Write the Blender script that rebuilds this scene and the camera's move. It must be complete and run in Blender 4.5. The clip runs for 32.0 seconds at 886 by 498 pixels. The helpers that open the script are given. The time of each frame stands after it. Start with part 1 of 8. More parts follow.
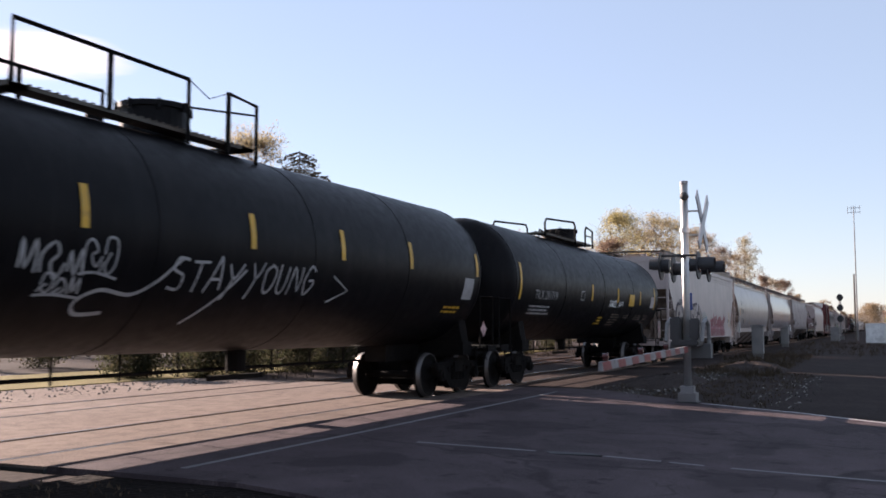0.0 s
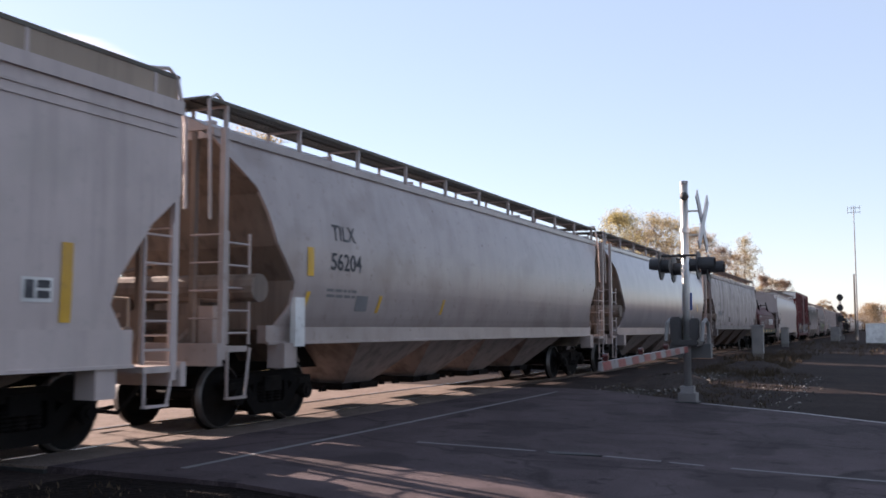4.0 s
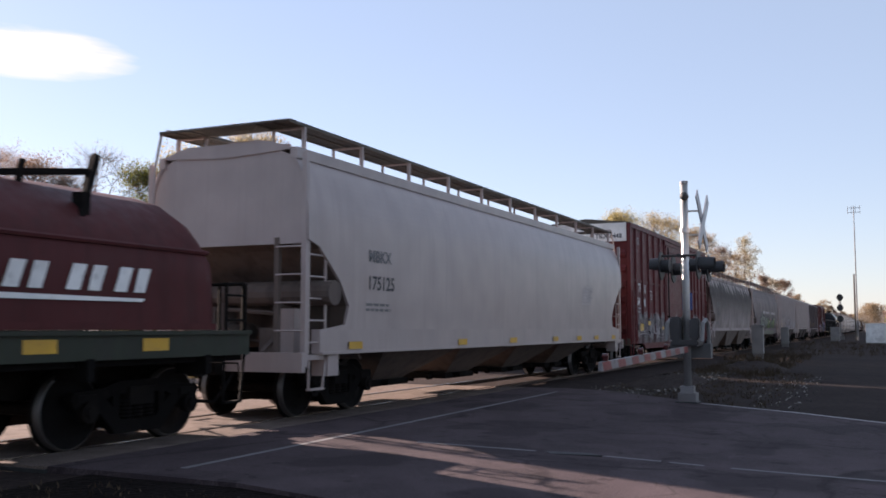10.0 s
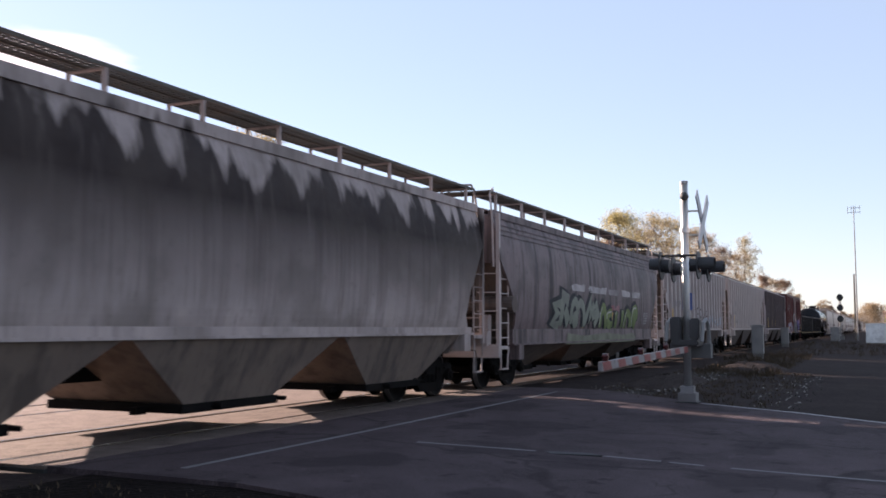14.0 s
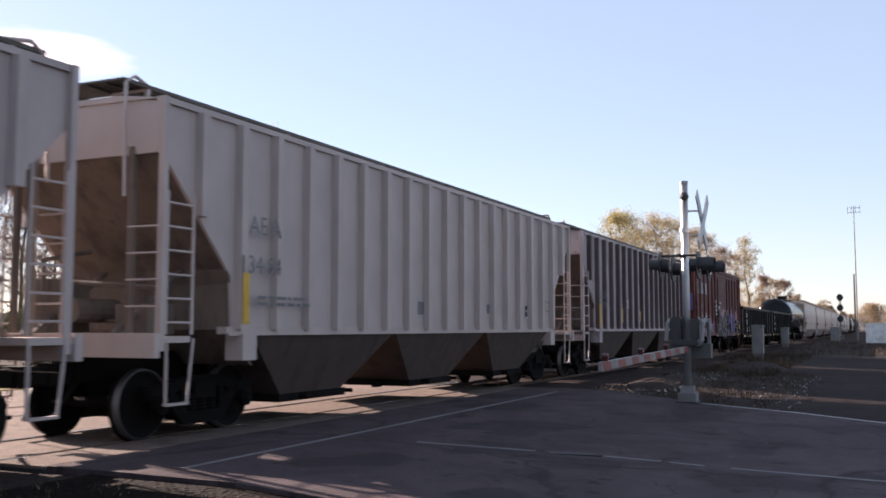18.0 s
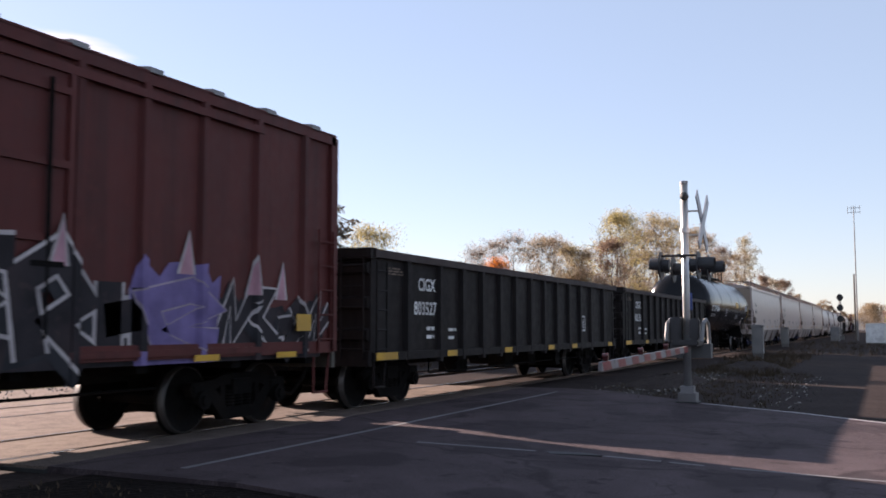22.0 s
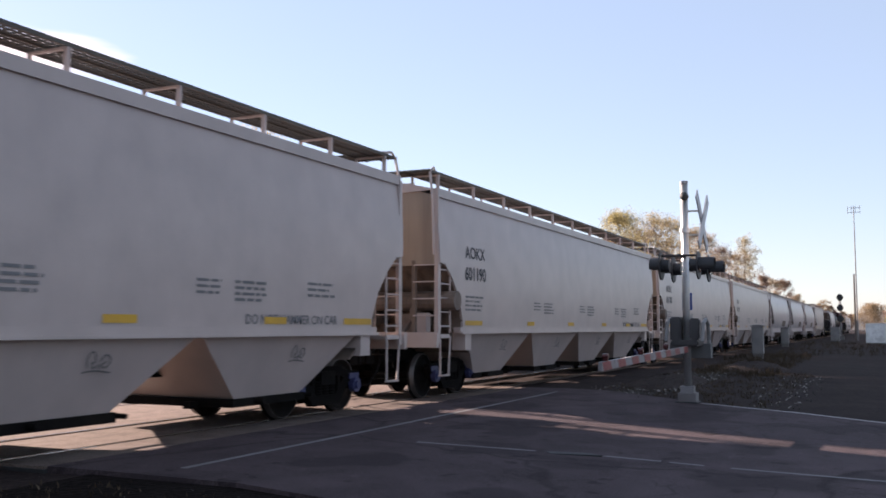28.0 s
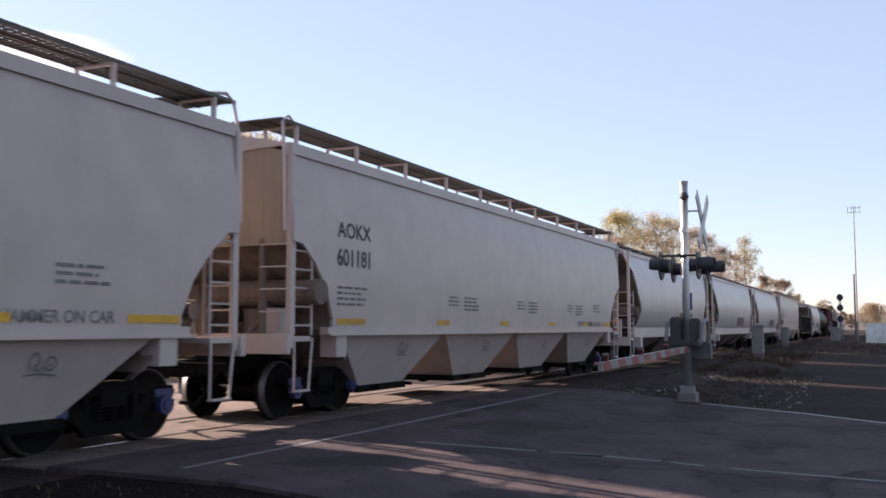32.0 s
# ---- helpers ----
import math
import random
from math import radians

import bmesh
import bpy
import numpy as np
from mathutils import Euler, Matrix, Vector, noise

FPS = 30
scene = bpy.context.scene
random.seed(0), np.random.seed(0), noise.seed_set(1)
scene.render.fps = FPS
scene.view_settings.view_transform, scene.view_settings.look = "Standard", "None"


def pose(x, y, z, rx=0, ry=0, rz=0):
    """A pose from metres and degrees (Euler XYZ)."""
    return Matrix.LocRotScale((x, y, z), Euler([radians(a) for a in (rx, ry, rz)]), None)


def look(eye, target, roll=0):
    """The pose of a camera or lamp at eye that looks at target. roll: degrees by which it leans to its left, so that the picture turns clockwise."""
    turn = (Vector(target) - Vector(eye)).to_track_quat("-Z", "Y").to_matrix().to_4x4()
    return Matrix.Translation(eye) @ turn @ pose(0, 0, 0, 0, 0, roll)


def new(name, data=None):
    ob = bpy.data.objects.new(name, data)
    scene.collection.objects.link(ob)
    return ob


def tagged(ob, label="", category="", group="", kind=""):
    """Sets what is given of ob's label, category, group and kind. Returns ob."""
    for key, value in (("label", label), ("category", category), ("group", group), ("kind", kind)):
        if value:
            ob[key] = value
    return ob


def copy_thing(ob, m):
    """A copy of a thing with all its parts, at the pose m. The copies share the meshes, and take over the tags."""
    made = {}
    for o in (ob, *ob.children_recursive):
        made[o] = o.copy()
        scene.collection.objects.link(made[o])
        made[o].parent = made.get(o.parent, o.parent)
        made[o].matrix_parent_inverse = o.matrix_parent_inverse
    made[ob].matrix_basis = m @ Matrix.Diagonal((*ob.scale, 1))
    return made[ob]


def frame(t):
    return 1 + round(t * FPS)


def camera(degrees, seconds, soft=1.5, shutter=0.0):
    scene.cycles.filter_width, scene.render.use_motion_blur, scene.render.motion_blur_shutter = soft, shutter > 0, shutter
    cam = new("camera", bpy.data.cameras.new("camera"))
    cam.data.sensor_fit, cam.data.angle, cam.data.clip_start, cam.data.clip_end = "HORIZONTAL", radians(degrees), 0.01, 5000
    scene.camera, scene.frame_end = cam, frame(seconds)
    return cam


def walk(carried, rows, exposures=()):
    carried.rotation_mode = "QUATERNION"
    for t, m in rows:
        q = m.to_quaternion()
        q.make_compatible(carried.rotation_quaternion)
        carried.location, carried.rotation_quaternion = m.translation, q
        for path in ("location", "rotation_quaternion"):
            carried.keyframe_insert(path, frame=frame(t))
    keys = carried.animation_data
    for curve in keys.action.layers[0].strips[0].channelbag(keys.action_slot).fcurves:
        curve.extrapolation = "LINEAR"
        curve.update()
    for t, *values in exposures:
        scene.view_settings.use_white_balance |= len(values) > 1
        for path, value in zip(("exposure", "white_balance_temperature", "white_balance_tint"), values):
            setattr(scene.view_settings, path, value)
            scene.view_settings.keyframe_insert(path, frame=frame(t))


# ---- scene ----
cam = camera(49.77, 32.0, soft=1.7, shutter=0.15)
EXPOSE = [(0.0, 1.70), (2.0, 1.75), (3.5, 1.85), (7.0, 1.80), (8.5, 1.75), (9.3, 1.60), (10.5, 1.70), (12.0, 1.95), (13.0, 2.00), (14.0, 1.85), (20.5, 1.80), (21.5, 1.75), (23.0, 1.55), (25.0, 1.55), (27.0, 1.80), (32.0, 1.80)]
EYE = pose(0, 0, 1.44, 90 + 4.74, 0, -65.34)
walk(cam, [(0.0, EYE), (32.0, EYE)], exposures=[(t, e, 6660, 32) for t, e in EXPOSE])

# ---- light ----
SUN_AZ, SUN_EL = 74.0, 21.3          # degrees from +X towards +Y, and above the horizon
world = bpy.data.worlds.new("world")
scene.world = world
world.use_nodes = True
wn, wl = world.node_tree.nodes, world.node_tree.links
sky = wn.new("ShaderNodeTexSky")
sky.sky_type = "NISHITA"
sky.sun_disc = False
sky.sun_elevation, sky.sun_rotation = radians(SUN_EL), radians(90 - SUN_AZ)
sky.air_density, sky.dust_density, sky.ozone_density = 1.0, 0.2, 2.2
wn["Background"].inputs["Strength"].default_value = 0.05
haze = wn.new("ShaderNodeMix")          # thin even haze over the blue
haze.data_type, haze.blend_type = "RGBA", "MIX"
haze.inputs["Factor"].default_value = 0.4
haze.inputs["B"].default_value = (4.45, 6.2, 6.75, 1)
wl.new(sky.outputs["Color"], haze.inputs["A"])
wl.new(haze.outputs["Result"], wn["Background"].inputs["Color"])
sun_data = bpy.data.lights.new("sun", "SUN")
sun_data.energy, sun_data.angle, sun_data.color = 5.0, radians(0.5), (1.0, 0.92, 0.74)
sun = new("sun", sun_data)
sa, se = radians(SUN_AZ), radians(SUN_EL)
sun.matrix_world = look(Vector((math.cos(sa) * math.cos(se), math.sin(sa) * math.cos(se), math.sin(se))) * 60, (0, 0, 0))


# ---- materials ----
def mat(name, col, rough=0.6, metal=0.0, var=0.18, scale=1.5, streak=None, amount=0.5, stain=None, stain_amount=0.4,
        fine=60.0, bump=0.06, coat=0.0, emit=None, power=0.0, soot=None, gloss=0.5, grain=0.35):
    """A painted or bare surface: colour with coarse and fine variation, vertical streaks, stains and fine relief."""
    m = bpy.data.materials.new(name)
    m.use_nodes = True
    n, l = m.node_tree.nodes, m.node_tree.links
    b = n["Principled BSDF"]
    tc, oi = n.new("ShaderNodeTexCoord"), n.new("ShaderNodeObjectInfo")
    add = n.new("ShaderNodeVectorMath")
    add.operation = "MULTIPLY_ADD"
    add.inputs[1].default_value = (1, 1, 1)
    ro = n.new("ShaderNodeMath")
    ro.operation = "MULTIPLY"
    ro.inputs[1].default_value = 40.0
    l.new(oi.outputs["Random"], ro.inputs[0])
    l.new(tc.outputs["Object"], add.inputs[0])
    l.new(ro.outputs[0], add.inputs[2])

    def noise_tex(sc, detail=4.0, stretch=None):
        t = n.new("ShaderNodeTexNoise")
        t.inputs["Scale"].default_value, t.inputs["Detail"].default_value = sc, detail
        if stretch:
            mp = n.new("ShaderNodeMapping")
            mp.inputs["Scale"].default_value = stretch
            l.new(add.outputs[0], mp.inputs["Vector"])
            l.new(mp.outputs[0], t.inputs["Vector"])
        else:
            l.new(add.outputs[0], t.inputs["Vector"])
        return t.outputs["Fac"]

    def ramp(sock, lo, hi, top=1.0):
        r = n.new("ShaderNodeMapRange")
        r.inputs["From Min"].default_value, r.inputs["From Max"].default_value = lo, hi
        r.inputs["To Max"].default_value = top
        l.new(sock, r.inputs["Value"])
        return r.outputs["Result"]

    def mix(fac, a, c):
        x = n.new("ShaderNodeMix")
        x.data_type = "RGBA"
        l.new(fac, x.inputs["Factor"])
        for sock, v in ((x.inputs["A"], a), (x.inputs["B"], c)):
            if isinstance(v, tuple):
                sock.default_value = (*v[:3], 1)
            else:
                l.new(v, sock)
        return x.outputs["Result"]

    lo = tuple(max(0, c * (1 - var)) for c in col)
    hi = tuple(min(1, c * (1 + var)) for c in col)
    out = mix(ramp(noise_tex(scale), 0.3, 0.7), lo, hi)
    fn = noise_tex(fine, 3.0)
    out = mix(ramp(fn, 0.35, 0.75, grain), out, tuple(c * 0.7 for c in col))
    if streak:
        s1 = noise_tex(1.0, 5.0, (3.2, 3.2, 0.22))
        out = mix(ramp(s1, 0.5, 0.68, amount), out, streak)
        s2 = noise_tex(1.0, 4.0, (11.0, 11.0, 0.5))
        out = mix(ramp(s2, 0.55, 0.72, amount * 0.7), out, streak)
    if stain:
        out = mix(ramp(noise_tex(0.9, 6.0), 0.52, 0.66, stain_amount), out, stain)
        out = mix(ramp(noise_tex(7.0, 5.0), 0.6, 0.7, stain_amount), out, stain)
    if soot:
        # dark run-off below a ragged edge: (colour, height of the edge, raggedness, amount, heights between which it thins out)
        sep, ad = n.new("ShaderNodeSeparateXYZ"), n.new("ShaderNodeMath")
        l.new(tc.outputs["Object"], sep.inputs[0])
        ad.operation = "MULTIPLY_ADD"
        l.new(noise_tex(1.0, 5.0, (1.7, 1.7, 0.15)), ad.inputs[0])
        ad.inputs[1].default_value = -soot[2]
        l.new(sep.outputs["Z"], ad.inputs[2])
        band = n.new("ShaderNodeMath")
        band.operation = "MULTIPLY"
        l.new(ramp(ad.outputs[0], soot[1] - soot[2] * 0.5 + 0.12, soot[1] - soot[2] * 0.5 - 0.12, soot[3]), band.inputs[0])
        l.new(ramp(sep.outputs["Z"], soot[4], soot[5]), band.inputs[1])
        out = mix(band.outputs[0], out, soot[0])
        out = mix(ramp(noise_tex(1.0, 4.0, (5.0, 5.0, 0.12)), 0.56, 0.76, 0.26), out, tuple(c * 0.5 for c in col))
        out = mix(ramp(noise_tex(0.9, 6.0), 0.42, 0.62, 0.3), out, (0.10, 0.078, 0.066))
    l.new(out, b.inputs["Base Color"])
    b.inputs["Specular IOR Level"].default_value = gloss
    l.new(ramp(noise_tex(scale * 4), 0.2, 0.8, 1.0), b.inputs["Roughness"])
    rr = b.inputs["Roughness"].links[0].from_node
    spread = min(0.1, max(0.0, rough - 0.18) * 0.3)
    rr.inputs["To Min"].default_value, rr.inputs["To Max"].default_value = max(0.05, rough - spread), min(1, rough + spread * 1.2)
    b.inputs["Metallic"].default_value = metal
    b.inputs["Coat Weight"].default_value = coat
    if bump:
        bp = n.new("ShaderNodeBump")
        bp.inputs["Strength"].default_value, bp.inputs["Distance"].default_value = bump * 3, 0.02
        l.new(fn, bp.inputs["Height"])
        l.new(bp.outputs[0], b.inputs["Normal"])
    if emit:
        b.inputs["Emission Color"].default_value = (*emit, 1)
        b.inputs["Emission Strength"].default_value = power
    return m


RUST, GRIME, DUST = (0.10, 0.055, 0.035), (0.035, 0.03, 0.028), (0.22, 0.19, 0.16)
M = {
    "steel": mat("dark_truck_steel", (0.008, 0.007, 0.0066), 0.9, 0.0, stain=(0.018, 0.014, 0.012), stain_amount=0.5, gloss=0.06),
    "wheel": mat("worn_wheel_steel", (0.008, 0.007, 0.0066), 0.8, 0.0, stain=(0.017, 0.012, 0.009), gloss=0.08),
    "tread": mat("polished_tread", (0.12, 0.11, 0.105), 0.45, 0.8),
    "frame": mat("black_underframe", (0.008, 0.007, 0.0066), 0.85, stain=(0.02, 0.016, 0.013), gloss=0.08),
    "tank": mat("black_tank_paint", (0.0052, 0.0047, 0.0056), 0.42, streak=(0.013, 0.0115, 0.0125), amount=0.5, stain=(0.010, 0.0085, 0.0085), bump=0.01, gloss=0.09),
    "tank_clean": mat("clean_black_tank_paint", (0.006, 0.006, 0.0075), 0.2, streak=(0.016, 0.015, 0.016), amount=0.25, bump=0.0, gloss=0.2),
    "grate": mat("galvanised_grating", (0.10, 0.09, 0.075), 0.6, 0.5, stain=RUST),
    "white": mat("white_stencil_paint", (0.78, 0.77, 0.74), 0.6, stain=(0.3, 0.28, 0.26)),
    "dim_white": mat("faded_white_stencil", (0.36, 0.35, 0.34), 0.7, stain=(0.1, 0.1, 0.1), stain_amount=0.7),
    "black": mat("black_stencil_paint", (0.045, 0.045, 0.05), 0.6, stain=(0.15, 0.14, 0.14)),
    "dim_black": mat("faded_black_stencil", (0.17, 0.165, 0.165), 0.7),
    "yellow": mat("yellow_reflector", (0.64, 0.35, 0.025), 0.45, stain=(0.3, 0.16, 0.04)),
    "placard": mat("faded_hazard_placard", (0.42, 0.25, 0.24), 0.5, var=0.5, scale=12),
    "cap_blue": mat("blue_bearing_cap", (0.035, 0.04, 0.11), 0.5),
    "rubber": mat("black_rubber", (0.02, 0.02, 0.02), 0.7),
    "rail": mat("rusty_rail", (0.075, 0.045, 0.032), 0.6, 0.5, stain=(0.14, 0.075, 0.045)),
    "rail_top": mat("shiny_rail_head", (0.42, 0.40, 0.38), 0.22, 1.0),
    "tie": mat("creosoted_tie", (0.07, 0.055, 0.045), 0.85, stain=(0.14, 0.12, 0.1)),
    "galv": mat("galvanised_steel", (0.48, 0.48, 0.47), 0.42, 0.75, stain=(0.3, 0.28, 0.26)),
    "signal_black": mat("matt_black_signal_paint", (0.025, 0.025, 0.027), 0.55),
    "red_lens": mat("dark_red_lens", (0.07, 0.01, 0.01), 0.25, coat=0.4),
    "sign_white": mat("reflective_white", (0.36, 0.345, 0.36), 0.35, stain=(0.4, 0.4, 0.4)),
    "sign_red": mat("reflective_red", (0.22, 0.026, 0.028), 0.4),
    "case": mat("silver_case_paint", (0.21, 0.2, 0.195), 0.5, 0.2, stain=(0.25, 0.23, 0.2)),
    "bark": mat("grey_bark", (0.11, 0.09, 0.075), 0.9, var=0.4, scale=6),
    "line": mat("worn_road_paint", (0.155, 0.148, 0.152), 0.7, stain=(0.1, 0.1, 0.1), stain_amount=0.85),
    "edge": mat("fresh_road_paint", (0.42, 0.40, 0.40), 0.7, stain=(0.2, 0.19, 0.19), stain_amount=0.5),
    "post_red": mat("red_marker_post", (0.35, 0.04, 0.03), 0.5),
    "concrete": mat("grey_concrete", (0.16, 0.15, 0.14), 0.85, stain=(0.2, 0.19, 0.18)),
}


def hopper_paint(name, col, streak=GRIME, amount=0.35, rough=0.42, stain=None, sa=0.3, coat=0.0, soot=None, gloss=0.5, var=0.09):
    M[name] = mat(name, col, rough, streak=streak, amount=amount, stain=stain, stain_amount=sa, bump=0.0, coat=coat, soot=soot, gloss=gloss, grain=0.12, var=var)


hopper_paint("grey_c", (0.455, 0.378, 0.356), (0.2424, 0.1937, 0.1780), 0.28, stain=(0.33, 0.29, 0.26))
hopper_paint("grey_d", (0.34, 0.282, 0.264), (0.22, 0.172, 0.152), 0.22, 0.3, stain=(0.205, 0.150, 0.126), sa=0.5)
hopper_paint("grey_e", (0.305, 0.258, 0.252), (0.25, 0.21, 0.204), 0.25, 0.18)
hopper_paint("grimy_f", (0.350, 0.284, 0.268), (0.072, 0.053, 0.050), 0.85, 0.5, stain=(0.095, 0.070, 0.064), sa=0.75, var=0.16)
hopper_paint("white_h", (0.370, 0.305, 0.286), (0.285, 0.233, 0.218), 0.35, 0.36)
hopper_paint("sooty_j", (0.43, 0.352, 0.328), (0.16, 0.124, 0.114), 0.5, 0.6, stain=(0.22, 0.19, 0.17), soot=((0.034, 0.024, 0.022), 3.85, 2.6, 1.0, 1.6, 3.2), gloss=0.12)
hopper_paint("sooty_k", (0.192, 0.140, 0.138), (0.034, 0.025, 0.026), 0.9, 0.55, stain=(0.06, 0.05, 0.048), sa=0.6, gloss=0.2)
hopper_paint("rib_l", (0.425, 0.353, 0.330), (0.3636, 0.3043, 0.2810), 0.35, 0.5)
hopper_paint("rib_m", (0.455, 0.374, 0.341), (0.4040, 0.3411, 0.3090), 0.3, 0.5)
hopper_paint("rib_n", (0.45, 0.372, 0.368), (0.12, 0.086, 0.082), 0.6, 0.55, stain=(0.19, 0.145, 0.138), sa=0.6)
hopper_paint("cream_s", (0.455, 0.376, 0.345), (0.40, 0.329, 0.302), 0.2, 0.34)
hopper_paint("silver_w", (0.5050, 0.4328, 0.4110), (0.3434, 0.2854, 0.2620), 0.4, 0.33)
hopper_paint("grime_sill", (0.2020, 0.1607, 0.1500), (0.0808, 0.0614, 0.0550), 0.8, 0.6)
hopper_paint("tan_walk", (0.3030, 0.2362, 0.1800), (0.1616, 0.1229, 0.1000), 0.5, 0.7)
hopper_paint("rib_rust", (0.105, 0.074, 0.070), (0.040, 0.027, 0.025), 0.7, 0.7)
hopper_paint("bay_dark", (0.066, 0.043, 0.034), (0.030, 0.021, 0.0175), 0.6, 0.75)
hopper_paint("slope_brown", (0.170, 0.126, 0.100), (0.065, 0.050, 0.042), 0.75, 0.75, stain=(0.08, 0.06, 0.05))
hopper_paint("slope_dark", (0.1212, 0.0898, 0.0750), (0.0505, 0.0378, 0.0350), 0.6, 0.8)
hopper_paint("box_red", (0.128, 0.0245, 0.0258), (0.066, 0.0175, 0.0180), 0.55, 0.5, stain=(0.095, 0.030, 0.029), sa=0.4, gloss=0.18)
hopper_paint("box_brown", (0.104, 0.0265, 0.0235), (0.05, 0.0165, 0.0145), 0.5, 0.55, stain=(0.135, 0.032, 0.026), gloss=0.2)
# end walls of the brown boxcar, a darker brown than its sides
hopper_paint("end_dark", (0.034, 0.0125, 0.0115), (0.018, 0.0085, 0.008), 0.6, 0.7, gloss=0.1)
hopper_paint("coil_red", (0.088, 0.0225, 0.0225), (0.046, 0.0155, 0.0150), 0.45, 0.55, stain=(0.062, 0.024, 0.022), gloss=0.12)
hopper_paint("coil_green", (0.034, 0.040, 0.028), GRIME, 0.6, 0.6, stain=(0.05, 0.035, 0.026), gloss=0.2)
hopper_paint("gon_black", (0.0121, 0.0093, 0.0092), (0.0303, 0.0236, 0.0230), 0.5, 0.6, stain=(0.022, 0.0175, 0.016), gloss=0.15)
hopper_paint("rim_rust", (0.0354, 0.0198, 0.0170), (0.0202, 0.0123, 0.0110), 0.4, 0.7)
for gname, gcol in (("g_black", (0.03, 0.03, 0.035)), ("g_lilac", (0.31, 0.25, 0.295)), ("g_white", (0.44, 0.39, 0.385)), ("g_pale", (0.46, 0.41, 0.40)), ("g_sky", (0.38, 0.45, 0.52)), ("g_moss", (0.175, 0.175, 0.125)), ("g_silver", (0.40, 0.35, 0.34)),
                    ("g_red", (0.42, 0.06, 0.07)), ("g_green", (0.155, 0.195, 0.08)), ("g_teal", (0.16, 0.32, 0.33)),
                    ("g_purple", (0.17, 0.13, 0.28)), ("g_blue", (0.2, 0.33, 0.5)),
                    ("g_pink", (0.45, 0.24, 0.28)), ("g_brown", (0.20, 0.15, 0.12))):
    M[gname] = mat("spray_" + gname[2:], gcol, 0.6, var=0.35, scale=2.5, bump=0.0, gloss=0.15)


M["g_ink"] = mat("worn_black_spray", (0.030, 0.026, 0.029), 0.6, gloss=0.1, var=0.4, scale=2.0, stain=(0.075, 0.05, 0.05), stain_amount=0.5, bump=0.0)
M["g_beige"] = mat("faded_beige_spray", (0.36, 0.30, 0.265), 0.6, var=0.25, scale=2.0, stain=(0.25, 0.21, 0.21), stain_amount=0.5, bump=0.0)
M["g_dusk"] = mat("dull_purple_black_spray", (0.07, 0.052, 0.062), 0.6, gloss=0.15, var=0.4, scale=2.2, stain=(0.16, 0.13, 0.14), stain_amount=0.6, bump=0.0)
M["g_smear"] = mat("brown_grey_spray_smear", (0.205, 0.152, 0.13), 0.65, var=0.4, scale=1.6, stain=(0.10, 0.075, 0.08), stain_amount=0.8, streak=(0.22, 0.18, 0.17), amount=0.4, bump=0.0)
M["g_redwash"] = mat("washed_red_spray", (0.30, 0.075, 0.085), 0.6, var=0.35, scale=2.4, stain=(0.33, 0.22, 0.22), stain_amount=0.75, streak=(0.20, 0.06, 0.07), amount=0.6, bump=0.0)
M["g_sage"] = mat("dull_sage_spray", (0.20, 0.215, 0.165), 0.6, var=0.25, scale=2.0, stain=(0.14, 0.13, 0.115), stain_amount=0.5, bump=0.0)
M["g_blotch"] = mat("blotched_spray_over_red", (0.115, 0.082, 0.080), 0.6, var=0.75, scale=2.6, stain=(0.075, 0.024, 0.024), stain_amount=0.85, streak=(0.24, 0.22, 0.225), amount=0.6, bump=0.0)
M["g_wash"] = mat("blotched_white_spray", (0.30, 0.26, 0.255), 0.6, var=0.55, scale=3.5, stain=(0.07, 0.045, 0.045), stain_amount=0.9, streak=(0.07, 0.055, 0.06), amount=0.75, bump=0.0)
M["g_fade"] = mat("washed_out_spray", (0.215, 0.18, 0.178), 0.6, var=0.4, scale=3.0, stain=(0.12, 0.09, 0.09), stain_amount=0.8, bump=0.0)


# ---- mesh helpers ----
def mesh_of(bm, name="mesh", smooth=False):
    bmesh.ops.recalc_face_normals(bm, faces=bm.faces)
    me = bpy.data.meshes.new(name)
    bm.to_mesh(me)
    bm.free()
    if smooth:
        me.shade_smooth()
    return me


def part(name, bm, material, parent, label="", smooth=False):
    me = bm if isinstance(bm, bpy.types.Mesh) else mesh_of(bm, name, smooth)
    if not me.materials:
        me.materials.append(material)
    ob = new(name, me)
    ob.parent = parent
    if label:
        ob["label"] = label
    return ob


def thing(name, label, category, group="", loc=(0, 0, 0)):
    ob = new(name)
    ob.empty_display_size = 0.2
    ob.location = loc
    return tagged(ob, label, category, group)


def solid(name, bm, material, label="", category="", kind="", group="", smooth=False, loc=None):
    """A one-mesh thing or piece of the setting."""
    ob = new(name, mesh_of(bm, name, smooth))
    ob.data.materials.append(material)
    if loc:
        ob.location = loc
    return tagged(ob, label, category, group, kind)


def box(bm, x0, x1, y0, y1, z0, z1):
    v = [bm.verts.new(p) for p in ((x0, y0, z0), (x1, y0, z0), (x1, y1, z0), (x0, y1, z0),
                                   (x0, y0, z1), (x1, y0, z1), (x1, y1, z1), (x0, y1, z1))]
    for f in ((3, 2, 1, 0), (4, 5, 6, 7), (0, 1, 5, 4), (1, 2, 6, 5), (2, 3, 7, 6), (3, 0, 4, 7)):
        bm.faces.new([v[i] for i in f])
    return bm


def boxes(*rows):
    bm = bmesh.new()
    for r in rows:
        box(bm, *r)
    return bm


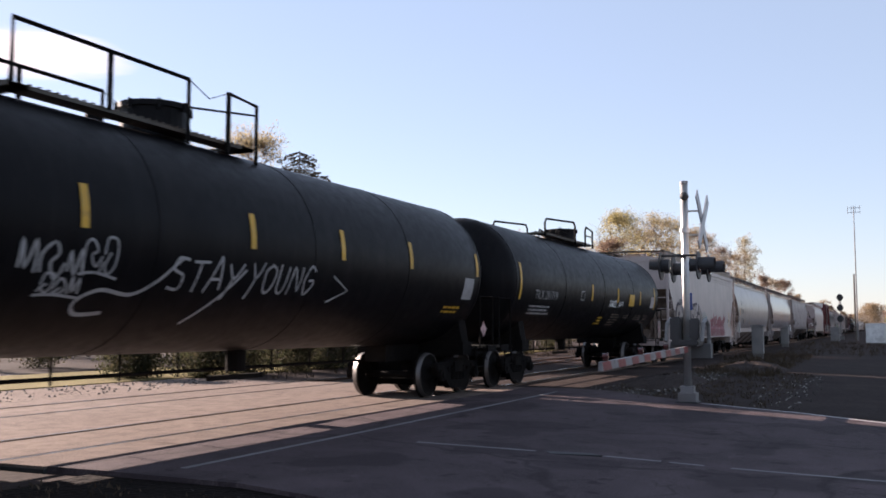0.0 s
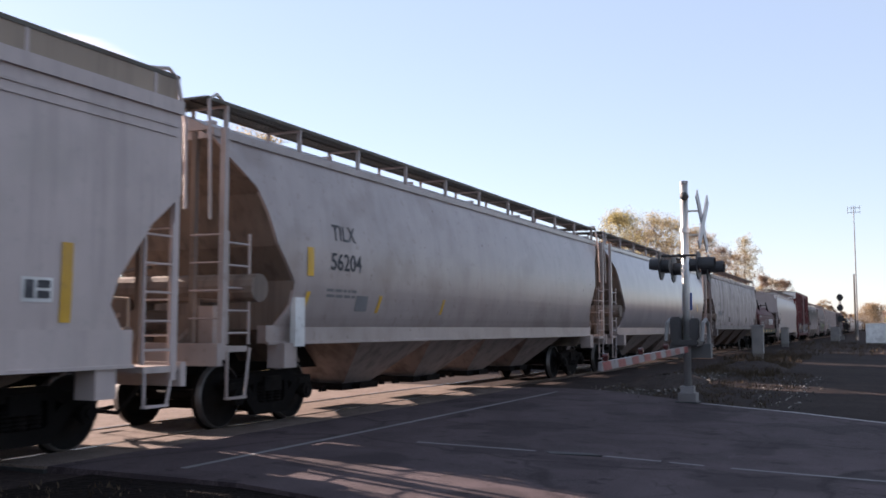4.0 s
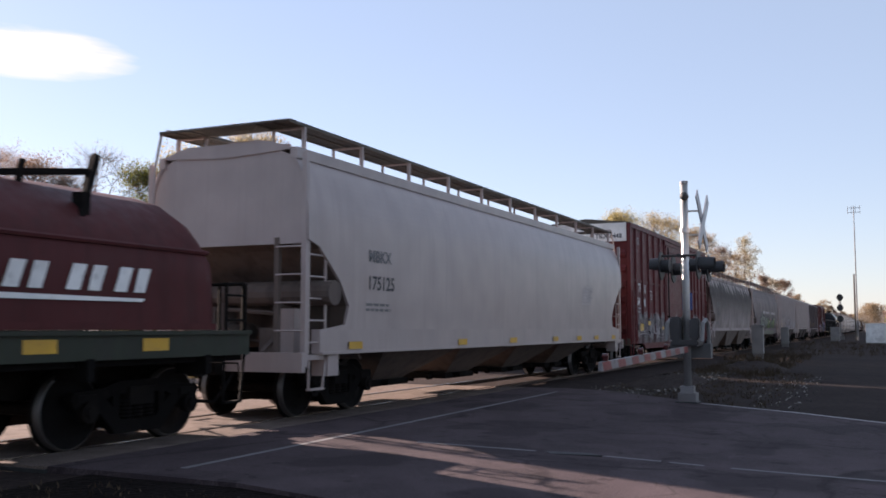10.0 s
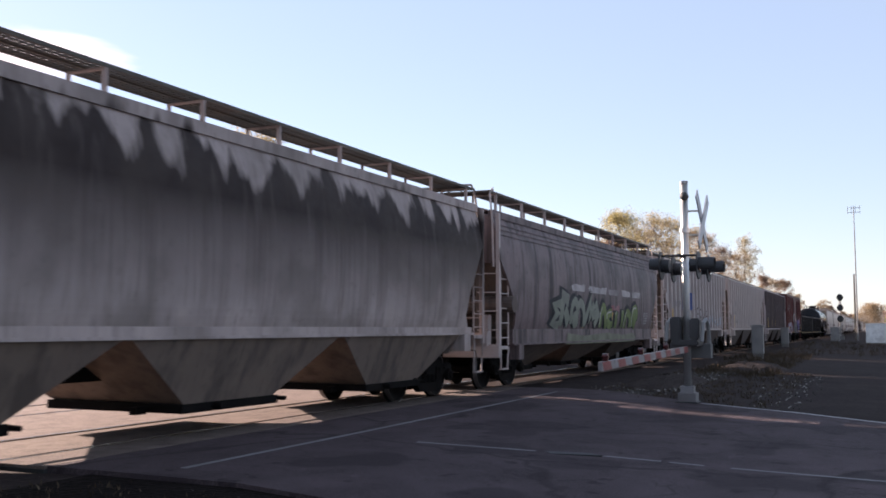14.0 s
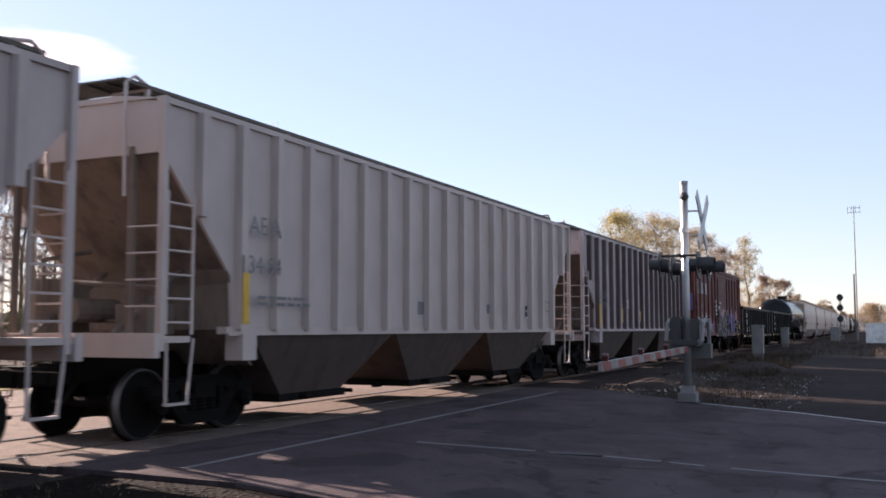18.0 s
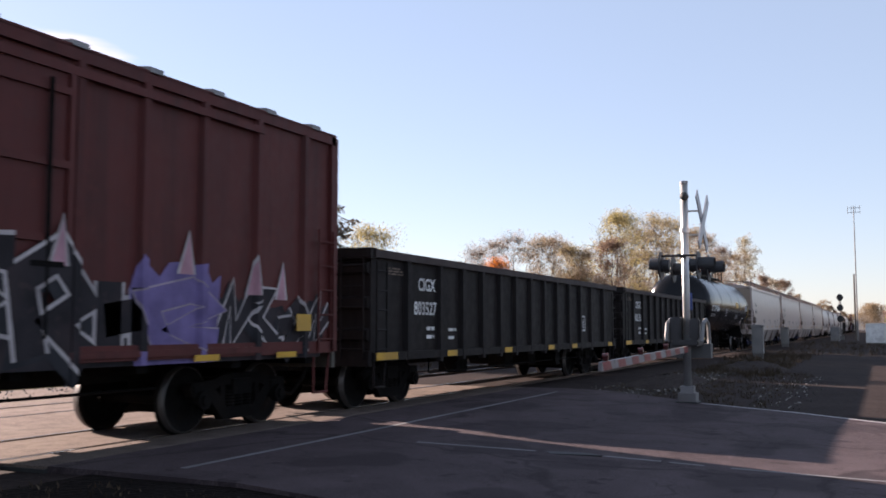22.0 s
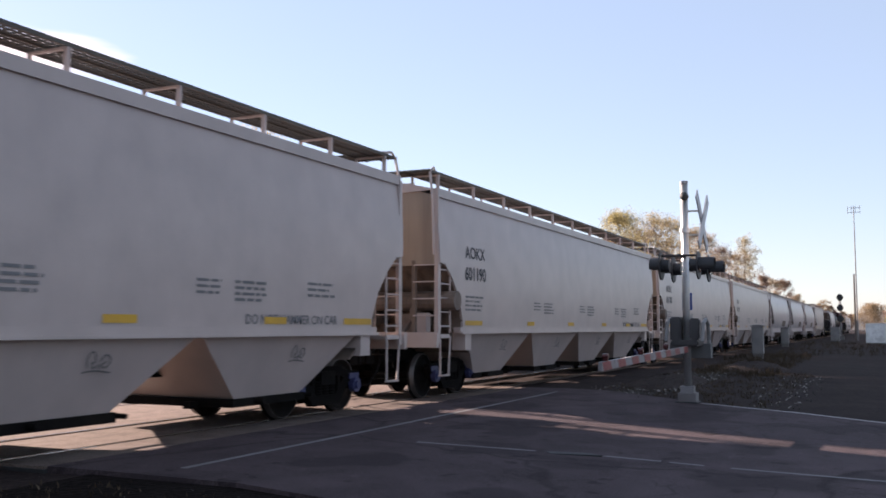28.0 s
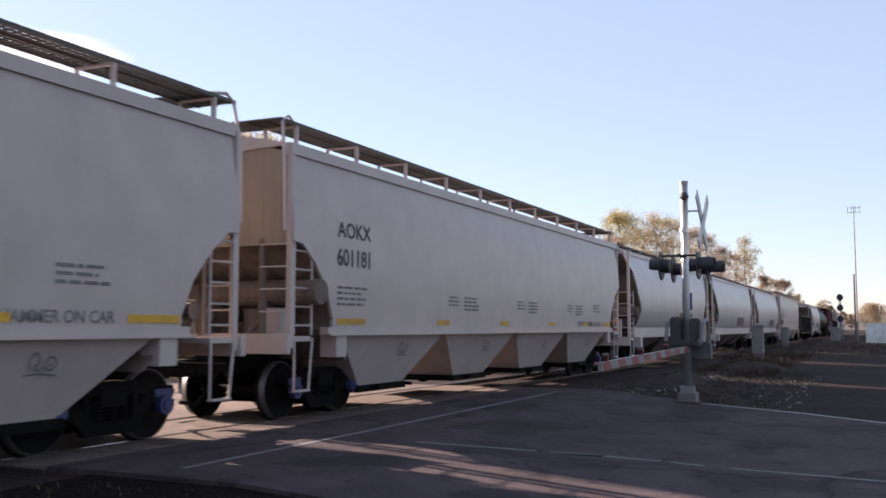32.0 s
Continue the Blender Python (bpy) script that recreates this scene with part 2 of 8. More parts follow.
def prism(bm, pts, a, b, axis="y"):
    """A closed outline pulled out from a to b. axis y: points are (x, z); axis x: (y, z); axis z: (x, y)."""
    put = {"y": lambda p, q, d: (p, d, q), "x": lambda p, q, d: (d, p, q), "z": lambda p, q, d: (p, q, d)}[axis]
    lo = [bm.verts.new(put(p, q, a)) for p, q in pts]
    hi = [bm.verts.new(put(p, q, b)) for p, q in pts]
    bm.faces.new(lo[::-1])
    bm.faces.new(hi)
    for i in range(len(pts)):
        j = (i + 1) % len(pts)
        bm.faces.new((lo[i], lo[j], hi[j], hi[i]))
    return bm


def tube(bm, pts, r, n=6, r2=None):
    """A bar or pipe along a line of points."""
    r2 = r if r2 is None else r2
    pts = [Vector(p) for p in pts]
    rings = []
    for i, p in enumerate(pts):
        d = (pts[min(i + 1, len(pts) - 1)] - pts[max(i - 1, 0)]).normalized()
        u = d.orthogonal().normalized() if i == 0 else (rings_u - d * rings_u.dot(d)).normalized()
        rings_u = u
        w = d.cross(u)
        k = r + (r2 - r) * i / max(1, len(pts) - 1)
        rings.append([bm.verts.new(p + (u * math.cos(a) + w * math.sin(a)) * k) for a in (2 * math.pi * j / n for j in range(n))])
    for a, b in zip(rings, rings[1:]):
        for j in range(n):
            bm.faces.new((a[j], a[(j + 1) % n], b[(j + 1) % n], b[j]))
    bm.faces.new(rings[0][::-1])
    bm.faces.new(rings[-1])
    return bm


def disc(bm, centre, r, half, axis="y", n=24):
    """A round plate or drum."""
    c = Vector(centre)
    d = {"x": Vector((half, 0, 0)), "y": Vector((0, half, 0)), "z": Vector((0, 0, half))}[axis]
    return tube(bm, [c - d, c + d], r, n)


def text_bm(words, size, bold=0.0, shear=0.0, squeeze=1.0):
    """Lettering in the built-in font, in the plane x, z, from its lower left corner."""
    cu = bpy.data.curves.new("lettering", "FONT")
    cu.body, cu.size, cu.offset, cu.shear, cu.resolution_u = words, size / 0.72, bold, shear, 3
    ob = bpy.data.objects.new("lettering", cu)
    me = bpy.data.meshes.new_from_object(ob)
    bm = bmesh.new()
    bm.from_mesh(me)
    for v in bm.verts:
        v.co = (v.co.x * squeeze, 0, v.co.y)
    bpy.data.objects.remove(ob)
    bpy.data.curves.remove(cu)
    bpy.data.meshes.remove(me)
    return bm


WRAP = {"at": None, "cuts": []}


def wrap(bm, yfun, x=0.0, z=0.0, off=0.008, step=0.12):
    """Lays a flat piece, drawn in x and z, on the near side of a car."""
    for v in bm.verts:
        v.co.x += x
        v.co.z += z
    if bm.verts:
        lo, hi = min(v.co.z for v in bm.verts), max(v.co.z for v in bm.verts)
        k = lo + step
        while k < hi:
            bmesh.ops.bisect_plane(bm, geom=bm.verts[:] + bm.edges[:] + bm.faces[:], plane_co=(0, 0, k), plane_no=(0, 0, 1))
            k += step
    if WRAP["at"] and bm.verts:
        lo, hi = min(v.co.x for v in bm.verts), max(v.co.x for v in bm.verts)
        for k in WRAP["cuts"]:
            if lo < k < hi:
                bmesh.ops.bisect_plane(bm, geom=bm.verts[:] + bm.edges[:] + bm.faces[:], plane_co=(k, 0, 0), plane_no=(1, 0, 0))
    for v in bm.verts:
        v.co.y = (WRAP["at"](v.co.x) if WRAP["at"] else yfun(v.co.z)) - off
    return bm


def over_ribs(ribs, base, top, wide, flat, door=None):
    """From here on painted pieces follow a ribbed side; ribs None: no more. door: (from, to, y)."""
    if ribs is None:
        WRAP["at"] = None
        return
    WRAP["cuts"] = sorted([r + d for r in ribs for d in (-wide, -flat, flat, wide)] + ([door[0] - 0.01, door[0], door[1], door[1] + 0.01] if door else []))

    def at(x):
        if door and door[0] <= x <= door[1]:
            return -door[2]
        d = min(abs(x - r) for r in ribs)
        return -float(np.interp(d, [flat, wide], [top, base]))

    WRAP["at"] = at


def panel(bm, x0, x1, z0, z1):
    bm.faces.new([bm.verts.new(p) for p in ((x0, 0, z0), (x1, 0, z0), (x1, 0, z1), (x0, 0, z1))])
    return bm


def bars(rows):
    bm = bmesh.new()
    for r in rows:
        panel(bm, *r)
    return bm


def blob(bm, pts):
    bm.faces.new([bm.verts.new((p, 0, q)) for p, q in pts])
    return bm


def stroke(bm, pts, w):
    """A flat painted stroke along points (x, z)."""
    pts = [Vector((p[0], 0, p[1])) for p in pts]
    side = []
    for i, p in enumerate(pts):
        d = (pts[min(i + 1, len(pts) - 1)] - pts[max(0, i - 1)]).normalized()
        nn = Vector((-d.z, 0, d.x)) * w * 0.5
        side.append((bm.verts.new(p + nn), bm.verts.new(p - nn)))
    for a, b in zip(side, side[1:]):
        bm.faces.new((a[0], b[0], b[1], a[1]))
    return bm


SPRAYED = {"S": [[(0.95, 0.85), (0.55, 1.0), (0.12, 0.76), (0.5, 0.52), (0.88, 0.28), (0.55, 0.0), (0.05, 0.12)]],
           "A": [[(0.0, 0.0), (0.4, 0.95), (0.95, 0.0)], [(0.22, 0.36), (0.78, 0.33)]],
           "W": [[(0.05, 0.95), (0.25, 0.02), (0.5, 0.7), (0.72, 0.0), (0.95, 1.0)]],
           "K": [[(0.12, 1.0), (0.16, 0.0)], [(0.9, 0.98), (0.25, 0.5), (1.1, 0.0)]]}


def scribble(rnd):
    """The bones of one sprayed shape: zigzag, hook or loop, none of them a letter."""
    kind = rnd.randrange(4)
    if kind == 0:
        return [[(0.05 + 0.9 * i / 4 + rnd.uniform(-0.1, 0.1), (i % 2) * 0.95 + rnd.uniform(-0.05, 0.1)) for i in range(5)]]
    if kind == 1:
        return [[(0.1, rnd.uniform(0, 0.2)), (0.0, 0.7), (0.4, 1.0), (0.75, 0.6), (0.45, 0.3), (0.8, 0.05), (1.05, 0.35)]]
    if kind == 2:
        return [[(0.0, 0.95), (0.3, 0.1), (0.55, 0.75), (0.6, 0.1)], [(0.55, 0.9), (0.95, 0.7), (0.7, 0.4), (1.0, 0.0)]]
    return [[(0.1, 0.5), (0.3, 0.95), (0.8, 0.9), (0.95, 0.4), (0.6, 0.05), (0.2, 0.2), (0.55, 0.55)], [(0.0, 0.0), (0.2, 0.3)]]


def smooth_line(pts, n=5):
    """A soft curve through the points."""
    out = []
    for i in range(len(pts) - 1):
        p = [Vector((*pts[max(0, min(len(pts) - 1, k))], 0)) for k in (i - 1, i, i + 1, i + 2)]
        for t in np.linspace(0, 1, n, endpoint=False):
            q = 0.5 * ((2 * p[1]) + (p[2] - p[0]) * t + (2 * p[0] - 5 * p[1] + 4 * p[2] - p[3]) * t * t + (3 * p[1] - p[0] - 3 * p[2] + p[3]) * t ** 3)
            out.append((q.x, q.y))
    return out + [pts[-1]]


def join_bm(target, bm):
    me = bpy.data.meshes.new("join")
    bm.to_mesh(me)
    bm.free()
    target.from_mesh(me)
    bpy.data.meshes.remove(me)


def graffiti(parent, yfun, x0, x1, z0, z1, n, seed, back, fill, line, extra=None, label="", off=0.012, letters=None, edge=0.085, thin=1.0):
    """A spray-painted piece: a cloud behind, n fat interlocked letter-like shapes, their outlines and highlights."""
    rnd = random.Random(seed)
    w, h = (x1 - x0) / n, z1 - z0
    if back:
        bb = bmesh.new()
        pts = [(x0 - 0.15 + (x1 - x0 + 0.3) * i / (n * 4), z1 + rnd.choice((-0.2, -0.12, -0.05, 0.05, 0.1, 0.22)) * h) for i in range(n * 4 + 1)]
        pts += [(x0 - 0.15 + (x1 - x0 + 0.3) * i / (n * 4), z0 + rnd.uniform(-0.06, 0.12) * h) for i in range(n * 4, -1, -1)]
        part("graffiti_backing", wrap(blob(bb, pts), yfun, off=off), M[back], parent)
    outl, body, lite = bmesh.new(), bmesh.new(), bmesh.new()
    for i in range(n):
        cx, fat = x0 + w * i, thin * rnd.uniform(0.17, 0.24) * min(h, w * 1.1)
        lean, hh, zz = rnd.uniform(-0.1, 0.22) * w, h * rnd.uniform(0.72, 0.95), z0 + h * rnd.uniform(0.0, 0.12)
        for k, skel in enumerate(SPRAYED[letters[i]] if letters else scribble(rnd)):
            pts = smooth_line([(cx + w * (0.02 + 0.98 * a + rnd.uniform(-0.06, 0.06)) + lean * b, zz + hh * (b + rnd.uniform(-0.06, 0.06))) for a, b in skel])
            lift = off + 0.0007 * i + 0.0003 * k
            join_bm(outl, wrap(stroke(bmesh.new(), pts, fat + edge), yfun, off=lift + 0.002))
            join_bm(body, wrap(stroke(bmesh.new(), pts, fat), yfun, off=lift + 0.004))
            hi = [(a - fat * 0.18, b + fat * 0.15) for a, b in pts[1:len(pts) // 2]]
            if len(hi) > 1:
                join_bm(lite, wrap(stroke(bmesh.new(), hi, fat * 0.3), yfun, off=lift + 0.006))
    part("graffiti_outline", outl, M[line], parent)
    part("graffiti_letters", body, M[fill], parent, label)
    if extra:
        part("graffiti_highlight", lite, M[extra], parent)
    else:
        lite.free()


LETTERS = {"A": [[(0.0, 0.0), (0.42, 1.0), (0.6, 1.0), (1.0, 0.0)], [(0.25, 0.35), (0.8, 0.35)]],
           "G": [[(0.9, 0.85), (0.45, 1.0), (0.08, 0.5), (0.4, 0.0), (0.9, 0.2), (0.9, 0.5), (0.55, 0.5)]],
           "D": [[(0.12, 0.0), (0.12, 1.0), (0.65, 0.95), (0.95, 0.5), (0.7, 0.05), (0.05, 0.0)]],
           "K": [[(0.15, 1.0), (0.12, 0.0)], [(0.9, 1.0), (0.25, 0.48), (1.0, 0.0)]],
           "L": [[(0.2, 1.0), (0.1, 0.0), (0.9, 0.1)]],
           "N": [[(0.1, 0.0), (0.12, 1.0), (0.85, 0.05), (0.9, 1.0)]],
           "O": [[(0.5, 1.0), (0.12, 0.7), (0.15, 0.2), (0.5, 0.0), (0.88, 0.25), (0.88, 0.75), (0.45, 1.0)]],
           "S": [[(0.95, 0.95), (0.25, 0.97), (0.1, 0.68), (0.85, 0.4), (0.8, 0.05), (0.02, 0.05)]],
           "T": [[(-0.05, 0.95), (1.05, 0.9)], [(0.5, 0.9), (0.45, 0.0)]],
           "U": [[(0.12, 1.0), (0.15, 0.2), (0.5, 0.0), (0.85, 0.2), (0.9, 1.0)]],
           "Y": [[(0.0, 1.0), (0.45, 0.5), (1.0, 1.05)], [(0.45, 0.5), (0.2, -0.25)]]}
# bones of sprayed shapes that spell nothing: flags, hooks, zigzags, wedges, loops, rungs, darts, arches
SHAPES = {"0": [[(0.1, 0.0), (0.22, 1.0), (0.95, 0.88)], [(0.5, 0.55), (0.95, 0.0)]],
          "1": [[(0.95, 1.0), (0.2, 0.85), (0.15, 0.35), (0.6, 0.08), (1.0, 0.32)]],
          "2": [[(0.0, 0.85), (0.8, 1.0), (0.25, 0.48), (1.0, 0.08)]],
          "3": [[(0.0, 0.05), (0.45, 0.98), (0.62, 0.3), (1.08, 0.9)]],
          "4": [[(0.25, 0.0), (0.1, 0.75), (0.55, 1.0), (0.92, 0.62), (0.45, 0.34), (1.0, 0.0)]],
          "5": [[(0.1, 1.0), (0.28, 0.02)], [(0.6, 0.95), (0.85, 0.08)], [(0.25, 0.38), (1.08, 0.58)]],
          "6": [[(-0.05, 0.48), (0.6, 0.56)], [(0.4, 1.0), (0.98, 0.52), (0.5, 0.0)]],
          "7": [[(0.0, 0.0), (0.1, 0.62), (0.45, 1.0), (0.85, 0.72), (1.0, 0.0)]],
          "8": [[(0.35, 1.0), (0.5, 0.0)]],
          "9": [[(1.05, 0.95), (0.1, 0.9), (0.55, 0.5), (0.1, 0.1), (0.9, 0.0)]]}


def fat_stroke(bm, pts, w):
    """A broad sprayed stroke with mitred bends and flared ends."""
    pts = [Vector((p[0], 0, p[1])) for p in pts]
    side = []
    for i, p in enumerate(pts):
        d0 = (p - pts[i - 1]).normalized() if i else (pts[1] - p).normalized()
        d1 = (pts[i + 1] - p).normalized() if i < len(pts) - 1 else d0
        d = (d0 + d1).normalized() if (d0 + d1).length > 0.05 else d0
        k = min(1.7, 1 / max(0.4, d.dot(d0))) * (1.14 if i in (0, len(pts) - 1) else 1.0)
        nn = Vector((-d.z, 0, d.x)) * w * 0.5 * k
        side.append((bm.verts.new(p + nn), bm.verts.new(p - nn)))
    for a, b in zip(side, side[1:]):
        bm.faces.new((a[0], b[0], b[1], a[1]))
    return bm


def spray_piece(parent, yfun, x0, x1, z0, z1, text, seed, fill, line, shade=None, glint=None, fat=0.3, edge=0.06, off=0.01, label="", round_off=(), drop=(-0.1, -0.08)):
    """A sprayed piece of broad interlocked shapes: each with a thrown shade, an outline, a fill and a glint, and a part of its own."""
    rnd = random.Random(seed)
    w, h = (x1 - x0) / len(text), z1 - z0
    for i, ch in enumerate(text):
        cx, fw = x0 + w * i, fat * min(w, h) * rnd.uniform(0.9, 1.15)
        lean, hh, zz = rnd.uniform(-0.2, 0.3) * w, h * rnd.uniform(0.78, 1.0), z0 + h * rnd.uniform(0.0, 0.1)
        bones = []
        for skel in SHAPES[ch]:
            pts = [(cx + w * (0.02 + 0.98 * a + rnd.uniform(-0.08, 0.08)) + lean * b, zz + hh * (0.1 + 0.82 * b + rnd.uniform(-0.06, 0.06))) for a, b in skel]
            bones.append(smooth_line(pts, 4) if ch in round_off else pts)
        lift = off + 0.0012 * i
        layers = [("graffiti_shade", shade, fw + edge * 1.6, drop, 0.0), ("graffiti_outline", line, fw + edge, (0, 0), 0.002), ("graffiti_shape", fill, fw, (0, 0), 0.004)]
        for nm, paint, wide, (dx, dz), up in layers:
            if not paint:
                continue
            bm = bmesh.new()
            for pts in bones:
                join_bm(bm, wrap(fat_stroke(bmesh.new(), [(a + dx, b + dz) for a, b in pts], wide), yfun, off=lift + up))
            part(nm, bm, M[paint], parent, label if nm == "graffiti_shape" else "")
        if glint:
            pts = bones[0][:max(2, len(bones[0]) // 2)]
            part("graffiti_glint", wrap(fat_stroke(bmesh.new(), [(a - fw * 0.26, b + fw * 0.1) for a, b in pts], fw * 0.16), yfun, off=lift + 0.006), M[glint], parent)


def hand_words(parent, yfun, text, x, z, size, paint, thick=0.04, seed=1, wide=0.72):
    """Words sprayed freehand in thin strokes, one part a letter."""
    rnd = random.Random(seed)
    for ch in text:
        if ch != " ":
            bm = bmesh.new()
            for skel in LETTERS[ch]:
                stroke(bm, smooth_line([(x + size * wide * (a + rnd.uniform(-0.06, 0.06)) + size * 0.16 * b, z + size * (b + rnd.uniform(-0.06, 0.06))) for a, b in skel], 4), thick)
            part("sprayed_letter", wrap(bm, yfun, off=0.013), M[paint], parent)
        x += size * (wide * rnd.uniform(1.1, 1.3) if ch != " " else 0.35)
        z += rnd.uniform(-0.02, 0.02)


def cloud_of_spray(parent, yfun, x0, x1, z0, z1, seed, paint, off=0.006, rag=0.3, label=""):
    """A patch of spray with a ragged upper edge."""
    rnd = random.Random(seed)
    n = int((x1 - x0) / 0.16)
    top = [(x0 + (x1 - x0) * i / n, z1 - (z1 - z0) * rag * rnd.random() * (1.6 if i in (0, n) else 1)) for i in range(n, -1, -1)]
    part("graffiti_backing", wrap(blob(bmesh.new(), [(x0 + 0.1, z0), (x1 - 0.1, z0)] + top), yfun, off=off), M[paint], parent, label)


def tag_scrawl(parent, yfun, x0, z0, w, h, seed, paint, thick=0.03):
    """A hand-sprayed scrawl that nobody can read."""
    rnd = random.Random(seed)
    bm = bmesh.new()
    n = max(2, int(w / (h * 0.75)))
    for i in range(n):
        hh, lift = h * rnd.uniform(0.75, 1.1), h * rnd.uniform(-0.1, 0.15)
        for skel in scribble(rnd):
            stroke(bm, smooth_line([(x0 + w * (i + 0.95 * a + rnd.uniform(-0.08, 0.08)) / n, z0 + lift + hh * (b + rnd.uniform(-0.1, 0.1))) for a, b in skel], 4), thick)
    if rnd.random() < 0.6:
        stroke(bm, smooth_line([(x0 - 0.05 * w, z0 - 0.05 * h), (x0 + w * 0.4, z0 + 0.02 * h), (x0 + w * 1.05, z0 - 0.12 * h)], 4), thick)
    part("graffiti_scrawl", wrap(bm, yfun, off=0.012), M[paint], parent)


def lines_of_print(parent, yfun, x, z, w, rows, paint, seed=1, pitch=0.09, high=0.045):
    """Small stencilled print that cannot be read: bars of its size."""
    rnd = random.Random(seed)
    bm = bmesh.new()
    for r in range(rows):
        p = x
        end = x + w * rnd.uniform(0.75, 1.0)
        while p < end:
            q = min(end, p + rnd.uniform(0.08, 0.28))
            panel(bm, p, q, z - r * pitch, z - r * pitch + high)
            p = q + 0.04
    part("stencilled_print", wrap(bm, yfun), M[paint], parent)


def words(parent, yfun, text, x, z, size, paint, label="", **kw):
    part("lettering", wrap(text_bm(text, size, **kw), yfun, x, z), M[paint], parent, label)


# ---- freight cars: trucks, couplers, ladders ----
TRACK_Y, SIDE = 9.55, 1.6
SHARED = {}


def truck_meshes():
    """The three-piece truck: side frames, bolster, springs, bearing caps and two wheelsets."""
    side = bmesh.new()
    for s in (-1,):
        y0, y1 = s * 0.93, s * 1.06
        prism(side, [(-1.12, 0.62), (-1.08, 0.70), (-0.62, 0.72), (-0.35, 0.80), (0.35, 0.80), (0.62, 0.72), (1.08, 0.70), (1.12, 0.62),
                     (1.05, 0.50), (0.72, 0.52), (0.45, 0.64), (-0.45, 0.64), (-0.72, 0.52), (-1.05, 0.50)], y0, y1)
        prism(side, [(-0.76, 0.53), (-0.40, 0.16), (0.40, 0.16), (0.76, 0.53), (0.55, 0.58), (0.30, 0.33), (-0.30, 0.33), (-0.55, 0.58)], y0, y1)
        for k in (-1, 1):
            box(side, k * 0.40 - 0.05, k * 0.40 + 0.05, min(y0, y1), max(y0, y1), 0.3, 0.68)
    spring = bmesh.new()
    rings = []
    for j in range(11):
        r, z = (0.098 if j % 2 else 0.075), 0.335 + j * 0.023
        rings.append([spring.verts.new((r * math.cos(a), r * math.sin(a), z)) for a in np.linspace(0, 2 * math.pi, 11)[:-1]])
    for a, b in zip(rings, rings[1:]):
        for j in range(10):
            spring.faces.new((a[j], a[(j + 1) % 10], b[(j + 1) % 10], b[j]))
    cap = bmesh.new()
    for s in (-1,):
        for k in (0.0,):
            disc(cap, (k, s * 1.09, 0.46), 0.13, 0.05, "y", 14)
            disc(cap, (k, s * 1.15, 0.46), 0.075, 0.02, "y", 10)
            box(cap, k - 0.16, k + 0.16, min(s * 0.95, s * 1.08), max(s * 0.95, s * 1.08), 0.56, 0.66)
    bolster = boxes((-0.22, 0.22, -1.1, 1.1, 0.5, 0.72), (-0.55, 0.55, -0.2, 0.2, 0.7, 0.86))
    plank = boxes((-0.26, 0.26, -0.92, 0.92, 0.2, 0.32))
    beam = boxes((0.28, 0.39, -0.8, 0.8, 0.36, 0.5), (0.38, 0.45, -0.8, -0.68, 0.3, 0.58), (0.38, 0.45, 0.68, 0.8, 0.3, 0.58))
    wheel = bmesh.new()
    tube(wheel, [(0, -1.1, 0), (0, 1.1, 0)], 0.075, 12)
    for s in (-1, 1):
        prof = [(0.68, 0.10), (0.69, 0.16), (0.74, 0.30), (0.70, 0.37), (0.66, 0.385), (0.66, 0.485), (0.69, 0.485), (0.71, 0.46),
                (0.80, 0.455), (0.802, 0.436), (0.80, 0.385), (0.775, 0.37), (0.79, 0.30), (0.80, 0.17), (0.85, 0.14), (0.85, 0.08)]
        n, rings = 36, []
        for y, r in prof:
            rings.append([wheel.verts.new((r * math.cos(2 * math.pi * i / n), s * y, r * math.sin(2 * math.pi * i / n))) for i in range(n)])
        for row, (a, b) in enumerate(zip(rings, rings[1:])):
            for i in range(n):
                wheel.faces.new((a[i], a[(i + 1) % n], b[(i + 1) % n], b[i])).material_index = int(row in (7, 8))
    wheel_me = mesh_of(wheel, "wheelset", True)
    wheel_me.materials.append(M["wheel"])
    wheel_me.materials.append(M["tread"])
    return {"side": mesh_of(side, "side_frame"), "spring": mesh_of(spring, "springs"), "cap": mesh_of(cap, "bearing_cap"),
            "bolster": mesh_of(bolster, "bolster"), "plank": mesh_of(plank, "spring_plank"), "beam": mesh_of(beam, "brake_beam"), "wheel": wheel_me}


WHEELS = []


def add_trucks(car, xs, caps="frame"):
    if "truck" not in SHARED:
        SHARED["truck"] = truck_meshes()
    s = SHARED["truck"]
    for x in xs:
        t = part("truck", s["bolster"], M["frame"], car, "cast steel truck with springs and bearing caps")
        t.location.x = x
        part("spring_plank", s["plank"], M["frame"], t)
        for turn in (0, math.pi):
            part("brake_beam", s["beam"], M["frame"], t).rotation_euler.z = turn
            part("side_frame", s["side"], M["steel"], t).rotation_euler.z = turn
            for k in (-0.2, 0.0, 0.2):
                part("spring", s["spring"], M["steel"], t).location = (k, -1.0 if turn == 0 else 1.0, 0)
            for k in (-0.89, 0.89):
                key = "cap_" + caps
                if key not in s:
                    s[key] = s["cap"].copy()
                c = part("bearing_cap", s[key], M[caps], t)
                c.location.x, c.rotation_euler.z = k, turn
        for k in (-0.89, 0.89):
            w = part("wheelset", s["wheel"], M["wheel"], t)
            w.delta_location = (k, 0, 0.46)
            WHEELS.append(w)


